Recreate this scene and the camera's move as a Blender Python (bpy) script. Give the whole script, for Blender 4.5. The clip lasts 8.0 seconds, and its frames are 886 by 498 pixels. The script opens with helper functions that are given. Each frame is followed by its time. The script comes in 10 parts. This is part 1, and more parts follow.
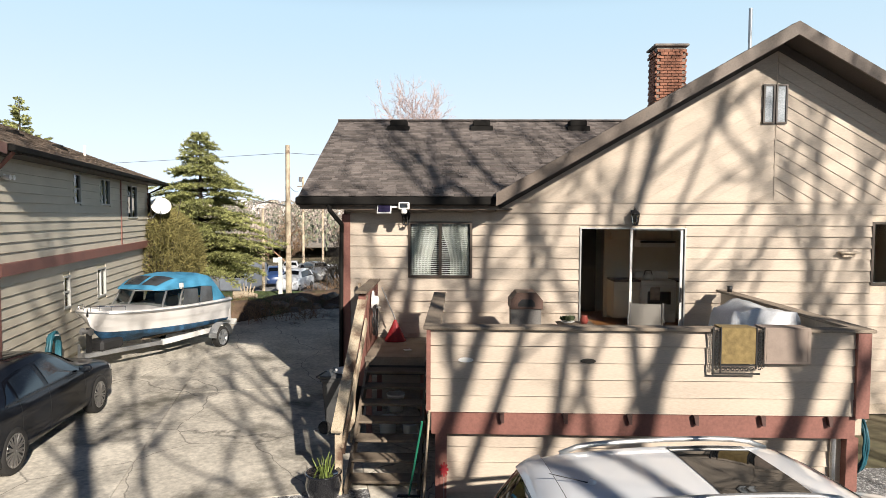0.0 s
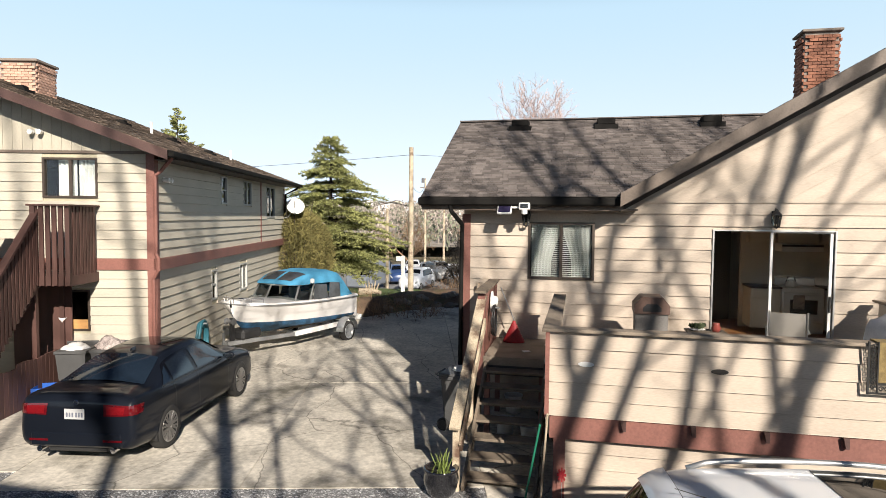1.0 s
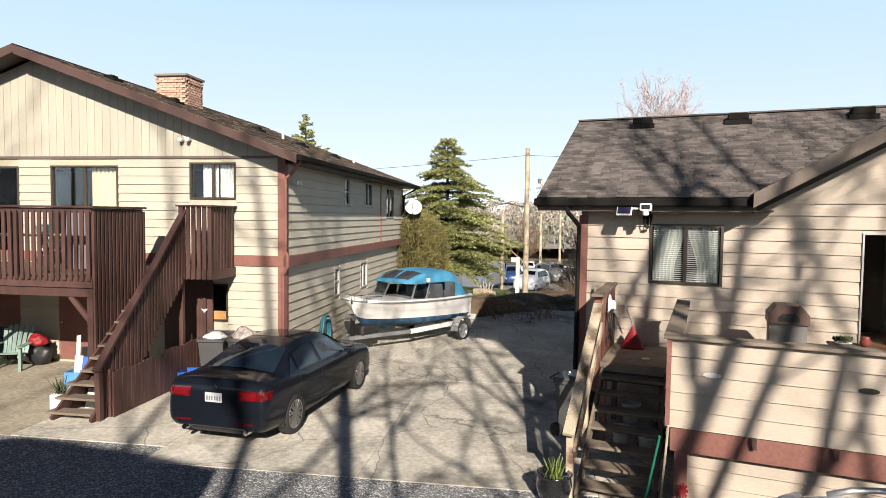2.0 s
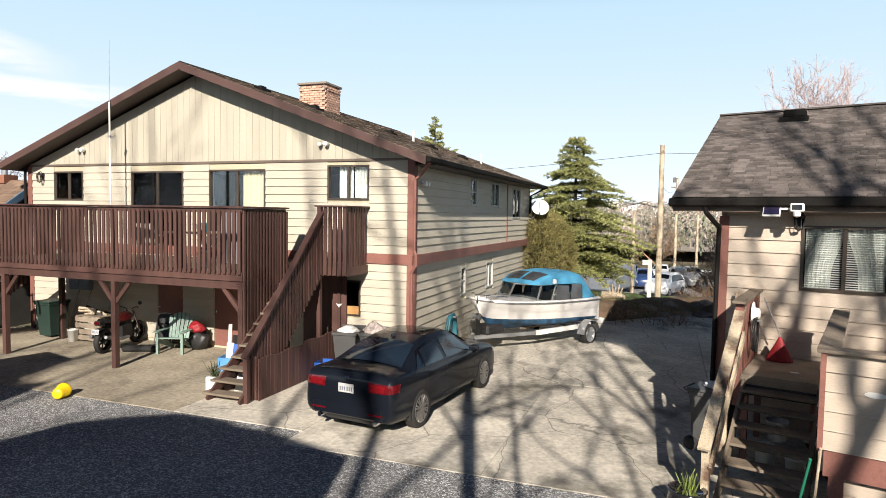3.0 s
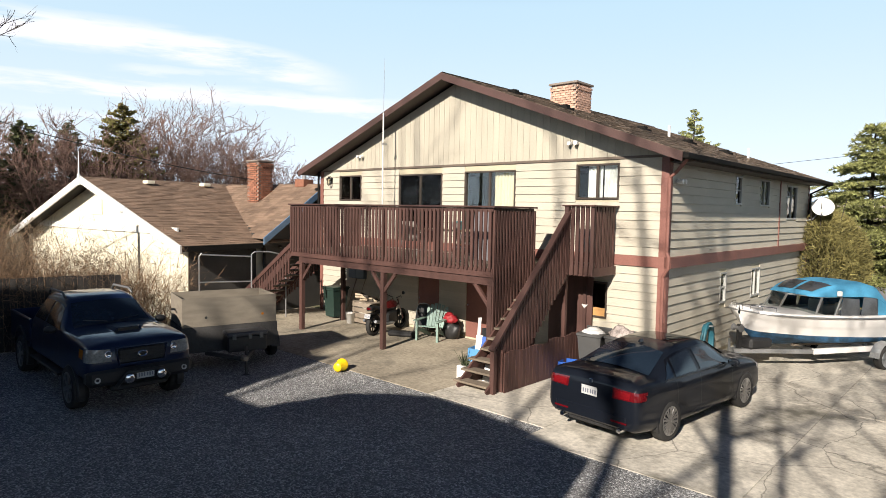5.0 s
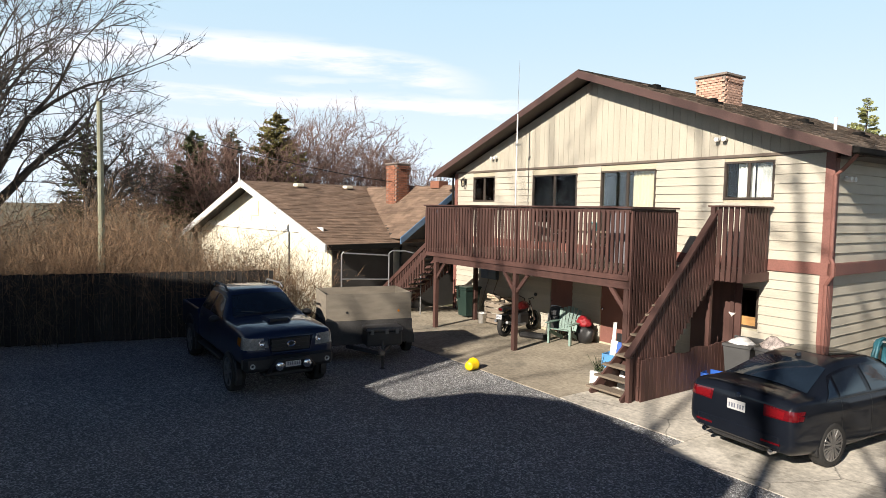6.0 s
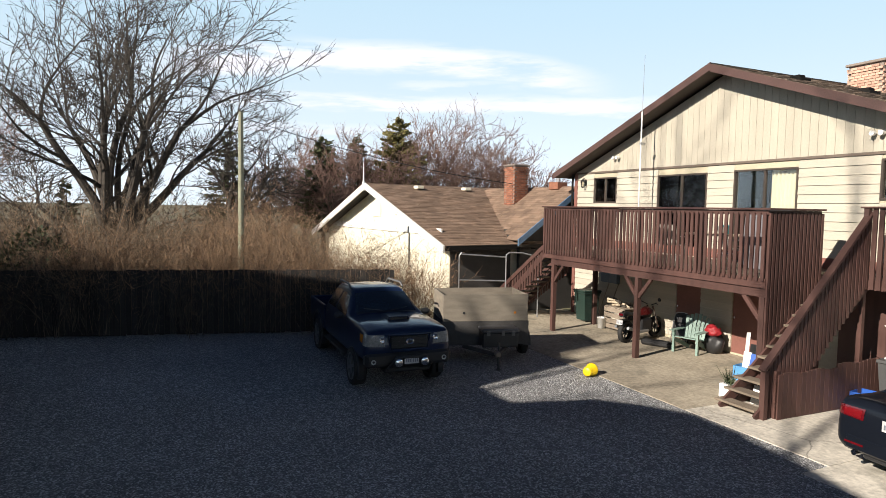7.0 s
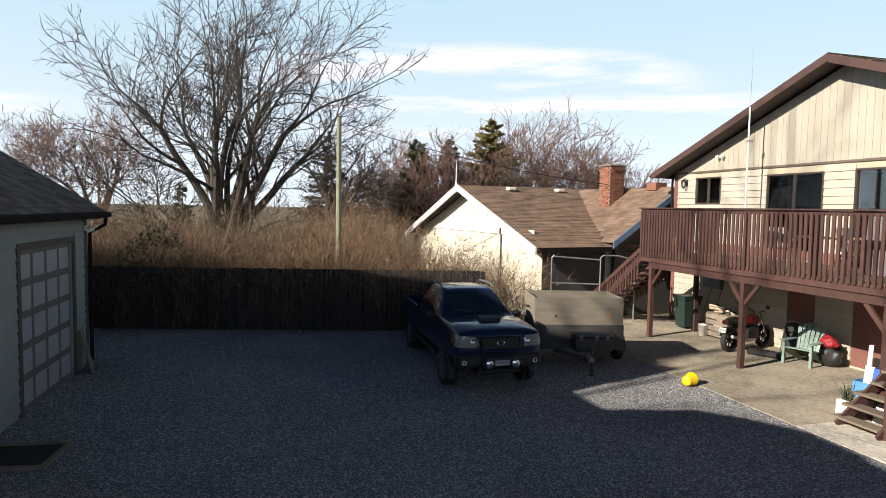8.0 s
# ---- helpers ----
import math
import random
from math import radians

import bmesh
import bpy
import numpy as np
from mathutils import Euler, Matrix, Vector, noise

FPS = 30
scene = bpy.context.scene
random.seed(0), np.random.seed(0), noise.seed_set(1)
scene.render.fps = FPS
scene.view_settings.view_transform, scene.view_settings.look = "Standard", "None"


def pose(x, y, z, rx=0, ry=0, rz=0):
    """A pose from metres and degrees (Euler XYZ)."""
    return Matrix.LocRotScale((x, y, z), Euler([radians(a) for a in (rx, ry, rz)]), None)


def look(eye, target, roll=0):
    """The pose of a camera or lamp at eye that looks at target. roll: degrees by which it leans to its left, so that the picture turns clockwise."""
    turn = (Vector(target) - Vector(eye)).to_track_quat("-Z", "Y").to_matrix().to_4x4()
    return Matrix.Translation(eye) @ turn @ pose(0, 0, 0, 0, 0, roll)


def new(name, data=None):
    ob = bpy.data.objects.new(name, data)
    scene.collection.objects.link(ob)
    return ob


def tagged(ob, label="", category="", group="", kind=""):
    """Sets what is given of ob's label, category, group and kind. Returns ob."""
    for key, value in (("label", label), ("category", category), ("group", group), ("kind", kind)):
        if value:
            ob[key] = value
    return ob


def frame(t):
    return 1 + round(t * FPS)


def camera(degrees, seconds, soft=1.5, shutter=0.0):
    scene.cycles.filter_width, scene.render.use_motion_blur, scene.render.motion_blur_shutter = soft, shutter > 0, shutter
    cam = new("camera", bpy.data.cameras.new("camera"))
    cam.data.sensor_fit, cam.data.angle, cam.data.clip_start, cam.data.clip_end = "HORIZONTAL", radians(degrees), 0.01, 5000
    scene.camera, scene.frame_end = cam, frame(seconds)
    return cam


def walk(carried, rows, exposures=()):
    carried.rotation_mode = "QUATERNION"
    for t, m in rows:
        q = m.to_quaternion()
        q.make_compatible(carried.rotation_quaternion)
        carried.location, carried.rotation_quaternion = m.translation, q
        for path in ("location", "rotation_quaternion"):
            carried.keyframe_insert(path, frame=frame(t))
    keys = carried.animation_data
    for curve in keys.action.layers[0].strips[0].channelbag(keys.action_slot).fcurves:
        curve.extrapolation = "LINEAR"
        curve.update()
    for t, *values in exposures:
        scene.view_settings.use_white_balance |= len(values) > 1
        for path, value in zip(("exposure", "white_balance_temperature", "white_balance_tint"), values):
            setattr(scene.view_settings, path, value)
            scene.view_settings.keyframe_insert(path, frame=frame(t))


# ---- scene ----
cam = camera(70.95, 8.0, soft=0.4)
PATH = [
    (0.0, pose(0, 0, 3.7, 87.03, -0.25, -0.03)),
    (0.5, pose(0, 0, 3.7, 87.02, -0.33, 6.03)),
    (1.0, pose(0, 0, 3.7, 87.00, -0.48, 11.00)),
    (1.5, pose(0, 0, 3.7, 87.00, -0.60, 16.09)),
    (3.0, pose(0, 0, 3.7, 86.85, -0.84, 33.18)),
    (3.5, pose(0, 0, 3.7, 86.75, -0.92, 38.93)),
    (4.0, pose(0, 0, 3.7, 86.62, -1.01, 44.46)),
    (5.5, pose(0, 0, 3.7, 86.35, -1.07, 61.67)),
    (6.0, pose(0, 0, 3.7, 86.28, -1.06, 67.88)),
    (6.5, pose(0, 0, 3.7, 86.26, -1.00, 73.65)),
    (7.0, pose(0, 0, 3.7, 86.23, -1.03, 78.68)),
    (7.5, pose(0, 0, 3.7, 86.22, -1.06, 82.88)),
    (8.0, pose(0, 0, 3.7, 86.22, -1.00, 87.13)),
]
walk(cam, PATH, exposures=[(0.0, 0.69), (8.0, 0.69)])

# ---- world and sun ----
SUN_AZ, SUN_EL = radians(151.0), radians(27.8)      # where the sun stands: clockwise from +y, and its height
world = bpy.data.worlds.new("sky")
scene.world = world
world.use_nodes = True
wn, wl = world.node_tree.nodes, world.node_tree.links
wn.clear()
w_out = wn.new("ShaderNodeOutputWorld")
w_bg = wn.new("ShaderNodeBackground")
w_bg.inputs["Strength"].default_value = 0.078
w_sky = wn.new("ShaderNodeTexSky")
w_sky.sky_type = "NISHITA"
w_sky.sun_disc = False
w_sky.sun_elevation, w_sky.sun_rotation = SUN_EL, SUN_AZ
w_sky.air_density, w_sky.dust_density, w_sky.ozone_density = 0.22, 0.0, 1.8
# thin streaks of high cloud low in the west
w_tc = wn.new("ShaderNodeTexCoord")
w_sep = wn.new("ShaderNodeSeparateXYZ")
wl.new(w_tc.outputs["Generated"], w_sep.inputs[0])


def w_math(op, a, b=None, c=None):
    """One arithmetic step of the sky; a, b and c are numbers or sockets."""
    node = wn.new("ShaderNodeMath")
    node.operation = op
    for k, v in enumerate((a, b, c)):
        if v is None:
            continue
        if isinstance(v, (int, float)):
            node.inputs[k].default_value = v
        else:
            wl.new(v, node.inputs[k])
    return node.outputs[0]


def w_step(v, lo, hi):
    node = wn.new("ShaderNodeMapRange")
    node.interpolation_type = "SMOOTHSTEP"
    node.inputs[1].default_value, node.inputs[2].default_value = lo, hi
    wl.new(v, node.inputs[0])
    return node.outputs[0]


w_westward = w_math("MAXIMUM", w_math("MULTIPLY", w_sep.outputs["X"], -1.0), 0.001)
w_u = w_math("DIVIDE", w_sep.outputs["Y"], w_westward)                 # along the western sky, north is positive
w_v = w_math("DIVIDE", w_sep.outputs["Z"], w_math("SQRT", w_math("SUBTRACT", 1.0, w_math("POWER", w_sep.outputs["Z"], 2.0))))
w_comb = wn.new("ShaderNodeCombineXYZ")
wl.new(w_math("MULTIPLY", w_u, 5.0), w_comb.inputs[0])
wl.new(w_math("MULTIPLY", w_v, 34.0), w_comb.inputs[1])
w_noise = wn.new("ShaderNodeTexNoise")
w_noise.inputs["Scale"].default_value, w_noise.inputs["Detail"].default_value, w_noise.inputs["Roughness"].default_value = 1.0, 7, 0.6
wl.new(w_comb.outputs[0], w_noise.inputs["Vector"])
w_wisp = w_noise.outputs["Fac"]
w_cloud = None
# each streak: height at its middle, bend, middle along the sky, half length, half thickness, density
for top, bend, mid, half, thick, dense in ((0.236, 0.32, 0.10, 0.42, 0.030, 0.80), (0.164, 0.03, 0.22, 0.46, 0.017, 0.65), (0.128, 0.0, -0.95, 0.48, 0.020, 0.70), (0.193, 0.10, 0.22, 0.12, 0.010, 0.35), (0.120, 0.0, 0.02, 0.24, 0.008, 0.35)):
    off = w_math("SUBTRACT", w_u, mid)
    line = w_math("SUBTRACT", top, w_math("MULTIPLY", w_math("POWER", w_math("ABSOLUTE", off), 2.0), bend))
    away = w_math("ABSOLUTE", w_math("SUBTRACT", w_math("ADD", w_v, w_math("MULTIPLY_ADD", w_wisp, 0.05, -0.025)), line))
    one = w_math("MULTIPLY", w_step(away, thick, thick * 0.25), w_step(w_math("ABSOLUTE", off), half, half * 0.55))
    one = w_math("MULTIPLY", w_math("MULTIPLY", one, dense), w_step(w_wisp, 0.30, 0.56))
    w_cloud = one if w_cloud is None else w_math("MAXIMUM", w_cloud, one)
w_mix = wn.new("ShaderNodeMixRGB")
w_mix.inputs["Color2"].default_value = (9.6, 9.1, 9.6, 1)
wl.new(w_math("MULTIPLY", w_cloud, w_step(w_sep.outputs["X"], 0.0, -0.3)), w_mix.inputs["Fac"])
# a pale winter haze that thins out towards the zenith
w_haze = wn.new("ShaderNodeMixRGB")
w_thin = wn.new("ShaderNodeMapRange")
w_thin.interpolation_type = "SMOOTHSTEP"
w_thin.inputs[1].default_value, w_thin.inputs[2].default_value = 0.30, 0.43
w_thin.inputs[3].default_value, w_thin.inputs[4].default_value = 0.60, 0.0
wl.new(w_sep.outputs["Z"], w_thin.inputs[0])
wl.new(w_thin.outputs[0], w_haze.inputs["Fac"])
w_tint = wn.new("ShaderNodeMixRGB")
w_tint.inputs["Color1"].default_value, w_tint.inputs["Color2"].default_value = (11.2, 11.9, 11.8, 1), (7.5, 10.3, 12.0, 1)
wl.new(w_step(w_sep.outputs["Z"], -0.02, 0.36), w_tint.inputs["Fac"])
wl.new(w_tint.outputs["Color"], w_haze.inputs["Color2"])
wl.new(w_sky.outputs["Color"], w_haze.inputs["Color1"])
wl.new(w_haze.outputs["Color"], w_mix.inputs["Color1"])
wl.new(w_mix.outputs["Color"], w_bg.inputs["Color"])
wl.new(w_bg.outputs["Background"], w_out.inputs["Surface"])

sun_data = bpy.data.lights.new("sun", "SUN")
sun_data.energy, sun_data.angle, sun_data.color = 5.0, radians(0.5), (1.0, 0.91, 0.80)
sun = new("sun", sun_data)
sun.matrix_world = look((math.sin(SUN_AZ) * 60, math.cos(SUN_AZ) * 60, math.tan(SUN_EL) * 60), (0, 0, 0))


# ---- materials ----
def surface(name, col, rough=0.75, var=0.18, scale=2.0, fine=40.0, bump=0.15, metal=0.0, piece=0.0, stretch=(1, 1, 1),
            stain=None, stain_at=0.6, dist=0.004, coat=0.0, island=0.0, spec=0.5):
    """A solid surface: base colour varied at two scales, optional stains, fine relief."""
    m = bpy.data.materials.new(name)
    m.use_nodes = True
    nt = m.node_tree
    n, l = nt.nodes, nt.links
    b = n["Principled BSDF"]
    tc = n.new("ShaderNodeTexCoord")
    mp = n.new("ShaderNodeMapping")
    mp.inputs["Scale"].default_value = stretch
    l.new(tc.outputs["Object"], mp.inputs["Vector"])
    big, small = n.new("ShaderNodeTexNoise"), n.new("ShaderNodeTexNoise")
    big.inputs["Scale"].default_value, small.inputs["Scale"].default_value = scale, fine
    big.inputs["Detail"].default_value, small.inputs["Detail"].default_value = 5, 3
    l.new(mp.outputs[0], big.inputs["Vector"])
    l.new(mp.outputs[0], small.inputs["Vector"])
    add = n.new("ShaderNodeMath")
    add.operation = "ADD"
    l.new(big.outputs["Fac"], add.inputs[0])
    l.new(small.outputs["Fac"], add.inputs[1])
    rng = n.new("ShaderNodeMapRange")
    rng.inputs[1].default_value, rng.inputs[2].default_value = 0.7, 1.3
    rng.inputs[3].default_value, rng.inputs[4].default_value = 1 - var, 1 + var
    l.new(add.outputs[0], rng.inputs[0])
    last = rng.outputs[0]
    if piece or island:
        if piece:
            rnd = n.new("ShaderNodeObjectInfo").outputs["Random"]
        else:
            rnd = n.new("ShaderNodeNewGeometry").outputs["Random Per Island"]
        r2 = n.new("ShaderNodeMapRange")
        r2.inputs[3].default_value, r2.inputs[4].default_value = 1 - (piece or island), 1 + (piece or island)
        l.new(rnd, r2.inputs[0])
        mul = n.new("ShaderNodeMath")
        mul.operation = "MULTIPLY"
        l.new(last, mul.inputs[0])
        l.new(r2.outputs[0], mul.inputs[1])
        last = mul.outputs[0]
    vm = n.new("ShaderNodeVectorMath")
    vm.operation = "SCALE"
    vm.inputs[0].default_value = col
    l.new(last, vm.inputs["Scale"])
    colour = vm.outputs[0]
    if stain:
        sn = n.new("ShaderNodeTexNoise")
        sn.inputs["Scale"].default_value, sn.inputs["Detail"].default_value = scale * 0.6, 8
        sn.inputs["Roughness"].default_value = 0.65
        l.new(tc.outputs["Object"], sn.inputs["Vector"])
        sr = n.new("ShaderNodeMapRange")
        sr.inputs[1].default_value, sr.inputs[2].default_value = stain_at - 0.06, stain_at + 0.08
        l.new(sn.outputs["Fac"], sr.inputs[0])
        mx = n.new("ShaderNodeMixRGB")
        mx.inputs["Color2"].default_value = (*stain, 1)
        l.new(sr.outputs[0], mx.inputs["Fac"])
        l.new(colour, mx.inputs["Color1"])
        colour = mx.outputs[0]
    l.new(colour, b.inputs["Base Color"])
    b.inputs["Roughness"].default_value, b.inputs["Metallic"].default_value = rough, metal
    b.inputs["Coat Weight"].default_value = coat
    b.inputs["Specular IOR Level"].default_value = spec
    if bump:
        bp = n.new("ShaderNodeBump")
        bp.inputs["Strength"].default_value, bp.inputs["Distance"].default_value = bump, dist
        l.new(small.outputs["Fac"], bp.inputs["Height"])
        l.new(bp.outputs[0], b.inputs["Normal"])
    return m


def glass(name, tint=(0.92, 0.95, 0.94), rough=0.02):
    """A window pane: clear, with a sharp mirror gloss."""
    m = bpy.data.materials.new(name)
    m.use_nodes = True
    n, l = m.node_tree.nodes, m.node_tree.links
    n.clear()
    out, mix = n.new("ShaderNodeOutputMaterial"), n.new("ShaderNodeMixShader")
    tr, gl, fr = n.new("ShaderNodeBsdfTransparent"), n.new("ShaderNodeBsdfGlossy"), n.new("ShaderNodeFresnel")
    tr.inputs["Color"].default_value = (*tint, 1)
    gl.inputs["Roughness"].default_value = rough
    fr.inputs["IOR"].default_value = 1.5
    l.new(fr.outputs[0], mix.inputs["Fac"])
    l.new(tr.outputs[0], mix.inputs[1])
    l.new(gl.outputs[0], mix.inputs[2])
    l.new(mix.outputs[0], out.inputs["Surface"])
    return m


def shingle_mat(name, col, rough=0.9, island=0.5):
    return surface(name, col, rough, var=0.30, scale=1.3, fine=55, bump=0.4, island=island, spec=0.25, dist=0.003)


def concrete_mat(name, col, crack=0.6):
    """Old broom-finished concrete with dark stains and hairline cracks."""
    m = surface(name, col, 0.9, var=0.34, scale=0.8, fine=14, bump=0.35, stain=(0.15, 0.14, 0.115), stain_at=0.60, piece=0.05, spec=0.2)
    n, l = m.node_tree.nodes, m.node_tree.links
    b = n["Principled BSDF"]
    was = b.inputs["Base Color"].links[0].from_socket
    tc = n.new("ShaderNodeTexCoord")
    warp = n.new("ShaderNodeTexNoise")
    warp.inputs["Scale"].default_value, warp.inputs["Detail"].default_value = 0.9, 6
    l.new(tc.outputs["Object"], warp.inputs["Vector"])
    mixv = n.new("ShaderNodeMixRGB")
    mixv.inputs["Fac"].default_value = 0.35
    l.new(tc.outputs["Object"], mixv.inputs["Color1"])
    l.new(warp.outputs["Color"], mixv.inputs["Color2"])
    vo = n.new("ShaderNodeTexVoronoi")
    vo.feature = "DISTANCE_TO_EDGE"
    vo.inputs["Scale"].default_value = 0.62
    l.new(mixv.outputs[0], vo.inputs["Vector"])
    rg = n.new("ShaderNodeMapRange")
    rg.inputs[1].default_value, rg.inputs[2].default_value = 0.0, 0.006
    rg.inputs[3].default_value, rg.inputs[4].default_value = crack, 0.0
    l.new(vo.outputs["Distance"], rg.inputs[0])
    mx = n.new("ShaderNodeMixRGB")
    mx.inputs["Color2"].default_value = (0.035, 0.033, 0.03, 1)
    l.new(rg.outputs[0], mx.inputs["Fac"])
    l.new(was, mx.inputs["Color1"])
    l.new(mx.outputs[0], b.inputs["Base Color"])
    return m


def gravel_mat(name):
    """Grey crushed stone: single stones a few centimetres across."""
    m = surface(name, (0.285, 0.285, 0.285), 0.95, var=0.22, scale=0.35, fine=18, bump=0, spec=0.2)
    n, l = m.node_tree.nodes, m.node_tree.links
    b = n["Principled BSDF"]
    was = b.inputs["Base Color"].links[0].from_socket
    tc = n.new("ShaderNodeTexCoord")
    vo = n.new("ShaderNodeTexVoronoi")
    vo.inputs["Scale"].default_value = 46
    l.new(tc.outputs["Object"], vo.inputs["Vector"])
    sep = n.new("ShaderNodeSeparateColor")
    l.new(vo.outputs["Color"], sep.inputs[0])
    pw = n.new("ShaderNodeMath")
    pw.operation = "POWER"
    pw.inputs[1].default_value = 3.0
    l.new(sep.outputs[0], pw.inputs[0])
    rg = n.new("ShaderNodeMapRange")
    rg.inputs[3].default_value, rg.inputs[4].default_value = 0.60, 2.3
    l.new(pw.outputs[0], rg.inputs[0])
    vm = n.new("ShaderNodeVectorMath")
    vm.operation = "SCALE"
    l.new(was, vm.inputs[0])
    l.new(rg.outputs[0], vm.inputs["Scale"])
    l.new(vm.outputs[0], b.inputs["Base Color"])
    bp = n.new("ShaderNodeBump")
    bp.inputs["Strength"].default_value, bp.inputs["Distance"].default_value = 0.9, 0.02
    bp.invert = True
    l.new(vo.outputs["Distance"], bp.inputs["Height"])
    l.new(bp.outputs[0], b.inputs["Normal"])
    return m


PAINT = dict(scale=1.2, fine=35, bump=0.12)
SIDING_PINK = surface("peach_siding_paint", (0.47, 0.395, 0.32), 0.7, var=0.14, stain=(0.29, 0.225, 0.165), stain_at=0.68, piece=0.06, stretch=(0.5, 1, 3), **PAINT)
SIDING_YELLOW = surface("cream_siding_paint", (0.475, 0.435, 0.355), 0.7, var=0.10, piece=0.05, stretch=(0.5, 1, 3), **PAINT)
BOARD_YELLOW = surface("cream_board_paint", (0.45, 0.41, 0.33), 0.75, var=0.10, piece=0.025, stretch=(3, 1, 0.5), **PAINT)
WALL_PINK = surface("peach_wall", (0.5, 0.42, 0.33), 0.8, **PAINT)
WALL_YELLOW = surface("cream_wall", (0.48, 0.43, 0.31), 0.8, **PAINT)
TRIM_RED = surface("red_brown_trim_paint", (0.22, 0.095, 0.075), 0.6, var=0.2, piece=0.08, stain=(0.16, 0.10, 0.08), stain_at=0.66, **PAINT)
STAIN_RED = surface("dark_red_deck_stain", (0.076, 0.036, 0.029), 0.65, var=0.25, piece=0.18, scale=2, fine=50, bump=0.2, stretch=(3, 3, 0.6))
BARGE_GREY = surface("taupe_bargeboard_paint", (0.14, 0.108, 0.085), 0.6, var=0.2, **PAINT)
BARGE_RED = surface("maroon_bargeboard_paint", (0.085, 0.045, 0.038), 0.6, var=0.2, **PAINT)
SOFFIT = surface("dark_soffit_boards", (0.07, 0.055, 0.045), 0.7, var=0.2, **PAINT)
GUTTER = surface("black_gutter_metal", (0.016, 0.015, 0.014), 0.8, var=0.2, bump=0, spec=0.08)
SHINGLE_GREY = shingle_mat("grey_brown_shingle", (0.155, 0.134, 0.124), island=0.34)
SHINGLE_TAN = shingle_mat("tan_shingle", (0.19, 0.145, 0.11))
SHINGLE_FAR = shingle_mat("weathered_brown_shingle", (0.21, 0.145, 0.105), island=0.22)
ROOF_DECK = surface("roof_underlay", (0.04, 0.035, 0.03), 0.95)
BRICK_RED = surface("red_brick", (0.27, 0.115, 0.07), 0.85, var=0.25, scale=8, fine=60, bump=0.3, piece=0.3)
BRICK_PINK = surface("pale_pink_brick", (0.50, 0.31, 0.23), 0.85, var=0.25, scale=8, fine=60, bump=0.3, piece=0.25)
MORTAR = surface("mortar", (0.24, 0.20, 0.17), 0.95, fine=80, bump=0.3)
CONCRETE = concrete_mat("old_concrete", (0.53, 0.49, 0.42))
PATIO = concrete_mat("dirty_patio_concrete", (0.35, 0.305, 0.235), 0.12)
GRAVEL = gravel_mat("crushed_gravel")
EARTH = surface("far_ground_earth", (0.12, 0.115, 0.06), 0.95, var=0.4, scale=0.15, fine=6, bump=0.2, stain=(0.16, 0.13, 0.085), stain_at=0.5)
GRASS = surface("lawn_grass", (0.085, 0.12, 0.03), 0.95, var=0.4, scale=0.6, fine=14, bump=0.4, dist=0.03)
ASPHALT_OLD = surface("old_dark_asphalt", (0.075, 0.075, 0.078), 0.9, var=0.3, scale=0.5, fine=20, stain=(0.12, 0.12, 0.12), stain_at=0.58)
ASPHALT = surface("street_asphalt", (0.22, 0.22, 0.22), 0.9, var=0.15, scale=0.2, fine=20)
WOOD_OLD = surface("weathered_grey_wood", (0.24, 0.195, 0.15), 0.85, var=0.3, scale=3, fine=60, bump=0.3, piece=0.15, stretch=(1, 1, 1))
WOOD_RAIL = surface("bleached_handrail_wood", (0.48, 0.40, 0.29), 0.8, var=0.35, scale=3, fine=60, bump=0.3, stain=(0.13, 0.075, 0.05), stain_at=0.56)
WOOD_STEP = surface("dark_weathered_step", (0.17, 0.135, 0.10), 0.85, var=0.35, scale=3, fine=60, bump=0.3, piece=0.2)
WHITE = surface("white_paint", (0.78, 0.77, 0.74), 0.5, var=0.06, bump=0.05)
ALU = surface("aluminium_frame", (0.55, 0.55, 0.54), 0.4, var=0.1, metal=0.8, bump=0)
FRAME_DARK = surface("bronze_window_frame", (0.06, 0.045, 0.035), 0.45, var=0.15, bump=0)
PANE = glass("window_glass")
FRAME_PALE = surface("pale_window_frame", (0.40, 0.40, 0.38), 0.5, var=0.1, bump=0)
# near-black colour standing in for the shade of unlit rooms and gaps
DARK = surface("painted_shade_dark", (0.045, 0.04, 0.035), 0.9, var=0.3, bump=0)
CURTAIN = surface("cream_curtain_cloth", (0.60, 0.53, 0.38), 0.9, var=0.12, fine=90, stretch=(6, 6, 0.4))
LACE = surface("white_lace_cloth", (0.72, 0.71, 0.68), 0.9, var=0.15, scale=8, fine=70)
BLIND = surface("white_blind", (0.66, 0.66, 0.64), 0.6, var=0.1)
BLACK = surface("black_plastic", (0.02, 0.02, 0.021), 0.5, var=0.2, bump=0.05)
RUBBER = surface("tyre_rubber", (0.022, 0.021, 0.02), 0.85, var=0.25, fine=60, bump=0.2)
CHROME = surface("chrome", (0.75, 0.75, 0.76), 0.12, metal=1.0, var=0.03, bump=0)
STEEL = surface("galvanised_steel", (0.45, 0.46, 0.47), 0.45, metal=0.8, var=0.2)
RIM = surface("alloy_rim", (0.38, 0.37, 0.36), 0.4, metal=0.9, var=0.08, bump=0)


# ---- building helpers ----
def thing(name, m, label, category, group="", kind=""):
    return tagged(placed(new(name), m), label, category, group, kind)


def placed(ob, m):
    ob.matrix_world = m
    return ob


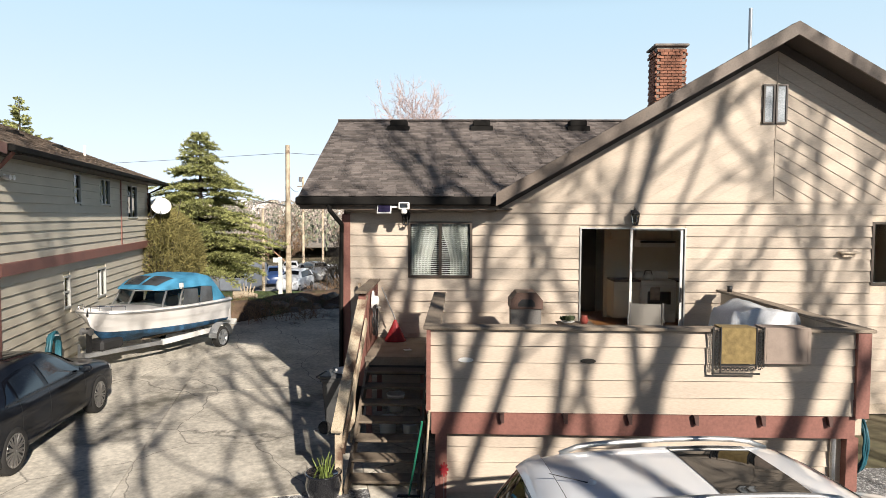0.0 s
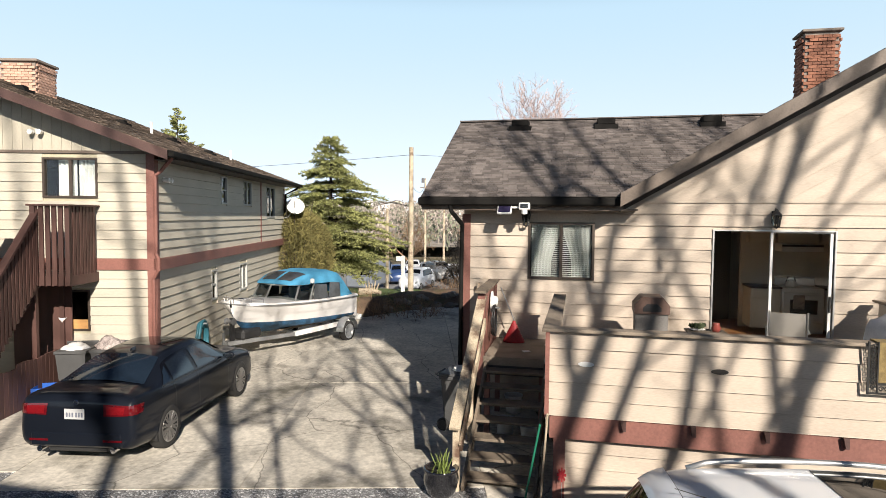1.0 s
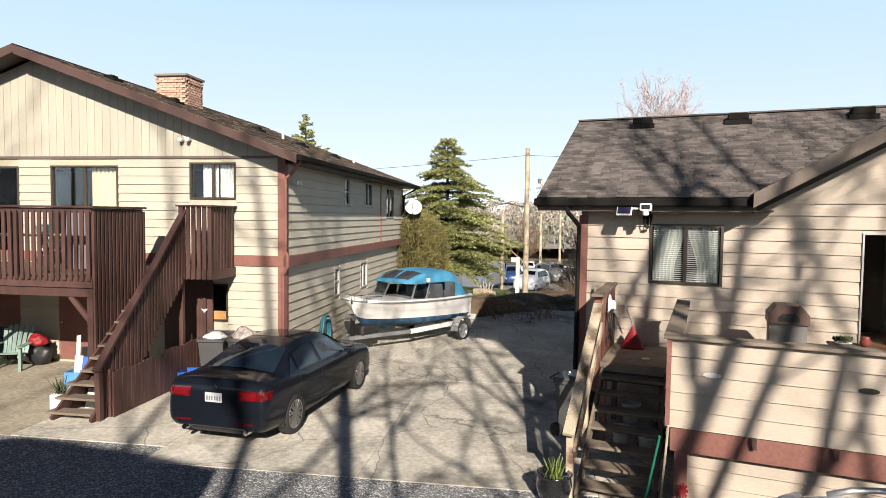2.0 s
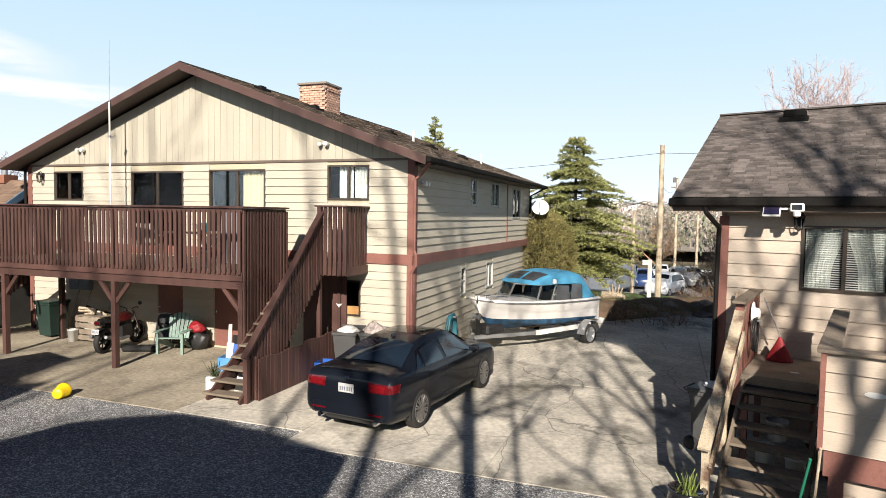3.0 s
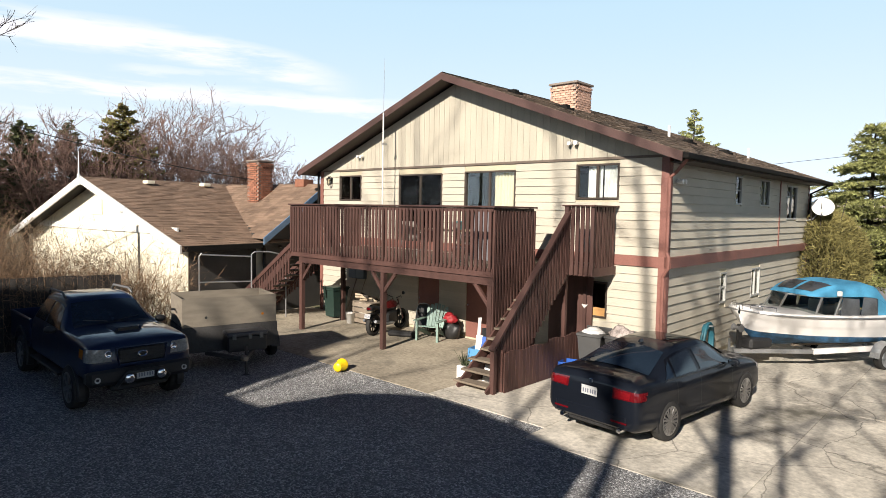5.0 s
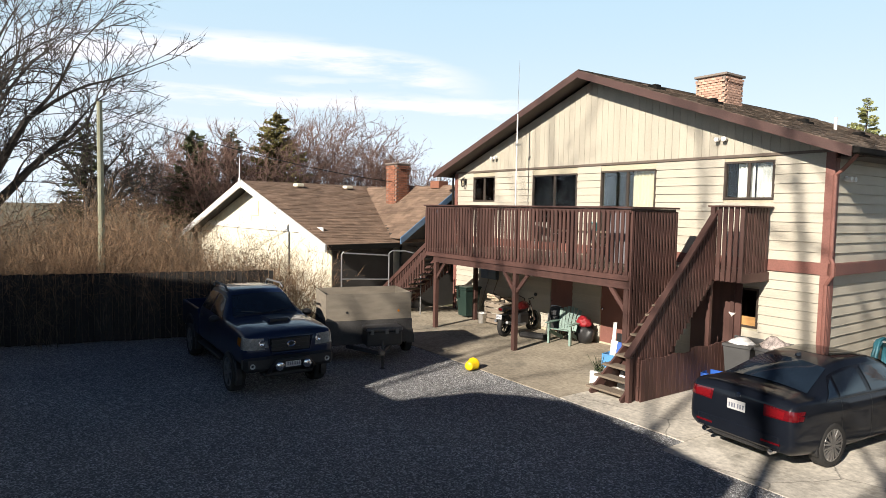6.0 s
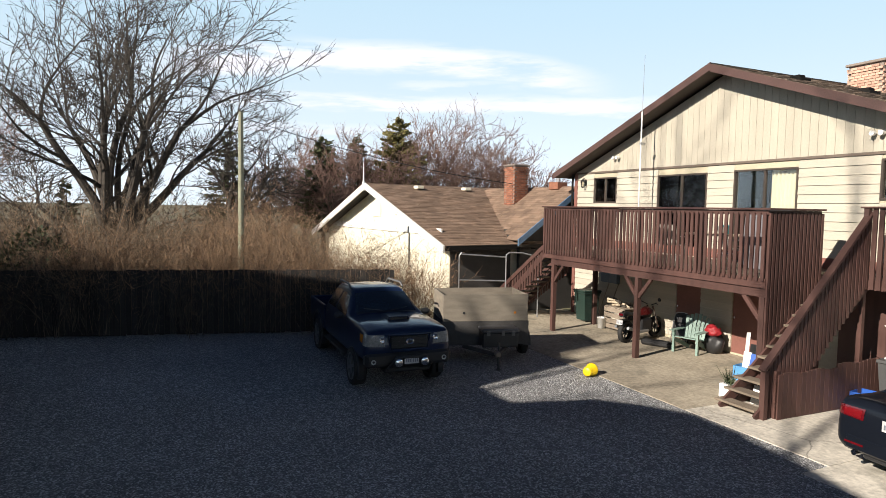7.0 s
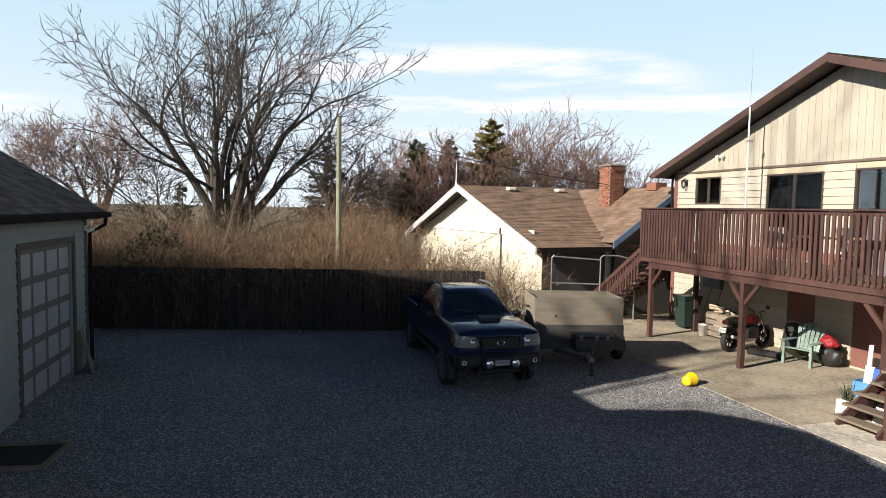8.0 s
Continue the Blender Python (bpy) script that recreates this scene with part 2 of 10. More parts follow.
def mesh_of(name, bm, mat, smooth=False):
    me = bpy.data.meshes.new(name)
    bmesh.ops.recalc_face_normals(bm, faces=bm.faces)
    bm.to_mesh(me)
    bm.free()
    for one in (mat if isinstance(mat, (list, tuple)) else [mat]):
        me.materials.append(one)
    if smooth:
        me.polygons.foreach_set("use_smooth", [True] * len(me.polygons))
    return me


def part(name, bm, mat, parent=None, label="", smooth=False, kind=""):
    """Links a bmesh as one mesh object under a thing or a part, in its local metres."""
    ob = new(name, mesh_of(name, bm, mat, smooth))
    if parent:
        ob.parent = parent
    return tagged(ob, label, kind=kind)


def piece(name, me, parent, at, turn=0.0, scale=(1, 1, 1)):
    ob = new(name, me)
    ob.parent = parent
    ob.location, ob.rotation_euler, ob.scale = at, (0, 0, turn), scale
    return ob


def box(bm, x0, x1, y0, y1, z0, z1, bevel=0.0, mat=0):
    vs = [bm.verts.new((x, y, z)) for z in (z0, z1) for y in (y0, y1) for x in (x0, x1)]
    fs = [bm.faces.new([vs[i] for i in q]) for q in ((0, 2, 3, 1), (4, 5, 7, 6), (0, 1, 5, 4), (2, 6, 7, 3), (0, 4, 6, 2), (1, 3, 7, 5))]
    for f in fs:
        f.material_index = mat
    if bevel:
        es = list({e for f in fs for e in f.edges})
        bmesh.ops.bevel(bm, geom=es, offset=bevel, segments=1, affect="EDGES")
    return fs


def cube(x0, x1, y0, y1, z0, z1, bevel=0.0):
    bm = bmesh.new()
    box(bm, x0, x1, y0, y1, z0, z1, bevel)
    return bm


def prism(bm, outline, y0, y1, mat=0):
    """An outline of (x, z) pushed from y0 to y1."""
    a = [bm.verts.new((x, y0, z)) for x, z in outline]
    b = [bm.verts.new((x, y1, z)) for x, z in outline]
    fs = [bm.faces.new(a), bm.faces.new(b[::-1])]
    for i in range(len(a)):
        j = (i + 1) % len(a)
        fs.append(bm.faces.new((a[i], b[i], b[j], a[j])))
    for f in fs:
        f.material_index = mat
    return fs


def beam(bm, p, q, w, h, up=(0, 0, 1), mat=0):
    """A squared timber from p to q, w wide and h deep."""
    p, q = Vector(p), Vector(q)
    d = (q - p).normalized()
    s = d.cross(Vector(up))
    s = s.normalized() if s.length > 1e-4 else Vector((1, 0, 0))
    t = s.cross(d).normalized()
    vs = [bm.verts.new(e + s * (a * w / 2) + t * (b * h / 2)) for e in (p, q) for a, b in ((-1, -1), (1, -1), (1, 1), (-1, 1))]
    for f in ((0, 1, 2, 3), (7, 6, 5, 4), (0, 4, 5, 1), (1, 5, 6, 2), (2, 6, 7, 3), (3, 7, 4, 0)):
        bm.faces.new([vs[i] for i in f]).material_index = mat
    return vs


def tube(bm, pts, r, n=8, r_end=None, caps=True, mat=0):
    """A round pipe along a line of points, tapering to r_end."""
    pts = [Vector(p) for p in pts]
    rings = []
    side = None
    for i, p in enumerate(pts):
        d = (pts[min(i + 1, len(pts) - 1)] - pts[max(i - 1, 0)]).normalized()
        if side is None:
            side = d.orthogonal().normalized()
        side = (side - d * side.dot(d))
        side = side.normalized() if side.length > 1e-5 else d.orthogonal().normalized()
        up = d.cross(side)
        rr = r if r_end is None else r + (r_end - r) * i / (len(pts) - 1)
        rings.append([bm.verts.new(p + (side * math.cos(2 * math.pi * k / n) + up * math.sin(2 * math.pi * k / n)) * rr) for k in range(n)])
    for a, b in zip(rings, rings[1:]):
        for k in range(n):
            bm.faces.new((a[k], a[(k + 1) % n], b[(k + 1) % n], b[k])).material_index = mat
    if caps:
        bm.faces.new(rings[0][::-1]).material_index = mat
        bm.faces.new(rings[-1]).material_index = mat


def lathe(bm, profile, n=20, axis="z", at=(0, 0, 0), mat=0, caps=True):
    """A profile of (radius, height) turned round an axis."""
    rings = []
    for r, h in profile:
        ring = []
        for k in range(n):
            a = 2 * math.pi * k / n
            c, s = r * math.cos(a), r * math.sin(a)
            v = {"z": (c, s, h), "y": (c, h, s), "x": (h, c, s)}[axis]
            ring.append(bm.verts.new((v[0] + at[0], v[1] + at[1], v[2] + at[2])))
        rings.append(ring)
    for a, b in zip(rings, rings[1:]):
        for k in range(n):
            bm.faces.new((a[k], a[(k + 1) % n], b[(k + 1) % n], b[k])).material_index = mat
    for ring, (r, h) in ((rings[0], profile[0]), (rings[-1], profile[-1])):
        if r > 1e-4 and caps:
            bm.faces.new(ring).material_index = mat


def holed_wall(bm, x0, x1, z0, z1, y0, y1, openings):
    """A wall from y0 to y1 with openings (x0, x1, z0, z1) right through it."""
    xs = sorted({x0, x1, *[min(max(v, x0), x1) for o in openings for v in o[:2]]})
    zs = sorted({z0, z1, *[min(max(v, z0), z1) for o in openings for v in o[2:]]})
    for a, b in zip(xs, xs[1:]):
        run = None
        for c, d in [*zip(zs, zs[1:]), (None, None)]:
            solid = c is not None and not any(o[0] < (a + b) / 2 < o[1] and o[2] < (c + d) / 2 < o[3] for o in openings)
            if solid:
                run = (run[0], d) if run else (c, d)
            elif run:
                box(bm, a, b, y0, y1, *run)
                run = None
    bmesh.ops.remove_doubles(bm, verts=bm.verts, dist=0.0001)


def siding(parent, x0, x1, z0, z1, pitch, openings, mat, y=0.0, depth=0.033, facing="y", sign=-1):
    """Lapped boards on a wall, each one an object, cut round the openings. The wall's face is at y; boards stand out by sign."""
    n = max(1, round((z1 - z0) / pitch))
    step = (z1 - z0) / n
    count = 0
    for i in range(n):
        a, b = z0 + i * step, z0 + (i + 1) * step
        spans = [(x0, x1)]
        for o in openings:
            if o[2] < b - 0.02 and o[3] > a + 0.02:
                spans = [s for p, q in spans for s in ((p, min(q, o[0])), (max(p, o[1]), q)) if s[1] - s[0] > 0.02]
        for p, q in spans:
            bm = bmesh.new()
            jig = random.uniform(-0.003, 0.003)
            prof = [(0.0, a + 0.004), (sign * (depth + jig), a + 0.004), (sign * (depth * 0.85 + jig), a + 0.012), (sign * 0.006, b + 0.004), (0.0, b + 0.004)]
            ends = []
            for x in (p, q):
                ends.append([bm.verts.new((x, y + dy, z) if facing == "y" else (y + dy, x, z)) for dy, z in prof])
            for k in range(5):
                bm.faces.new((ends[0][k], ends[0][(k + 1) % 5], ends[1][(k + 1) % 5], ends[1][k]))
            bm.faces.new(ends[0][::-1])
            bm.faces.new(ends[1])
            part("siding_board", bm, mat, parent)
            count += 1
    return count


def shingles(parent, corner, along, upslope, length, rise_len, mat, row=0.19, width=0.33, name="shingles", keep=None, thick=0.012):
    """Courses of shingle tabs on a roof plane as one joined covering."""
    c, a, u = Vector(corner), Vector(along).normalized(), Vector(upslope).normalized()
    nrm = a.cross(u).normalized()
    if nrm.z < 0:
        nrm = -nrm
    verts, faces = [], []
    rows = int(rise_len / row) + 1
    for i in range(rows):
        s0, s1 = i * row, min((i + 1.35) * row, rise_len)
        if s0 >= rise_len - 0.02:
            break
        x = -(i % 3) * width * 0.37 - random.random() * 0.1
        while x < length:
            w = width * random.choice((0.6, 0.8, 1.0, 1.2))
            p, q = max(x, 0), min(x + w - 0.006, length)
            x += w
            if q - p < 0.03 or (keep and not keep((p + q) / 2, (s0 + s1) / 2)):
                continue
            lift = thick * random.uniform(0.9, 1.7)
            drop = random.choice((0, 0, 0, 0.012))
            k = len(verts)
            for d, h in ((s0 - drop, 0.002), (s0 - drop, lift), (s1, 0.003)):
                for e in (p, q):
                    verts.append(c + a * e + u * d + nrm * h)
            faces += [(k, k + 1, k + 3, k + 2), (k + 2, k + 3, k + 5, k + 4), (k, k + 2, k + 4), (k + 1, k + 5, k + 3)]
    me = bpy.data.meshes.new(name)
    me.from_pydata(verts, [], faces)
    me.materials.append(mat)
    ob = new(name, me)
    ob.parent = parent
    return tagged(ob, kind="stuff")


def window(parent, name, x0, x1, z0, z1, y, frame_mat, style="slider", face=1, pane_mat=None, facing="y", deep=0.06):
    """A framed window in a wall that faces -y (or +x when facing is x): frame, sill, panes."""
    root = new(name)
    root.parent = parent
    tagged(root, kind="structure")
    if facing == "x":
        root.matrix_parent_inverse = Matrix()
        root.location, root.rotation_euler = (y, 0, 0), (0, 0, radians(90))
        y = 0.0
    fw = 0.045
    bm = bmesh.new()
    for p in ((x0, x1, z0, z0 + fw), (x0, x1, z1 - fw, z1), (x0, x0 + fw, z0 + fw, z1 - fw), (x1 - fw, x1, z0 + fw, z1 - fw)):
        box(bm, p[0], p[1], y - 0.035, y + deep, p[2], p[3])
    part("window_frame", bm, frame_mat, root)
    xm = (x0 + x1) / 2
    spans = ((x0 + fw, xm - 0.012), (xm + 0.012, x1 - fw)) if style == "slider" else ((x0 + fw, x1 - fw),)
    if style == "slider":
        part("mullion", cube(xm - 0.03, xm + 0.03, y - 0.015, y + 0.04, z0 + fw, z1 - fw), frame_mat, root)
    if style == "hung":
        zm = (z0 + z1) / 2
        part("meeting_rail", cube(x0 + fw, x1 - fw, y - 0.015, y + 0.03, zm - 0.02, zm + 0.02), frame_mat, root)
    for p, q in spans:
        pane = part("pane", cube(p, q, y + 0.015, y + 0.021, z0 + fw, z1 - fw), pane_mat or PANE, root)
        pane.visible_shadow = False
    return root


def folds(x0, x1, z0, z1, y, depth=0.035, waves=7, gather=None):
    """Hanging cloth with folds; gather narrows it half-way down towards one side."""
    bm = bmesh.new()
    cols, rows = waves * 6, 10
    grid = []
    for j in range(rows + 1):
        v = j / rows
        line = []
        for i in range(cols + 1):
            s = i / cols
            a, b = x0, x1
            if gather:
                g = math.sin(min(v * 1.25, 1) * math.pi / 2) ** 2 * gather[1]
                if gather[0] < 0:
                    b = x1 - (x1 - x0) * g
                else:
                    a = x0 + (x1 - x0) * g
            line.append(bm.verts.new((a + (b - a) * s, y + math.sin(s * waves * 2 * math.pi) * depth, z1 + (z0 - z1) * v)))
        grid.append(line)
    for r0, r1 in zip(grid, grid[1:]):
        for i in range(cols):
            bm.faces.new((r0[i], r0[i + 1], r1[i + 1], r1[i]))
    return bm


# ---- ground, paving, street ----
def sheet(name, pts, z, mat, thick=0.0):
    bm = bmesh.new()
    top = [bm.verts.new((x, y, z)) for x, y in pts]
    bm.faces.new(top)
    if thick:
        low = [bm.verts.new((x, y, z - thick)) for x, y in pts]
        for i in range(len(pts)):
            j = (i + 1) % len(pts)
            bm.faces.new((top[i], top[j], low[j], low[i]))
    return part(name, bm, mat)


bm = bmesh.new()                               # level round the houses, one storey lower along the street
lines = [[bm.verts.new((x, y, z)) for x in (-1500, 1500)] for y, z in ((-1500, -0.03), (29.6, -0.03), (44, -2.45), (80, -2.45), (110, -0.3), (1500, -0.3))]
for a, b in zip(lines, lines[1:]):
    bm.faces.new((a[0], a[1], b[1], b[0]))
ground = part("ground", bm, EARTH)
tagged(ground, "brown winter ground with patchy grass", "ground", kind="structure")
gravel = sheet("gravel_yard", [(-18.6, -22), (16, -22), (16, 9.4), (-3.2, 8.6), (-4.9, 8.0), (-8.6, 8.2), (-10.4, 7.8), (-12.7, 7.0), (-14.8, 6.7), (-18.6, 5.6)], 0.022, GRAVEL)
tagged(gravel, "grey crushed gravel yard between the houses", "gravel", kind="structure")

NB = pose(-8.62, 11.91, 0, 0, 0, 13)           # the neighbours' house: front right corner, x to the right, y to the back
MH = pose(0, 0, 0, 0, 0, -1.38)                # the near house: x along its wall, y into it

# concrete drive in cast panels, laid square to the neighbours' house
paving = tagged(placed(new("concrete_drive"), NB), "cracked grey concrete drive and patio slabs", "paving", kind="structure")


def panel(x0, x1, y0, y1, cut=None):
    bm = bmesh.new()
    pts = cut or [(x0, y0), (x1, y0), (x1, y1), (x0, y1)]
    g = 0.005
    cx, cy = sum(p[0] for p in pts) / len(pts), sum(p[1] for p in pts) / len(pts)
    h = 0.035 + random.uniform(-0.004, 0.006)
    top = [bm.verts.new((x + math.copysign(g, cx - x), y + math.copysign(g, cy - y), h)) for x, y in pts]
    low = [bm.verts.new((v.co.x, v.co.y, -0.02)) for v in top]
    bm.faces.new(top)
    for i in range(len(pts)):
        j = (i + 1) % len(pts)
        bm.faces.new((top[i], top[j], low[j], low[i]))
    part("slab", bm, PATIO if cx < -2.0 else CONCRETE, paving)


for i, (x0, x1) in enumerate(((-13.4, -9.9), (-9.9, -6.3), (-6.3, -2.75), (-2.75, 0.0), (0.0, 3.3), (3.3, 6.6), (6.6, 9.4))):
    for j, (y0, y1) in enumerate(((-4.7, -2.75), (-2.75, 0.0), (0.0, 3.3), (3.3, 6.6), (6.6, 9.9), (9.9, 13.2))):
        if i < 4 and j > 1:
            continue
        if i == 0 and j == 0:
            panel(0, 0, 0, 0, [(-9.9, -4.35), (-9.9, -2.75), (-13.4, -2.75), (-13.4, -3.3)])
        elif i == 6 and j < 3:
            panel(0, 0, 0, 0, [(x0, y0 - (1.2 if j == 0 else 0)), (x1 - 1.5, y0 - (1.2 if j == 0 else 0)), (x1 - 1.5, y1), (x0, y1)])
        else:
            panel(x0, x1, y0 - (0.6 if j == 0 and i >= 4 else 0), y1)

apron = sheet("asphalt_apron", [(-6.4, 18.6), (14, 17.5), (14, 24.6), (-4.2, 24.6), (-6.6, 22.2), (-6.9, 20.0)], 0.004, ASPHALT_OLD)
tagged(apron, "dark old asphalt behind the house", "paving", kind="structure")
lawn = sheet("lawn", [(-22, 25.0), (12, 25.0), (13, 29.5), (-24, 29.5)], 0.12, GRASS, 0.15)
tagged(lawn, "short green grass strip above a stone edge", "lawn", kind="structure")
street = sheet("street", [(-70, 62), (-22, 45), (40, 44.5), (60, 66), (-40, 78)], -2.42, ASPHALT)
tagged(street, "pale grey street and parking area", "road", kind="structure")


# ---- the neighbours' house ----
nb = thing("neighbour_house", NB, "two-storey cream house with maroon trim and low gable roof", "house")
NW, ND, NSEAM, NSLOPE, NPEAKX = 12.7, 12.6, 5.0, 0.368, -6.3
up_open = [(-2.31, -1.16, 4.03, 4.88), (-5.93, -4.14, 2.62, 4.81), (-8.65, -6.8, 2.62, 4.79), (-11.66, -10.49, 3.97, 4.82)]
low_open = [(-2.26, -1.37, 1.18, 2.06), (-5.8, -4.85, 0.08, 2.1), (-7.75, -6.85, 0.08, 2.1)]
side_open = [(4.41, 4.95, 4.0, 4.8), (6.66, 7.6, 4.0, 4.8), (3.53, 4.0, 1.35, 2.18), (6.16, 7.0, 1.3, 2.15), (9.6, 10.9, 3.6, 4.75)]
bm = bmesh.new()
holed_wall(bm, -NW, 0, 0, NSEAM, 0.0, 0.15, up_open + low_open)
part("front_wall", bm, WALL_YELLOW, nb)
bm = bmesh.new()
prism(bm, [(-NW, NSEAM), (0, NSEAM), (0, NSEAM + 0.02), (NPEAKX, NSEAM + 0.02 - NSLOPE * NPEAKX), (-NW, NSEAM + 0.02)], 0.0, 0.15)
part("gable_wall", bm, WALL_YELLOW, nb)
for name, pts in (("side_wall", None), ("far_wall", (-NW, -NW + 0.15)), ):
    bm = bmesh.new()
    if pts is None:
        holed_wall(bm, 0.15, ND - 0.15, 0, NSEAM + 0.02, -0.15, 0.0, side_open)
        for v in bm.verts:
            v.co = Vector((v.co.y, v.co.x, v.co.z))
    else:
        box(bm, pts[0], pts[1], 0.15, ND - 0.15, 0, NSEAM)
    part(name, bm, WALL_YELLOW, nb)
bm = bmesh.new()
box(bm, -NW, 0, ND - 0.15, ND, 0, NSEAM)
prism(bm, [(-NW, NSEAM), (0, NSEAM), (NPEAKX, NSEAM - NSLOPE * NPEAKX)], ND - 0.15, ND)
part("back_wall", bm, WALL_YELLOW, nb)
# floors and inner wall coloured near-black in place of indoor shade
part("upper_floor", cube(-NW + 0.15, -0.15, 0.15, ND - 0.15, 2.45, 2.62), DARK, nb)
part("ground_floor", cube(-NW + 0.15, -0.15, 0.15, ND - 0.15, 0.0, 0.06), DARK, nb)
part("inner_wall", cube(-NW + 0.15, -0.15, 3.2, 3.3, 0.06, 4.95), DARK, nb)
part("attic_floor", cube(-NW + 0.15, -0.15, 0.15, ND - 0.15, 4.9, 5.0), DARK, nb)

# roof: two slopes with barge boards, fascias and gutters
OVER, SIDE_OVER = 0.62, 0.55
for s, name in ((1, "roof_slope"), (-1, "roof_slope")):
    xe = 0 + SIDE_OVER if s > 0 else -NW - SIDE_OVER
    ze = NSEAM + 0.04 - NSLOPE * SIDE_OVER + 0.16
    zp = ze + NSLOPE * abs(xe - NPEAKX)
    bm = bmesh.new()
    prism(bm, [(xe, ze - 0.10), (xe, ze), (NPEAKX, zp), (NPEAKX, zp - 0.10)], -OVER, ND + OVER)
    slope = part(name, bm, ROOF_DECK, nb)
    u = Vector((NPEAKX - xe, 0, zp - ze))
    shingles(slope, (xe + 0.0, -OVER - 0.03, ze + 0.004), (0, 1, 0), u, ND + 2 * OVER + 0.06, u.length, SHINGLE_TAN, row=0.15, width=0.33)
    for y in (-OVER - 0.035, ND + OVER):
        bm = bmesh.new()
        prism(bm, [(xe, ze - 0.19), (xe, ze + 0.01), (NPEAKX, zp + 0.01), (NPEAKX, zp - 0.19)], y, y + 0.035)
        part("barge_board", bm, BARGE_RED, nb)
    bm = bmesh.new()
    prism(bm, [(xe - s * 0.05, ze - 0.125), (xe - s * 0.05, ze - 0.105), (NPEAKX, zp - 0.105), (NPEAKX, zp - 0.125)], -OVER, 0.0)
    part("soffit", bm, SOFFIT, nb)
    part("eave_soffit", cube(min(xe, xe - s * 0.6), max(xe, xe - s * 0.6), 0, ND, ze - 0.15, ze - 0.125), SOFFIT, nb)
    bm = bmesh.new()
    box(bm, min(xe, xe + s * 0.12), max(xe, xe + s * 0.12), -OVER, ND + OVER, ze - 0.13, ze - 0.01, 0.02)
    part("gutter", bm, GUTTER, nb)
bm = bmesh.new()
tube(bm, [(0.55, -0.35, 4.98), (0.5, -0.3, 4.85), (0.2, -0.08, 4.62), (0.06, -0.07, 4.5), (0.06, -0.07, 2.85), (0.12, -0.10, 2.75), (0.12, -0.1, 2.5), (0.0, -0.08, 2.3), (0.0, -0.08, 0.1)], 0.04, 8)
part("downpipe", bm, TRIM_RED, nb)
bm = bmesh.new()
tube(bm, [(0.55, ND + 0.3, 4.98), (0.5, ND + 0.2, 4.8), (0.1, ND - 0.1, 4.55), (0.06, ND - 0.1, 2.6)], 0.04, 8)
part("downpipe", bm, GUTTER, nb)
bm = bmesh.new()
tube(bm, [(-12.75, -0.1, 4.98), (-12.78, -0.1, 4.7), (-12.78, -0.08, 2.6)], 0.04, 8)
part("downpipe", bm, GUTTER, nb)

# cladding
siding(nb, -NW + 0.12, -0.14, 2.74, 4.97, 0.205, up_open, SIDING_YELLOW)
siding(nb, -NW + 0.12, -0.14, 0.12, 2.5, 0.205, low_open, SIDING_YELLOW)
siding(nb, 0.14, ND - 0.1, 2.74, 4.97, 0.205, side_open, SIDING_YELLOW, facing="x", sign=1, depth=0.042)
siding(nb, 0.14, ND - 0.1, 0.15, 2.5, 0.205, side_open, SIDING_YELLOW, facing="x", sign=1, depth=0.042)
x = -NW + 0.05
while x < -0.05:
    w = 0.203
    a, b = x, min(x + w, -0.02)
    ha, hb = [NSEAM + 0.02 + NSLOPE * (min(v + NW, -v)) - 0.02 for v in (a + 0.0035, b - 0.0035)]
    bm = bmesh.new()
    out = [(a + 0.0035, 5.03), (b - 0.0035, 5.03), (b - 0.0035, max(hb, 5.05)), (a + 0.0035, max(ha, 5.05))]
    if a < NPEAKX < b:
        out.insert(3, (NPEAKX, NSEAM - NSLOPE * NPEAKX))
    prism(bm, out, -0.024, 0.0)
    part("gable_board", bm, BOARD_YELLOW, nb)
    x += w
part("seam_strip", cube(-NW, 0, -0.04, 0.0, 4.97, 5.03), BARGE_GREY, nb)
part("floor_band", cube(-NW - 0.03, 0.05, -0.05, 0.0, 2.5, 2.74), TRIM_RED, nb)
part("floor_band", cube(0.0, 0.15, -0.05, ND, 2.5, 2.74), TRIM_RED, nb)
for x0, x1, y0, y1, z0, z1 in ((-0.14, 0.04, -0.045, 0.0, 2.74, 4.97), (0.0, 0.045, 0.0, 0.14, 2.74, 4.97), (-0.14, 0.04, -0.045, 0.0, 0, 2.5), (0.0, 0.045, 0.0, 0.14, 0, 2.5),
                             (-NW - 0.04, -NW + 0.12, -0.045, 0.0, 0, 4.97), (0.0, 0.04, ND - 0.1, ND, 0, 4.97), (0.03, 0.05, 8.72, 8.82, 2.74, 4.97)):
    part("corner_board", cube(x0, x1, y0, y1, z0, z1), TRIM_RED, nb)

for x0, x1, z0, z1 in (up_open[0], up_open[3], low_open[0]):
    window(nb, "window", x0, x1, z0, z1, 0.0, FRAME_DARK)
for x0, x1, z0, z1 in up_open[1:3]:
    window(nb, "patio_door", x0, x1, z0, z1, 0.0, FRAME_DARK)
for o in side_open:
    window(nb, "window", o[0], o[1], o[2], o[3], 0.0, FRAME_PALE, "hung" if o[1] - o[0] < 0.6 else "slider", facing="x")
for x0, x1, z0, z1 in low_open[1:]:
    d = part("door", cube(x0, x1, 0.02, 0.07, z0, z1), TRIM_RED, nb, "plain maroon entrance door")
    bm = bmesh.new()
    lathe(bm, [(0.0, -0.07), (0.03, -0.06), (0.03, -0.03), (0.012, -0.02), (0.012, 0.02)], 12, "y", (x0 + 0.09, 0.02, 1.0))
    part("door_knob", bm, CHROME, d)


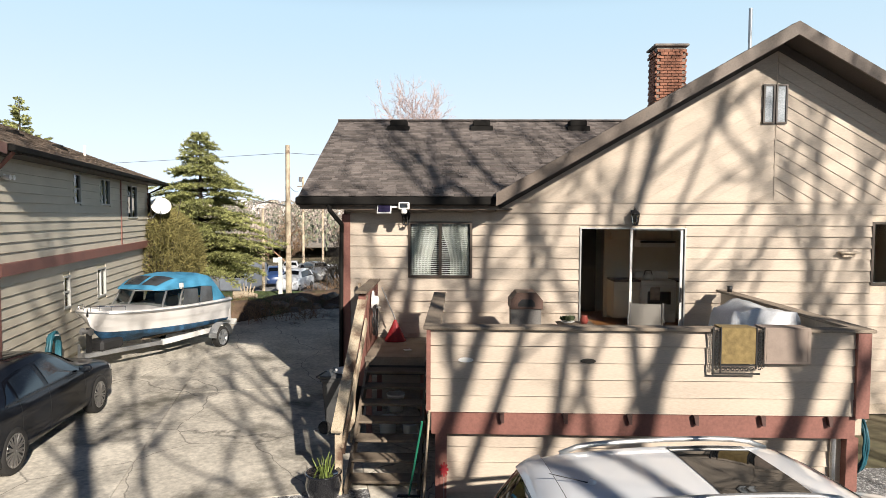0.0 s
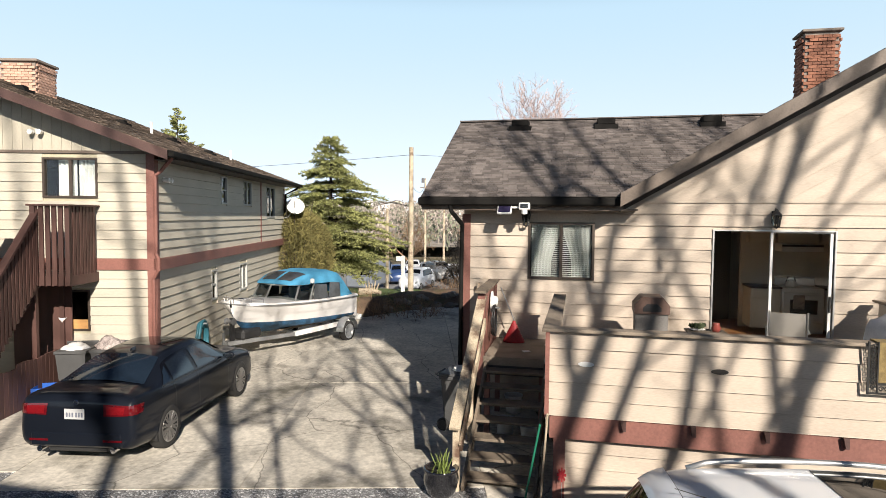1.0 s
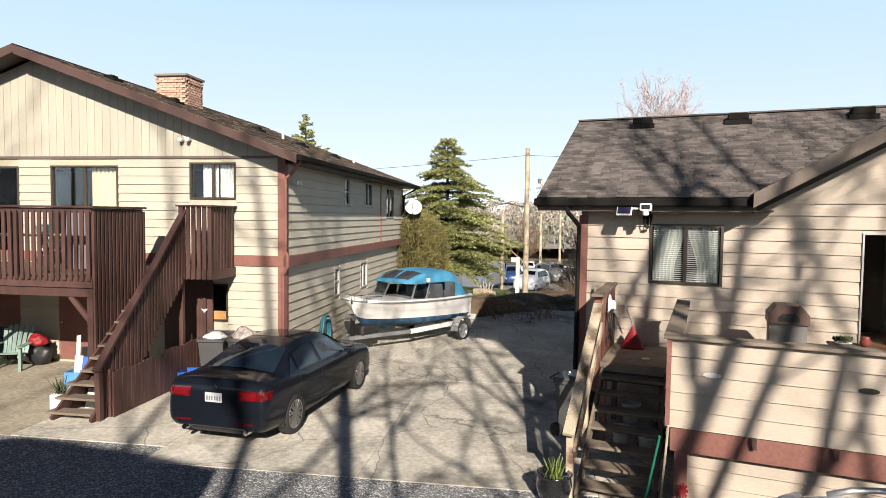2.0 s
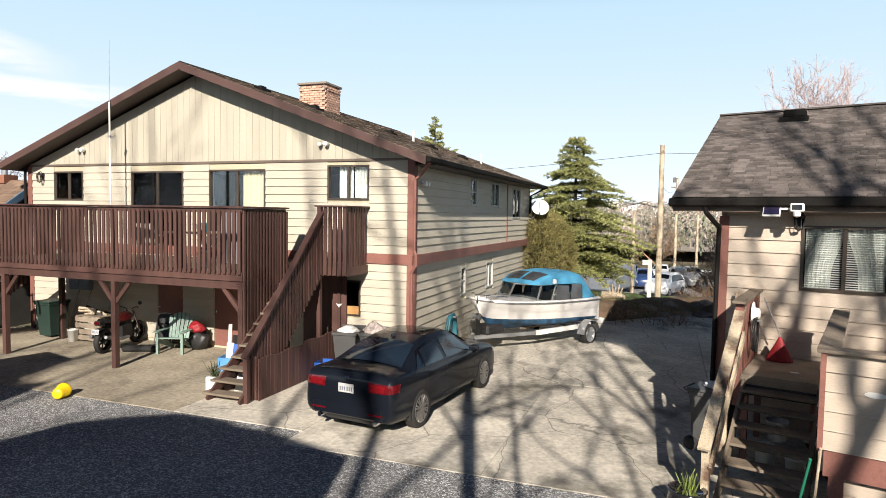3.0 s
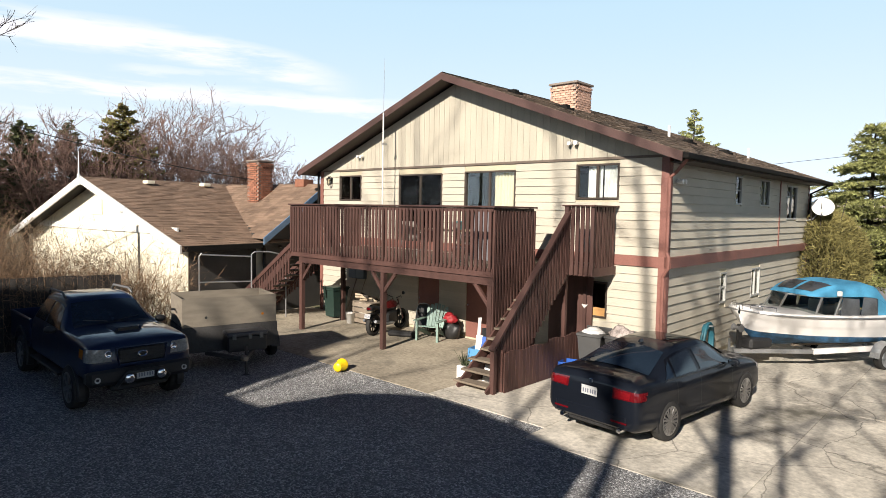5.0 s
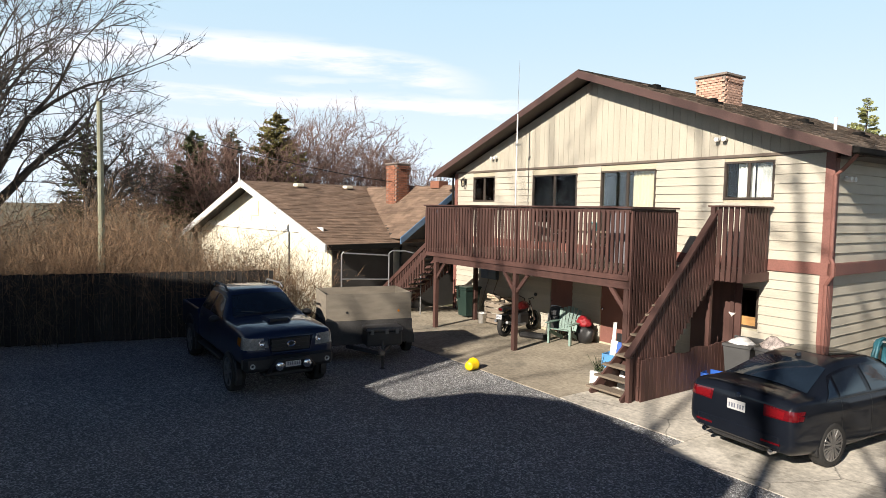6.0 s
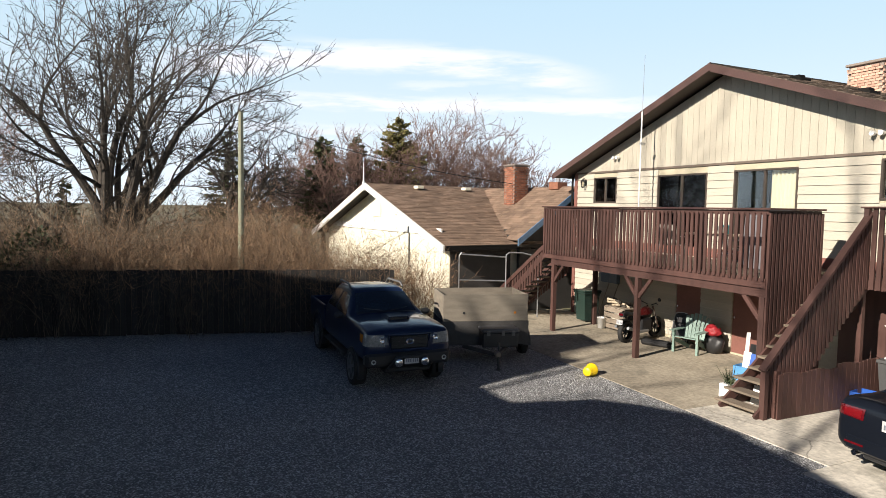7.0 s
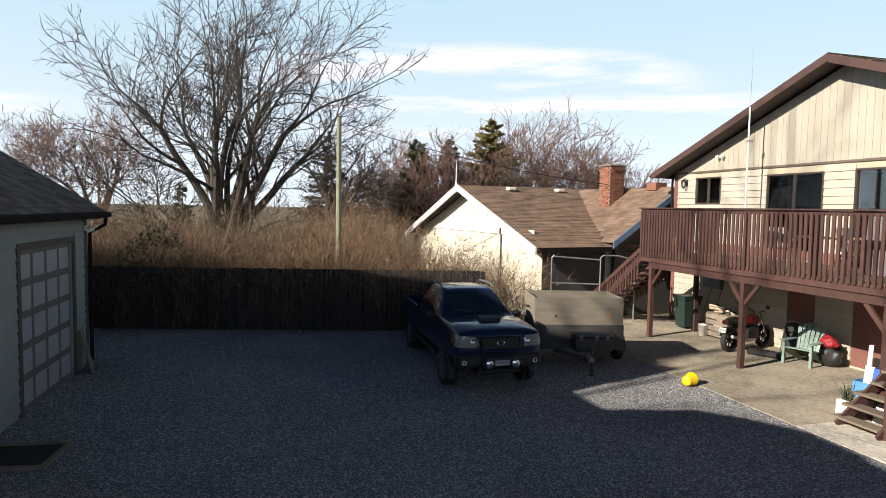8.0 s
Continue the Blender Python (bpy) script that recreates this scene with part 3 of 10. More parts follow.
def cloth(parent, bm, mat, label, m=None):
    ob = part("curtain", bm, mat, None, smooth=True)
    ob.matrix_world = m if m is not None else NB
    return tagged(ob, label, "curtain")


cloth(nb, folds(-1.62, -1.2, 4.05, 4.86, 0.13, waves=5), LACE, "white curtain drawn in a small window")
cloth(nb, folds(-2.05, -1.66, 4.05, 4.86, 0.13, waves=4), LACE, "white curtain drawn in a small window")
cloth(nb, folds(-4.95, -4.2, 2.7, 4.78, 0.14, waves=7), CURTAIN, "cream curtain behind a patio door")
cloth(nb, folds(-7.55, -6.85, 2.7, 4.76, 0.14, waves=7), CURTAIN, "tan curtain behind a patio door")
cloth(nb, folds(-11.62, -11.1, 4.0, 4.8, 0.13, waves=5), LACE, "pale curtain in a small window")
cloth(nb, folds(-11.06, -10.53, 4.0, 4.8, 0.13, waves=5), LACE, "pale curtain in a small window")

# chimney of brick courses
def chimney(name, m, w, d, z0, z1, mat, parent_label, cap=0.06, capmat=None, course=0.075):
    root = thing(name, m, parent_label, "chimney")
    part("core", cube(-w / 2 + 0.015, w / 2 - 0.015, -d / 2 + 0.015, d / 2 - 0.015, z0, z1 - cap), MORTAR, root)
    n = int((z1 - cap - z0) / course)
    long_me, side_me = None, None
    nb_x, nb_y = max(2, round(w / 0.21)), max(2, round(d / 0.21))
    lx, ly = w / nb_x, d / nb_y
    bx = mesh_of("brick", cube(-lx / 2 + 0.006, lx / 2 - 0.006, -0.02, 0.02, -course / 2 + 0.006, course / 2 - 0.006), mat)
    by = mesh_of("brick", cube(-0.02, 0.02, -ly / 2 + 0.006, ly / 2 - 0.006, -course / 2 + 0.006, course / 2 - 0.006), mat)
    for i in range(n):
        z = z0 + (i + 0.5) * course
        out = 0.03 if i >= n - 2 else 0.0
        for y in (-d / 2 - out, d / 2 + out):
            for k in range(nb_x - (i % 2)):
                piece("brick", bx, root, (-w / 2 + (k + 0.5 + 0.5 * (i % 2)) * lx, y, z))
        for x in (-w / 2 - out, w / 2 + out):
            for k in range(nb_y - 1 + (i % 2)):
                piece("brick", by, root, (x, -d / 2 + (k + 1 - 0.5 * (i % 2)) * ly, z))
    bm = bmesh.new()
    box(bm, -w / 2 - 0.06, w / 2 + 0.06, -d / 2 - 0.06, d / 2 + 0.06, z1 - cap, z1, 0.012)
    part("cap", bm, capmat or MORTAR, root)
    return root


# ---- the near house ----
mh = thing("near_house", MH, "peach-painted bungalow with diagonal-boarded gable and dark shingle roof", "house")
WY, X0, X1, MSEAM = 11.8, -2.17, 12.6, 4.0
GL, GR, GP, GS = 0.7, 11.1, 5.9, 0.574           # gable wing: left and right eave, ridge, pitch
mopen = [(-0.94, 0.28, 2.54, 3.61), (2.31, 4.29, 1.42, 3.51), (7.73, 9.2, 2.46, 3.64)]
bm = bmesh.new()
holed_wall(bm, X0, X1, 0, MSEAM, WY, WY + 0.15, mopen)
part("front_wall", bm, WALL_PINK, mh)
bm = bmesh.new()
prism(bm, [(GL + 0.3, MSEAM), (GR - 0.3, MSEAM), (GP, MSEAM + GS * (GP - GL - 0.3))], WY, WY + 0.15)
part("gable_wall", bm, WALL_PINK, mh)
part("left_wall", cube(X0, X0 + 0.15, WY + 0.15, 19.4, 0, MSEAM), WALL_PINK, mh)
part("right_wall", cube(X1 - 0.15, X1, WY + 0.15, 19.4, 0, MSEAM), WALL_PINK, mh)
part("back_wall", cube(X0, X1, 19.4, 19.55, 0, MSEAM), WALL_PINK, mh)
siding(mh, X0 + 0.13, X1 - 0.05, 0.2, 3.98, 0.213, mopen, SIDING_PINK, y=WY)
siding(mh, WY + 0.15, 19.4, 0.2, 3.98, 0.213, [], SIDING_PINK, y=X0, facing="x", sign=-1)
part("corner_board", cube(X0 - 0.03, X0 + 0.13, WY - 0.035, WY, 0, 3.75), TRIM_RED, mh)
part("corner_board", cube(X0 - 0.03, X0, WY, WY + 0.12, 0, 3.75), TRIM_RED, mh)
part("seam_strip", cube(1.0, X1, WY - 0.03, WY, 3.975, 4.02), SIDING_PINK, mh)
pitch = 0.235
ztop = MSEAM + GS * (GP - GL - 0.3)
for side in (-1, 1):
    for k in range(14):
        za, zb = ztop - k * pitch - 0.004, ztop - (k + 1) * pitch + 0.004
        za, zb = max(za, MSEAM + 0.02), max(zb, MSEAM + 0.02)
        if za - zb < 0.01:
            if za <= MSEAM + 0.03:
                break
        top = ztop - k * pitch - 0.004
        bot = ztop - (k + 1) * pitch + 0.004
        xa, xb = GP + side * (top - MSEAM - 0.02) / GS, GP + side * max((bot - MSEAM - 0.02) / GS, 0)
        xm = GP + side * 0.012
        out = [(xm, za), (xa, MSEAM + 0.02), (xb, MSEAM + 0.02)] + ([(xm, zb)] if bot > MSEAM + 0.03 else [])
        bm = bmesh.new()
        prism(bm, out, WY - 0.02, WY)
        for v in bm.verts:
            if v.co.y < WY - 0.01 and abs((v.co.z - (ztop - k * pitch)) + abs(v.co.x - GP) * GS) < 0.02:
                v.co.y += 0.013
        part("gable_board", bm, SIDING_PINK, mh)
part("split_strip", cube(GP - 0.012, GP + 0.012, WY - 0.025, WY, MSEAM + 0.02, 5.4), SIDING_PINK, mh)

# left wing roof: eave to the front, ridge along the wall
EY, EZ, RY, RZ = 11.4, 4.066, 15.3, 6.02
ms = (RZ - EZ) / (RY - EY)
XL = -2.9
bm = bmesh.new()
vs = [(EY, EZ - 0.1), (EY, EZ), (RY, RZ), (2 * RY - EY, EZ), (2 * RY - EY, EZ - 0.1), (RY, RZ - 0.1)]
a = [bm.verts.new((XL, y, z)) for y, z in vs]
b = [bm.verts.new((4.2, y, z)) for y, z in vs]
for i in range(6):
    j = (i + 1) % 6
    bm.faces.new((a[i], b[i], b[j], a[j]))
bm.faces.new(a[:3] + a[5:])
bm.faces.new([a[2], a[3], a[4], a[5]])
for v in bm.verts:
    if v.co.x > 4:
        v.co.x = GL + 0.05 + max(0.0, (v.co.z - EZ)) / GS if v.co.y <= RY else 4.2
wing = part("wing_roof", bm, ROOF_DECK, mh)
u = Vector((0, RY - EY, RZ - EZ))
shingles(wing, (XL - 0.02, EY - 0.03, EZ + 0.004), (1, 0, 0), u, 7.2, u.length + 0.03, SHINGLE_GREY, row=0.105, width=0.21,
         keep=lambda p, s: XL + p < GL + 0.12 + (s * u.normalized().z) / GS)
bm = bmesh.new()
beam(bm, (XL - 0.02, RY, RZ + 0.02), (4.1, RY, RZ + 0.02), 0.26, 0.03)
part("ridge_cap", bm, SHINGLE_GREY, wing)
bm = bmesh.new()
vs = [(EY, EZ - 0.2), (EY, EZ), (RY, RZ), (2 * RY - EY, EZ), (2 * RY - EY, EZ - 0.2), (RY, RZ - 0.2)]
a = [bm.verts.new((XL - 0.035, y, z)) for y, z in vs]
b = [bm.verts.new((XL - 0.001, y, z)) for y, z in vs]
for i in range(6):
    j = (i + 1) % 6
    bm.faces.new((a[i], b[i], b[j], a[j]))
for r in (a, b):
    bm.faces.new(r[:3] + r[5:])
    bm.faces.new([r[2], r[3], r[4], r[5]])
part("rake_board", bm, BARGE_GREY, mh)
part("gable_end", cube(XL + 0.7, XL + 0.75, WY + 0.2, 19.2, 3.9, 4.0), WALL_PINK, mh)
part("eave_soffit", cube(XL, 1.0, EY + 0.02, WY, 3.83, 3.86), SOFFIT, mh)
part("fascia", cube(XL, 0.75, EY - 0.03, EY, EZ - 0.24, EZ - 0.02), BARGE_GREY, mh)
bm = bmesh.new()
box(bm, XL - 0.05, 0.78, EY - 0.17, EY - 0.03, EZ - 0.16, EZ - 0.01, 0.025)
part("gutter", bm, GUTTER, mh)
bm = bmesh.new()
tube(bm, [(-2.35, EY - 0.1, EZ - 0.15), (-2.33, EY - 0.1, EZ - 0.26), (-2.18, WY - 0.15, 3.55), (-2.2, WY - 0.06, 3.4), (-2.22, WY - 0.06, 0.2)], 0.042, 8)
part("downpipe", bm, GUTTER, mh)

# gable wing roof
BY = 11.12
for s in (-1, 1):
    xe = GL if s < 0 else GR
    ze, zp = 4.12, 4.12 + GS * 5.2
    bm = bmesh.new()
    prism(bm, [(xe, ze - 0.12), (xe, ze), (GP, zp), (GP, zp - 0.12)], BY, 20.2)
    slope = part("gable_roof_slope", bm, ROOF_DECK, mh)
    u = Vector((GP - xe, 0, zp - ze))
    shingles(slope, (xe, BY - 0.02, ze + 0.004), (0, 1, 0), u, 9.1, u.length, SHINGLE_GREY, row=0.105, width=0.21)
    bm = bmesh.new()
    prism(bm, [(xe - (0.02 if s < 0 else -0.02), ze - 0.23), (xe - (0.02 if s < 0 else -0.02), ze + 0.0), (GP, zp + 0.012), (GP, zp - 0.22)], BY - 0.04, BY)
    part("barge_board", bm, BARGE_GREY, mh)
    bm = bmesh.new()
    prism(bm, [(xe, ze - 0.145), (xe, ze - 0.125), (GP, zp - 0.125), (GP, zp - 0.145)], BY, WY)
    part("soffit", bm, SOFFIT, mh)
    bm = bmesh.new()
    prism(bm, [(xe, ze - 0.32), (xe, ze - 0.15), (GP, zp - 0.15), (GP, zp - 0.32)], WY - 0.034, WY + 0.1)
    part("rake_trim", bm, SOFFIT, mh)


# ---- near house: openings, lights, room behind the patio door ----
chimney("chimney", MH @ pose(5.35, 16.3, 0), 0.74, 0.62, 5.9, 8.06, BRICK_RED, "red brick chimney with a corbelled top")
window(mh, "window", *mopen[0], WY, FRAME_DARK)
window(mh, "window", *mopen[2], WY, FRAME_DARK)
for i, (x0, x1) in enumerate(((-0.88, -0.40), (-0.24, 0.22))):
    cloth(mh, folds(x0 - (0 if i == 0 else 0.06), x1 + (0.06 if i == 0 else 0), 2.58, 3.57, WY + 0.10, 0.02, 6, (-1 if i == 0 else 1, 0.32)), LACE, "white lace curtain drawn to one side", MH)
blind = thing("venetian_blind", MH, "white slatted blind hanging before the curtains", "blind")
for i in range(26):
    bm = bmesh.new()
    z = 2.6 + i * 0.037
    beam(bm, (-0.88, WY + 0.05, z), (0.22, WY + 0.05, z), 0.024, 0.002, up=(0, -0.6, 0.8))
    part("slat", bm, BLIND, blind)
FLOOR_WOOD = surface("orange_floor_boards", (0.30, 0.13, 0.05), 0.4, var=0.25, scale=3, fine=30, stretch=(1, 8, 1), bump=0.05)
ROOM = surface("room_paint", (0.66, 0.60, 0.50), 0.8, var=0.1)
CAB = surface("cream_cabinet_paint", (0.72, 0.66, 0.54), 0.5, var=0.08, bump=0.03)
part("room_floor", cube(X0 + 0.15, 9.5, WY + 0.15, 15.2, 1.3, 1.42), FLOOR_WOOD, mh)
part("room_ceiling", cube(X0 + 0.15, 9.5, WY + 0.15, 15.2, 3.86, 3.92), ROOM, mh)
part("room_back_wall", cube(3.35, 9.5, 14.2, 14.3, 1.42, 3.86), ROOM, mh)
# this stretch of back wall has the room's darkness put into its colour
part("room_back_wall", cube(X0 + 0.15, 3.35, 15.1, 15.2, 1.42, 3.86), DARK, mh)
part("room_side_wall", cube(9.4, 9.5, WY + 0.15, 14.2, 1.42, 3.86), ROOM, mh)
part("partition", cube(1.4, 1.5, WY + 0.15, 15.1, 1.42, 3.86), ROOM, mh)

# sliding patio door: outer frame, fixed and sliding leaf
door = tagged(placed(new("door_1"), MH), "white aluminium sliding glass patio door", "door", kind="structure")
bm = bmesh.new()
for p in ((2.31, 4.29, 1.42, 1.47), (2.31, 4.29, 3.485, 3.51), (2.31, 2.335, 1.47, 3.485), (4.265, 4.29, 1.47, 3.485)):
    box(bm, p[0], p[1], WY - 0.045, WY + 0.08, p[2], p[3])
part("door_frame", bm, ALU, door)
for x0, x1, y, nm in ((3.26, 4.25, WY + 0.05, "sliding_leaf"),):
    bm = bmesh.new()
    for p in ((x0, x0 + 0.04, 1.47, 3.485), (x1 - 0.05, x1, 1.47, 3.485), (x0 + 0.04, x1 - 0.05, 1.47, 1.55), (x0 + 0.04, x1 - 0.05, 3.46, 3.485)):
        box(bm, p[0], p[1], y - 0.055, y - 0.015, p[2], p[3])
    leaf = part(nm, bm, WHITE, door)
    pane = part("pane", cube(x0 + 0.04, x1 - 0.05, y - 0.038, y - 0.032, 1.55, 3.46), PANE, leaf)
    pane.visible_shadow = False
    part("door_pull", cube(x1 - 0.05, x1 - 0.02, y - 0.09, y - 0.055, 2.1, 2.38, 0.006), BLACK, leaf)
pane = part("pane", cube(2.35, 3.26, WY + 0.05, WY + 0.056, 1.47, 3.46), PANE, door)
pane.visible_shadow = False

stove = thing("stove", MH @ pose(4.38, 13.85, 1.42), "white electric kitchen stove with a dark oven window", "stove")
part("body", cube(-0.38, 0.38, -0.28, 0.32, 0.0, 0.91, 0.01), WHITE, stove)
part("oven_door", cube(-0.37, 0.37, -0.32, -0.284, 0.24, 0.82, 0.012), WHITE, stove)
part("oven_window", cube(-0.25, 0.25, -0.328, -0.322, 0.40, 0.68), BLACK, stove)
part("drawer", cube(-0.37, 0.37, -0.315, -0.284, 0.04, 0.21, 0.01), WHITE, stove)
part("backguard", cube(-0.38, 0.38, 0.24, 0.32, 0.91, 1.08, 0.02), WHITE, stove)
bm = bmesh.new()
tube(bm, [(-0.32, -0.34, 0.77), (-0.32, -0.37, 0.77), (0.32, -0.37, 0.77), (0.32, -0.34, 0.77)], 0.012, 6)
part("oven_handle", bm, WHITE, stove)
towel = part("tea_towel", cube(-0.2, 0.0, -0.395, -0.335, 0.5, 0.78, 0.01), surface("patterned_towel", (0.35, 0.3, 0.26), 0.9, var=0.6, scale=14), None)
towel.matrix_world = MH @ pose(4.38, 13.85, 1.42)
tagged(towel, "patterned towel hanging on the oven handle", "towel")
kettle = thing("kettle", MH @ pose(4.2, 13.75, 2.335), "white kettle standing on the stove", "kettle")
bm = bmesh.new()
lathe(bm, [(0.09, 0), (0.11, 0.03), (0.10, 0.10), (0.04, 0.14), (0.0, 0.145)], 16)
part("body", bm, WHITE, kettle, smooth=True)
bm = bmesh.new()
tube(bm, [(-0.09, 0, 0.1), (-0.06, 0, 0.2), (0.06, 0, 0.2), (0.09, 0, 0.1)], 0.012, 6)
part("handle", bm, BLACK, kettle)
for x0, x1 in ((3.42, 3.98), (4.78, 5.5)):
    cabinet = thing("base_cabinet", MH @ pose(x0, 13.6, 1.42), "cream kitchen base cabinet with panel door", "cabinet", "kitchen cabinets")
    w = x1 - x0
    part("body", cube(0, w, 0, 0.59, 0.08, 0.88), CAB, cabinet)
    dr = part("door", cube(0.04, w - 0.04, -0.02, -0.001, 0.12, 0.66, 0.006), CAB, cabinet)
    part("panel", cube(0.11, w - 0.11, -0.027, -0.021, 0.19, 0.59, 0.003), CAB, dr)
    part("drawer", cube(0.04, w - 0.04, -0.02, -0.001, 0.69, 0.86, 0.006), CAB, cabinet)
    top = part("worktop", cube(-0.02, w + 0.02, -0.03, 0.6, 0.882, 0.92, 0.006), surface("dark_worktop", (0.07, 0.045, 0.035), 0.4), None)
    top.matrix_world = MH @ pose(x0, 13.6, 1.42)
    tagged(top, "dark brown kitchen worktop on the base cabinet", "worktop")
hood = thing("range_hood", MH @ pose(4.38, 13.9, 3.05), "white range hood under dark trim over the stove", "range hood")
bm = bmesh.new()
prism(bm, [(-0.38, 0.0), (0.38, 0.0), (0.38, 0.1), (-0.38, 0.16)], -0.2, 0.29)
part("body", bm, WHITE, hood)
part("trim", cube(-0.38, 0.38, -0.215, -0.202, 0.10, 0.14), BLACK, hood)
for x0, x1 in ((3.45, 3.95), (4.0, 4.76), (4.8, 5.5)):
    wc = thing("wall_cabinet", MH @ pose(x0, 13.95, 3.22), "cream wall cabinet above the worktop", "cabinet", "kitchen cabinets")
    part("body", cube(0, x1 - x0, 0.02, 0.24, 0, 0.6), CAB, wc)
    part("door", cube(0.02, x1 - x0 - 0.02, 0.0, 0.019, 0.02, 0.58, 0.005), CAB, wc)

# wall lantern over the door, small box light, gable vent, flood lights
GLOW_GLASS = glass("lantern_glass", (0.9, 0.88, 0.8))
def lantern(m, label):
    root = thing("wall_lantern", m, label, "lantern", "wall lanterns")
    bm = bmesh.new()
    box(bm, -0.05, 0.05, -0.02, 0.0, -0.1, 0.12, 0.008)
    part("back_plate", bm, BLACK, root)
    bm = bmesh.new()
    tube(bm, [(0, -0.02, 0.08), (0, -0.08, 0.16), (0, -0.13, 0.14)], 0.012, 6)
    part("arm", bm, BLACK, root)
    bm = bmesh.new()
    lathe(bm, [(0.015, 0.15), (0.03, 0.12), (0.09, 0.06), (0.092, 0.045)], 6, "z", (0, -0.13, 0))
    part("roof", bm, BLACK, root)
    bm = bmesh.new()
    lathe(bm, [(0.078, 0.045), (0.05, -0.14)], 6, "z", (0, -0.13, 0))
    part("lamp_glass", bm, GLOW_GLASS, root).visible_shadow = False
    for k in range(6):
        a = math.pi / 3 * k
        bm = bmesh.new()
        beam(bm, (0.08 * math.cos(a), -0.13 + 0.08 * math.sin(a), 0.045), (0.052 * math.cos(a), -0.13 + 0.052 * math.sin(a), -0.145), 0.01, 0.01)
        part("glazing_bar", bm, BLACK, root)
    bm = bmesh.new()
    lathe(bm, [(0.055, -0.14), (0.055, -0.155), (0.02, -0.17), (0.0, -0.19)], 6, "z", (0, -0.13, 0))
    part("base", bm, BLACK, root)
    return root


lantern(MH @ pose(3.3, WY - 0.022, 3.72), "small black six-sided lantern over the patio door")
lantern(MH @ pose(-0.97, WY - 0.022, 3.70), "small black lantern under the eave by the window")
lantern(NB @ pose(-12.1, -0.03, 4.66), "small dark lantern on the cream wall by a corner")
boxlight = thing("wall_shelf_light", MH @ pose(7.28, WY - 0.022, 3.0), "small cream wall light with a flat hood", "wall light")
part("hood", cube(-0.18, 0.18, -0.14, 0.0, 0.05, 0.085, 0.008), WALL_PINK, boxlight)
part("body", cube(-0.11, 0.11, -0.08, 0.0, -0.02, 0.05, 0.006), WALL_PINK, boxlight)
VENT_GREY = surface("dull_vent_metal", (0.22, 0.24, 0.26), 0.5, metal=0.4, var=0.4, scale=6)
gv = thing("gable_vent", MH @ pose(5.86, WY - 0.022, 5.81), "grey metal gable vent of two louvred leaves", "vent")
for sx in (-1, 1):
    bm = bmesh.new()
    for p in ((0.01, 0.22, -0.36, -0.33), (0.01, 0.22, 0.33, 0.36), (0.01, 0.04, -0.33, 0.33), (0.19, 0.22, -0.33, 0.33)):
        box(bm, *sorted((sx * p[0], sx * p[1])), -0.04, 0.0, p[2], p[3])
    leaf = part("leaf", bm, FRAME_DARK, gv)
    part("backing", cube(*sorted((sx * 0.04, sx * 0.19)), -0.02, -0.015, -0.33, 0.33), VENT_GREY, leaf)
flood = thing("solar_flood_light", MH @ pose(-1.33, EY - 0.05, 3.86), "solar panel and white twin-lens flood light on the eave", "flood light")
bm = bmesh.new()
box(bm, -0.13, 0.13, -0.02, 0.02, -0.10, 0.10, 0.01)
bmesh.ops.rotate(bm, cent=(0, 0, 0), matrix=Matrix.Rotation(radians(-40), 3, "X"), verts=bm.verts)
bmesh.ops.translate(bm, vec=(0, -0.1, -0.03), verts=bm.verts)
sp = part("solar_panel", bm, WHITE, flood)
bm = bmesh.new()
box(bm, -0.11, 0.11, -0.026, -0.021, -0.08, 0.08)
bmesh.ops.rotate(bm, cent=(0, 0, 0), matrix=Matrix.Rotation(radians(-40), 3, "X"), verts=bm.verts)
bmesh.ops.translate(bm, vec=(0, -0.1, -0.03), verts=bm.verts)
part("cells", bm, surface("solar_cells", (0.03, 0.025, 0.06), 0.15, var=0.1, bump=0), sp)
part("lamp_head", cube(0.26, 0.46, -0.16, -0.08, -0.03, 0.1, 0.015), WHITE, flood)
part("lens", cube(0.29, 0.43, -0.166, -0.161, 0.0, 0.08), CHROME, flood)
bm = bmesh.new()
lathe(bm, [(0.0, -0.12), (0.05, -0.10), (0.055, -0.04), (0.03, -0.03)], 12, "z", (0.36, -0.12, 0))
part("sensor", bm, WHITE, flood)
part("bracket", cube(-0.03, 0.4, -0.08, 0.02, 0.0, 0.03), WHITE, flood)
for i, x in enumerate((-2.0, -0.05, 2.2)):
    rv = thing("roof_vent", MH @ pose(x + 0.6, 14.85, EZ + ms * (14.85 - EY)), "low black roof vent on the shingles", "roof vent", "roof vents")
    bm = bmesh.new()
    box(bm, -0.2, 0.2, -0.18, 0.16, 0.02, 0.17, 0.02)
    part("hood", bm, GUTTER, rv)
    part("flange", cube(-0.26, 0.26, -0.24, 0.2, -0.10, 0.02), GUTTER, rv)
vp = thing("vent_pipe", MH @ pose(5.88, 12.9, 6.6), "galvanised vent pipe on the gable ridge", "vent pipe")
bm = bmesh.new()
tube(bm, [(0, 0, 0), (0, 0, 1.32)], 0.035, 10)
part("pipe", bm, STEEL, vp)
bm = bmesh.new()
lathe(bm, [(0.14, 0.18), (0.06, 0.36)], 12)
part("flashing", bm, GUTTER, vp)

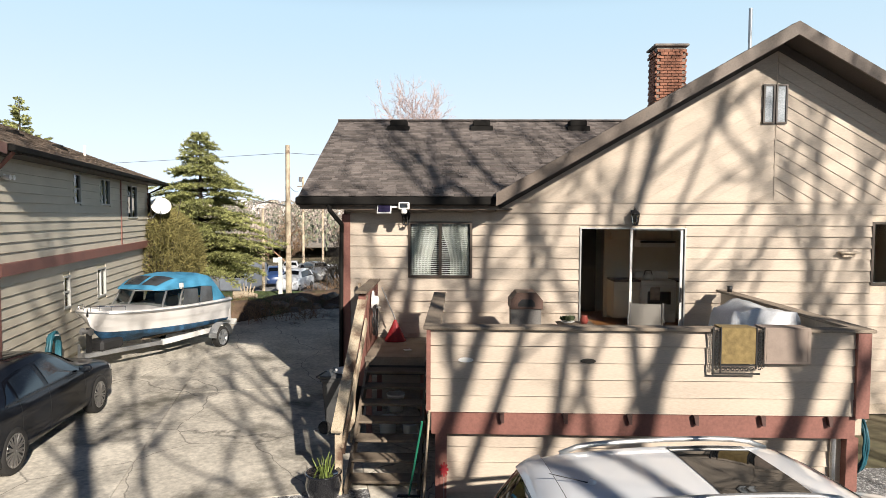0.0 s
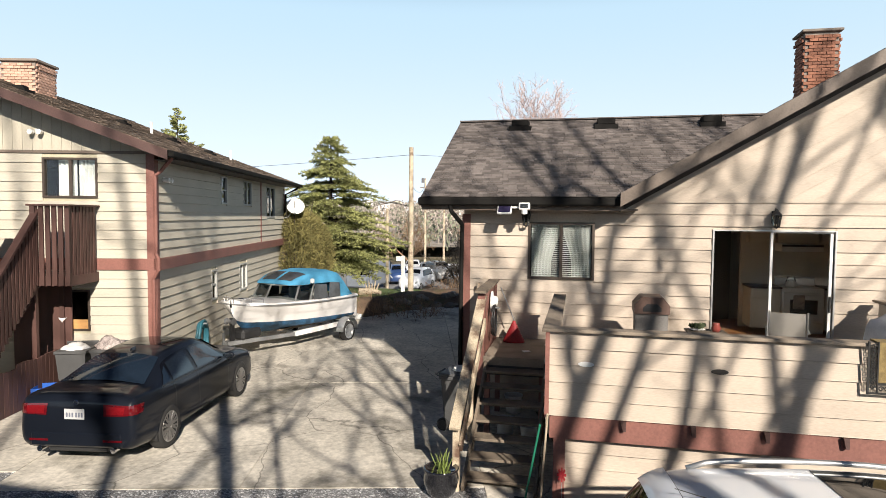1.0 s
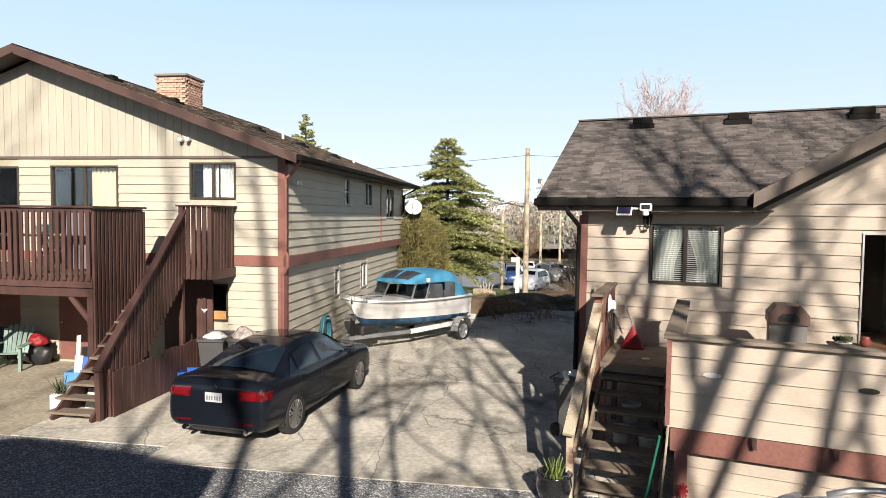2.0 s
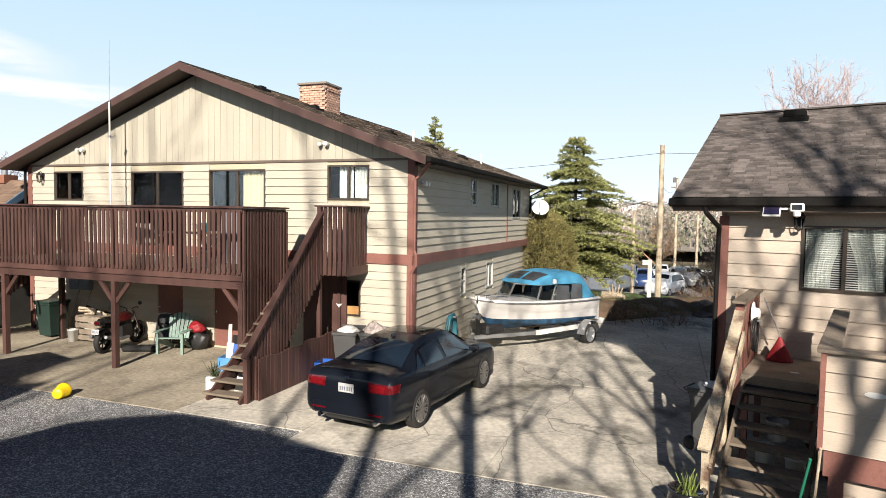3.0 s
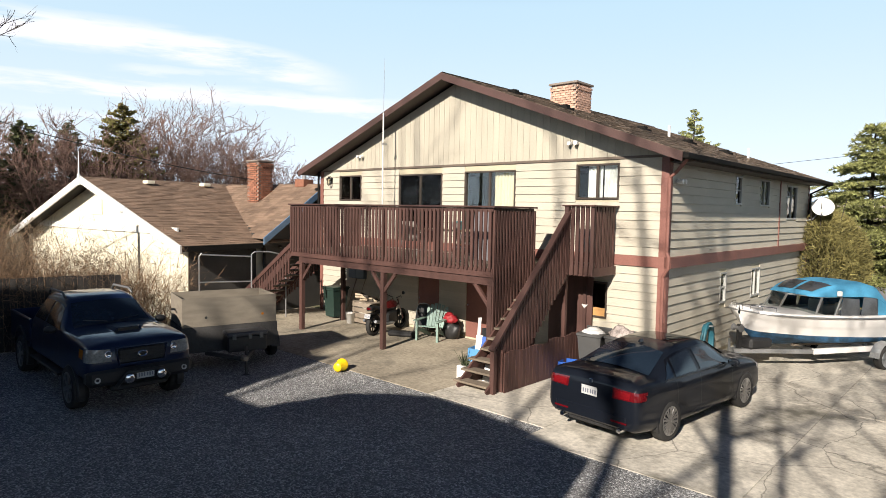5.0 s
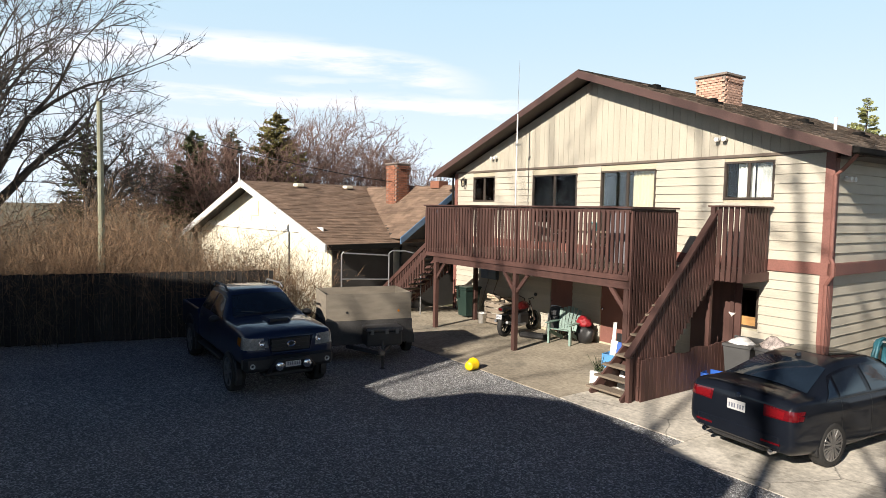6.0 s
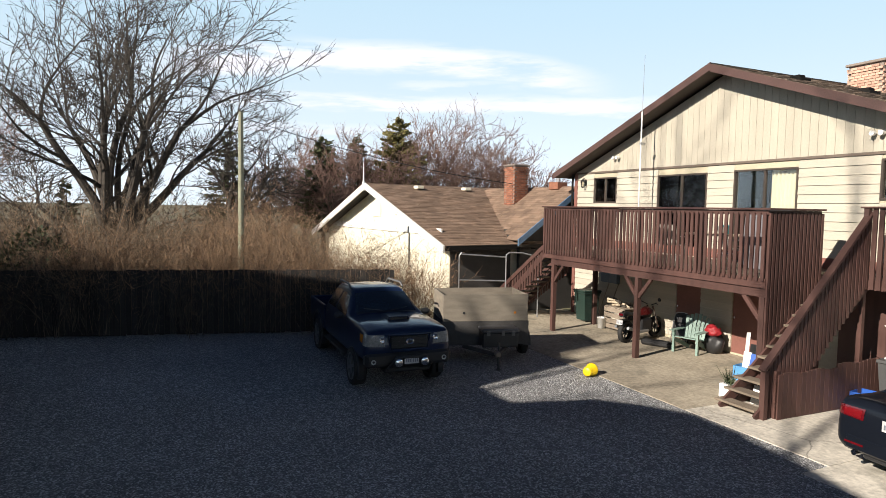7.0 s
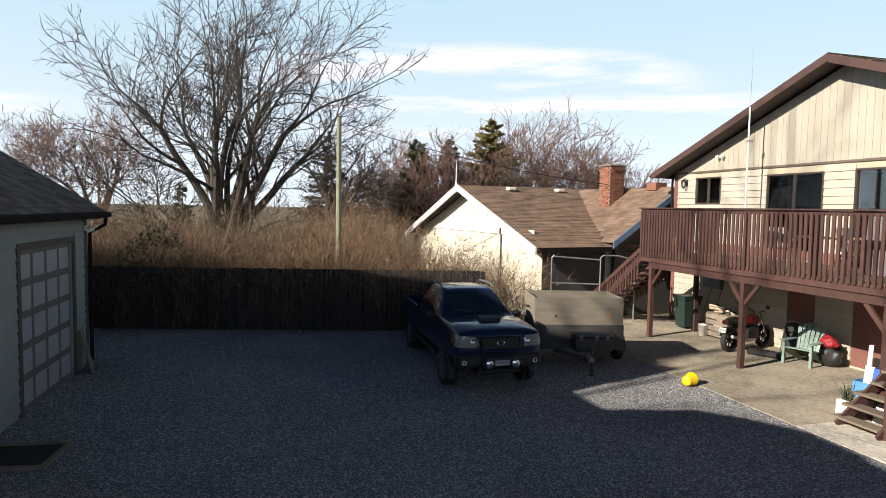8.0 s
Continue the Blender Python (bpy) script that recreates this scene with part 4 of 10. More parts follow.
# ---- near house: deck ----
DX0, DX1, DY0, DZ = -0.36, 4.95, 7.5, 1.4
deck = thing("front_deck", MH, "raised wooden deck with a solid boarded parapet", "deck")
for k in range(29):
    y0 = DY0 + 0.14 + k * 0.143
    part("deck_board", cube(DX0 + 0.12, DX1 - 0.1, y0, y0 + 0.138, DZ - 0.035, DZ), WOOD_STEP, deck)
part("beam", cube(DX0 + 0.05, DX1 - 0.12, DY0 + 0.03, DY0 + 0.12, 1.03, 1.31), TRIM_RED, deck)
part("inner_sheet", cube(DX0 + 0.05, DX1 - 0.04, DY0 + 0.03, DY0 + 0.10, 1.315, 2.33), WALL_PINK, deck)
for x, w in ((DX1 - 0.16, 0.16),):
    part("corner_board", cube(x, x + w, DY0 - 0.035, DY0 + 0.1, 1.30, 2.33), TRIM_RED, deck)
part("corner_board", cube(DX0 - 0.01, DX0 + 0.04, DY0 - 0.03, DY0 + 0.1, 1.30, 2.33), TRIM_RED, deck)
siding(deck, DX0 + 0.04, DX1 - 0.16, 1.31, 2.34, 0.206, [], SIDING_PINK, y=DY0 + 0.03, depth=0.030)
# the open hand hole is a flat disc with its dark depth painted on
hole_mat = DARK
for x, ob_label in ((1.59, 0), (0.11, 1)):
    bm = bmesh.new()
    lathe(bm, [(0.0, -0.003), (0.05, -0.003), (0.05, 0.0)], 16, "y", (0, 0, 0))
    for v in bm.verts:
        v.co.x *= 1.9
        v.co.z *= 0.62
    o = part("hand_hole", bm, hole_mat if not ob_label else WHITE, deck, "" if not ob_label else "white patch over a hand hole")
    o.location = (x, DY0 - 0.003, 1.96)
for y0, y1, x in ((DY0 + 0.1, 10.9, DX0), (DY0 + 0.1, 11.5, DX1 - 0.1)):
    part("side_parapet", cube(x, x + 0.1, y0, y1, 1.05, 2.33), WALL_PINK, deck)
    siding(deck, y0, y1, 1.31, 2.34, 0.206, [], SIDING_PINK, y=x if x < 0 else x + 0.1, facing="x", sign=-1 if x < 0 else 1)
bm = bmesh.new()
box(bm, DX0 - 0.05, DX1 + 0.05, DY0 - 0.05, DY0 + 0.16, 2.335, 2.375, 0.006)
part("cap_rail", bm, WOOD_OLD, deck)
part("cap_rail", cube(DX0 - 0.05, DX0 + 0.16, DY0 + 0.162, 10.95, 2.335, 2.375, 0.006), WOOD_OLD, deck)
part("cap_rail", cube(DX1 - 0.16, DX1 + 0.05, DY0 + 0.162, 11.6, 2.335, 2.375, 0.006), WOOD_OLD, deck)
part("rail_end_post", cube(DX0 + 0.0, DX0 + 0.1, 10.9, 10.99, 1.4, 2.33), TRIM_RED, deck)
for x in (0.55, 1.32, 2.1, 2.9, 3.7, 4.5):
    bm = bmesh.new()
    prism(bm, [(x - 0.03, 1.31), (x + 0.03, 1.31), (x + 0.03, 1.19), (x - 0.005, 1.19)], DY0 - 0.035, DY0 + 0.03)
    part("bracket", bm, BARGE_RED, deck)
for x in (DX0 + 0.1, 4.75):
    part("post", cube(x, x + 0.14, DY0 + 0.05, DY0 + 0.19, 0, 1.03), TRIM_RED, deck)
part("skirt_sheet", cube(DX0 + 0.24, 4.75, DY0 + 0.16, DY0 + 0.2, 0.0, 1.03), WALL_PINK, deck)
siding(deck, DX0 + 0.24, 4.6, 0.05, 1.03, 0.2, [], SIDING_PINK, y=DY0 + 0.16)
bm = bmesh.new()
tube(bm, [(4.62, DY0 + 0.1, 0.0), (4.62, DY0 + 0.1, 1.02)], 0.03, 8)
part("drain_pipe", bm, STEEL, deck)

# ---- near house: stairs and landing ----
SX0, SX1, SY0, SY1 = -1.46, -0.5, 8.08, 10.08
stairs = thing("front_stairs", MH, "worn open-tread wooden stairs with a bleached handrail", "stairs")
n_rise = 8
for k in range(n_rise - 1):
    z = DZ - (k + 1) * DZ / n_rise
    y = SY1 - (k + 1) * (SY1 - SY0) / (n_rise - 1) + 0.02
    tread = part("tread", cube(SX0 - 0.02, SX1 + 0.04, y, y + 0.27, z - 0.04, z, 0.006), WOOD_STEP, stairs)
for x in (SX0, SX1):
    bm = bmesh.new()
    a, b = Vector((x, SY0 - 0.05, 0.02)), Vector((x, SY1 + 0.02, DZ - 0.16))
    beam(bm, a, b, 0.04, 0.22)
    part("stringer", bm, WOOD_STEP, stairs)
part("landing", cube(SX0 - 0.05, DX0 + 0.05, SY1, WY - 0.03, DZ - 0.14, DZ), WOOD_OLD, stairs)
# near-black sheet carries the shade below the landing in its colour
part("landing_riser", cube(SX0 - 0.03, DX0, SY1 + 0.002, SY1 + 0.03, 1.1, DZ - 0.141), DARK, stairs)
for x in (SX0 - 0.04, SX1 - 0.1):
    for y in (SY1 + 0.05, WY - 0.3):
        part("landing_post", cube(x, x + 0.09, y, y + 0.09, 0, DZ - 0.14), TRIM_RED, stairs)
part("foot_post", cube(-1.60, -1.51, 8.0, 8.09, 0, 0.93), WOOD_RAIL, stairs)
part("mid_post", cube(-1.58, -1.50, 9.0, 9.08, 0.35, 1.55), WOOD_RAIL, stairs)
part("top_post", cube(-1.62, -1.50, 10.1, 10.22, 0.9, 2.42), TRIM_RED, stairs)
part("end_post", cube(-1.62, -1.50, 11.55, 11.67, 1.2, 2.45), TRIM_RED, stairs)
bm = bmesh.new()
beam(bm, (-1.555, 7.9, 0.9), (-1.555, 10.2, 2.38), 0.15, 0.04)
part("handrail", bm, WOOD_RAIL, stairs)
bm = bmesh.new()
beam(bm, (-1.49, 8.0, 0.62), (-1.49, 10.1, 1.98), 0.035, 0.14)
part("mid_rail", bm, WOOD_RAIL, stairs)
bm = bmesh.new()
beam(bm, (-1.56, 10.0, 2.47), (-1.56, 11.75, 2.50), 0.19, 0.04)
part("landing_cap", bm, WOOD_STEP, stairs)
for k in range(7):
    y = 10.25 + k * 0.19
    part("rail_board", cube(-1.58, -1.54, y, y + 0.165, 1.35, 2.43), TRIM_RED, stairs)
part("corner_strip", cube(-1.86, -1.82, 11.60, 11.64, 0.6, 2.45), WOOD_RAIL, stairs)


# ---- neighbours' house: raised deck and stairs ----
ndeck = thing("upper_deck", NB, "dark red stained timber deck on posts with slat railing", "deck")
AX0, AX1, AY, AZ = -10.45, -2.68, -2.82, 2.46
for k in range(19):
    y0 = AY + 0.05 + k * 0.146
    part("deck_board", cube(AX0 + 0.06, AX1 - 0.04, y0, y0 + 0.14, AZ - 0.035, AZ), WOOD_OLD, ndeck)
part("rim_board", cube(AX0 + 0.03, AX1, AY + 0.0, AY + 0.04, 2.24, 2.43), STAIN_RED, ndeck)
part("rim_board", cube(AX0, AX0 + 0.04, AY + 0.042, 0.0, 2.24, 2.43), STAIN_RED, ndeck)
part("rim_board", cube(AX1 - 0.04, AX1, AY + 0.042, 0.0, 2.24, 2.43), STAIN_RED, ndeck)
for k in range(12):
    x = AX0 + 0.4 + k * 0.62
    part("joist", cube(x, x + 0.04, AY + 0.045, 0.0, 2.24, 2.42), STAIN_RED, ndeck)
part("beam", cube(-10.05, AX1 + 0.02, AY + 0.04, AY + 0.14, 2.06, 2.235), STAIN_RED, ndeck)
for x in (-9.95, -6.31, -2.76):
    part("post", cube(x - 0.06, x + 0.06, AY + 0.03, AY + 0.15, 0.0, 2.06), STAIN_RED, ndeck)
part("post", cube(-10.45, -10.33, -0.9, -0.78, 0.0, 2.24), STAIN_RED, ndeck)
for x, s in ((-9.95, 1), (-6.31, -1), (-6.31, 1), (-2.76, -1)):
    bm = bmesh.new()
    beam(bm, (x + s * 0.04, AY + 0.09, 1.58), (x + s * 0.46, AY + 0.09, 2.06), 0.06, 0.09)
    part("brace", bm, STAIN_RED, ndeck)
for a, b in (((AX0 - 0.05, AY - 0.06), (AX1 + 0.08, AY + 0.12)), ((AX0 - 0.05, AY + 0.122), (AX0 + 0.13, 0.0)), ((AX1 - 0.10, AY + 0.122), (AX1 + 0.08, -1.22))):
    part("cap_rail", cube(a[0], b[0], a[1], b[1], 3.775, 3.815, 0.006), STAIN_RED, ndeck)
for a, b in (((AX0, AY + 0.0), (AX1, AY + 0.04)), ((AX0, AY + 0.042), (AX0 + 0.04, -0.05)), ((AX1 - 0.04, AY + 0.042), (AX1, -1.25))):
    part("top_rail", cube(a[0], b[0], a[1], b[1], 3.68, 3.772), STAIN_RED, ndeck)
for x in (AX0 + 0.06, -8.3, -6.31, -4.4, AX1 - 0.06):
    part("rail_post", cube(x - 0.045, x + 0.045, AY + 0.045, AY + 0.135, 2.43, 3.68), STAIN_RED, ndeck)
slat = mesh_of("slat", cube(-0.037, 0.037, -0.014, 0.014, -0.68, 0.66), STAIN_RED)
n = 60
for k in range(n):
    o = piece("slat", slat, ndeck, (AX0 + 0.06 + k * (AX1 - AX0 - 0.12) / (n - 1), AY - 0.02 + random.uniform(-0.004, 0.004), 3.06))
    o.rotation_euler = (random.uniform(-0.006, 0.006), random.uniform(-0.012, 0.012), 0)
for k in range(20):
    piece("slat", slat, ndeck, (AX0 - 0.02, AY + 0.1 + k * 0.135, 3.06), radians(90))
for k in range(15):
    y = AY + 0.02 + k * 0.108
    low = max(0.1, (y + 3.95) * 0.76 + 0.02)
    part("long_slat", cube(AX1 + 0.002, AX1 + 0.04, y, y + 0.062, low, 3.72), STAIN_RED, ndeck)

# stairs with a landing against the wall
nst = thing("deck_stairs", NB, "steep open-tread timber stairs with slatted rail", "stairs")
TX0, TX1, TY0, TY1 = -2.64, -1.88, -3.95, -1.1
nr = 13
for k in range(nr - 1):
    z = (k + 1) * AZ / nr
    y = TY0 + k * (TY1 - TY0) / (nr - 1)
    part("tread", cube(TX0 - (0.12 if k < 3 else 0), TX1, y, y + 0.27, z - 0.045, z, 0.006), WOOD_STEP, nst)
for x in (TX0 + 0.02, TX1 + 0.02):
    bm = bmesh.new()
    beam(bm, (x, TY0 + 0.02, 0.02), (x, TY1 + 0.05, AZ - 0.14), 0.045, 0.2)
    part("stringer", bm, STAIN_RED, nst)
# board added beneath the treads to keep sun off the wall behind
bm = bmesh.new()
beam(bm, (TX0 + 0.4, TY0 + 0.75, 0.42), (TX0 + 0.4, TY1 + 0.1, AZ - 0.36), 0.70, 0.012)
part("underside_board", bm, STAIN_RED, nst)
# dark panel added over the wall where it lies in the stairs' shade
part("back_panel", cube(TX0 - 0.3, -1.72, -0.10, -0.06, 0.05, AZ - 0.21), STAIN_RED, nst)
part("landing", cube(TX0, -1.17, TY1, -0.03, AZ - 0.2, AZ), STAIN_RED, nst)
for x, y in ((-1.95, TY1), (-1.95, -0.15)):
    part("landing_post", cube(x, x + 0.09, y + 0.002, y + 0.09, 0, AZ - 0.2), STAIN_RED, nst)
bm = bmesh.new()
beam(bm, (-1.80, -3.9, 0.93), (-1.80, -1.1, 3.76), 0.14, 0.05)
part("handrail", bm, STAIN_RED, nst)
part("newel", cube(-1.86, -1.76, -3.86, -3.76, 0, 0.92), STAIN_RED, nst)
part("newel", cube(-1.88, -1.78, -1.2, -1.1, 2.3, 3.84), STAIN_RED, nst)
for k in range(25):
    y = -3.72 + k * 0.107
    z = 0.93 + (y + 3.9) * 2.83 / 2.8
    part("slat", cube(-1.82, -1.785, y, y + 0.07, max(0.06, z - 1.42), z - 0.03), STAIN_RED, nst)
part("landing_cap", cube(-1.94, -1.12, -1.22, -1.04, 3.84, 3.875, 0.005), STAIN_RED, nst)
part("landing_cap", cube(-1.30, -1.12, -1.038, -0.04, 3.84, 3.875, 0.005), STAIN_RED, nst)
for k in range(6):
    x = -1.86 + k * 0.125
    part("slat", cube(x, x + 0.085, -1.16, -1.125, 2.28, 3.84), STAIN_RED, nst)
for k in range(8):
    y = -1.08 + k * 0.125
    part("slat", cube(-1.215, -1.18, y, y + 0.085, 2.28, 3.84), STAIN_RED, nst)

bm = bmesh.new()
prism(bm, [(-3.55, 0.05), (-1.1, 0.05), (-1.1, 2.2), (-1.25, 2.2)], 0.0, 0.03)
for v in bm.verts:
    v.co = Vector((TX0 - 0.06 + v.co.y, v.co.x, v.co.z))
part("under_stair_panel", bm, STAIN_RED, nst)
pf = thing("picket_fence", NB, "low dark stained board fence beside the stairs", "fence")
for k in range(24):
    y = -3.62 + k * 0.124
    h = 0.86 + 0.02 * math.sin(k) + (0.05 if k > 12 else 0)
    bm = bmesh.new()
    box(bm, -1.70, -1.672, y, y + 0.115, 0.04, h, 0.004)
    part("picket", bm, STAIN_RED, pf)
for z in (0.25, 0.7):
    part("rail", cube(-1.74, -1.702, -3.65, -0.62, z, z + 0.08), STAIN_RED, pf)
for y in (-3.6, -0.68):
    part("fence_post", cube(-1.80, -1.742, y, y + 0.08, 0, 0.9), STAIN_RED, pf)

# second stairs at the far end, going down sideways
lst = thing("side_stairs", NB, "dark timber stairs going down from the deck end", "stairs")
for k in range(12):
    z = AZ - (k + 1) * AZ / 13
    x = AX0 - (k + 1) * 0.25
    part("tread", cube(x, x + 0.27, AY + 0.05, AY + 1.0, z - 0.045, z), WOOD_STEP, lst)
for y in (AY + 0.03, AY + 1.0):
    bm = bmesh.new()
    beam(bm, (AX0, y, AZ - 0.15), (AX0 - 3.1, y, -0.02), 0.045, 0.2)
    part("stringer", bm, STAIN_RED, lst)
for y in (AY, AY + 1.03):
    bm = bmesh.new()
    beam(bm, (AX0 + 0.02, y, AZ + 0.1), (AX0 - 2.9, y, 0.72), 0.05, 0.13)
    part("handrail", bm, STAIN_RED, lst)
    for k in range(18):
        x = AX0 - 0.14 - k * 0.15
        z = AZ + 0.1 + (x - AX0) * 0.595
        part("slat", cube(x, x + 0.07, y + 0.0, y + 0.035, z - 0.78, z - 0.03), STAIN_RED, lst)
part("newel", cube(AX0 - 2.95, AX0 - 2.86, AY - 0.04, AY + 0.05, 0, 0.78), STAIN_RED, lst)

# chimney, vents, mast, lamps on the neighbours' house
chimney("chimney", NB @ pose(-5.35, 4.6, 0), 0.95, 0.95, 6.9, 7.92, BRICK_PINK, "pale pink brick chimney with a concrete cap", cap=0.07)
for x, y in ((-5.2, 1.2), (-4.1, 2.2), (-3.2, 5.4), (-2.2, 6.6), (-1.6, 8.2)):
    z = NSEAM + 0.2 - NSLOPE * x
    rv = thing("roof_vent", NB @ pose(x, y, z), "small dark roof vent on the slope", "roof vent", "roof vents")
    part("hood", cube(-0.13, 0.13, -0.13, 0.13, 0.0, 0.10, 0.02), GUTTER, rv)
    part("flange", cube(-0.22, 0.22, -0.2, 0.2, -0.10, 0.0), GUTTER, rv)
for x, y in ((-2.7, 6.3), (-1.5, 10.4)):
    z = NSEAM + 0.15 - NSLOPE * x
    vp = thing("vent_pipe", NB @ pose(x, y, z), "white plumbing vent pipe on the roof", "vent pipe", "vent pipes")
    bm = bmesh.new()
    tube(bm, [(0, 0, -0.1), (0, 0, 0.42)], 0.045, 10)
    part("pipe", bm, WHITE, vp)
mast = thing("antenna_mast", NB @ pose(-8.65, -0.72, AZ), "thin pale antenna mast with a whip tip", "antenna")
bm = bmesh.new()
tube(bm, [(0, 0, 0), (0, 0, 4.15)], 0.022, 8)
part("pole", bm, WHITE, mast)
bm = bmesh.new()
tube(bm, [(0, 0, 4.15), (0.03, 0, 5.8)], 0.009, 6, 0.004)
part("whip", bm, STEEL, mast)
part("clamp", cube(-0.04, 0.04, -0.03, 0.12, 3.2, 3.26), STEEL, mast)


def spot(m, label):
    root = thing("spot_light", m, label, "spot light", "spot lights")
    part("back_plate", cube(-0.05, 0.05, -0.02, 0, -0.05, 0.05, 0.008), WHITE, root)
    for s in (-1, 1):
        bm = bmesh.new()
        lathe(bm, [(0.02, 0.02), (0.045, -0.03), (0.055, -0.13), (0.05, -0.135), (0.0, -0.12)], 12, "y", (s * 0.09, -0.02, -0.02))
        part("lamp_head", bm, WHITE, root)
    return root


spot(NB @ pose(-2.37, -0.026, 5.42), "small white twin spot light on gable boards")
spot(NB @ pose(-10.47, -0.026, 5.44), "small brown twin spot light on gable boards")
spot(NB @ pose(0.05, 0.42, 4.46, 0, 0, 90), "white twin spot light near the house corner")
dish = thing("satellite_dish", NB @ pose(0.03, 12.35, 3.62, 0, 0, 0), "white satellite dish on an arm", "satellite dish")
bm = bmesh.new()
lathe(bm, [(0.0, 0.0), (0.15, 0.015), (0.28, 0.05), (0.36, 0.085), (0.365, 0.075), (0.28, 0.035), (0.0, -0.012)], 28)
bmesh.ops.rotate(bm, cent=(0, 0, 0), matrix=Matrix.Rotation(radians(62), 3, "X") , verts=bm.verts)
bmesh.ops.rotate(bm, cent=(0, 0, 0), matrix=Matrix.Rotation(radians(18), 3, "Z"), verts=bm.verts)
bmesh.ops.translate(bm, vec=(0.52, -0.1, 0.42), verts=bm.verts)
part("reflector", bm, WHITE, dish, smooth=True)
bm = bmesh.new()
tube(bm, [(0.0, 0, -0.05), (0.2, 0, 0.0), (0.45, 0.0, 0.36)], 0.025, 8)
part("arm", bm, STEEL, dish)
bm = bmesh.new()
tube(bm, [(0.5, -0.15, 0.12), (0.62, -0.62, 0.3)], 0.015, 6)
part("feed_arm", bm, STEEL, dish)
part("feed", cube(0.58, 0.68, -0.70, -0.6, 0.25, 0.36, 0.015), WHITE, dish)


# ---- vehicles ----
from mathutils.bvhtree import BVHTree

PAINT_BLACK = surface("black_car_paint", (0.007, 0.009, 0.014), 0.4, var=0.1, scale=1.5, fine=300, bump=0.0, coat=0.45, spec=0.1)
PAINT_NAVY = surface("dark_navy_car_paint", (0.009, 0.018, 0.05), 0.35, var=0.15, scale=1.5, fine=300, bump=0.0, coat=0.7, spec=0.1)
PAINT_WHITE = surface("white_car_paint", (0.72, 0.74, 0.77), 0.28, var=0.04, scale=1.5, fine=300, bump=0.01, coat=1.0)
CAR_GLASS = surface("dark_car_glass", (0.005, 0.006, 0.007), 0.03, var=0.05, bump=0, spec=0.5)
SIDE_GLASS = surface("tinted_side_glass", (0.012, 0.016, 0.02), 0.03, var=0.15, scale=2.5, bump=0, spec=0.9)
REAR_GLASS = surface("blue_tinted_rear_glass", (0.012, 0.02, 0.032), 0.05, var=0.2, scale=3, bump=0, spec=0.6)
SCREEN_GLASS = glass("windscreen_glass", (0.45, 0.5, 0.5))
GLOSS_BLACK = surface("gloss_black_trim", (0.004, 0.004, 0.005), 0.25, var=0.05, bump=0)
RED_LENS = surface("red_tail_lens", (0.10, 0.004, 0.007), 0.12, var=0.2, scale=12, bump=0, coat=1.0)
CLEAR_LENS = surface("clear_lamp_lens", (0.42, 0.43, 0.42), 0.1, var=0.3, scale=12, bump=0, coat=1.0)
AMBER_LENS = surface("amber_lens", (0.55, 0.18, 0.02), 0.15, var=0.2, bump=0, coat=1.0)
SEAT_CLOTH = surface("beige_seat_cloth", (0.42, 0.36, 0.28), 0.8)
GREY_DULL = surface("dull_grey_plastic", (0.13, 0.13, 0.13), 0.45)
PLATE = surface("number_plate_white", (0.50, 0.50, 0.50), 0.4, var=0.05)
PLATE_INK = surface("plate_grey_ink", (0.16, 0.17, 0.21), 0.5)


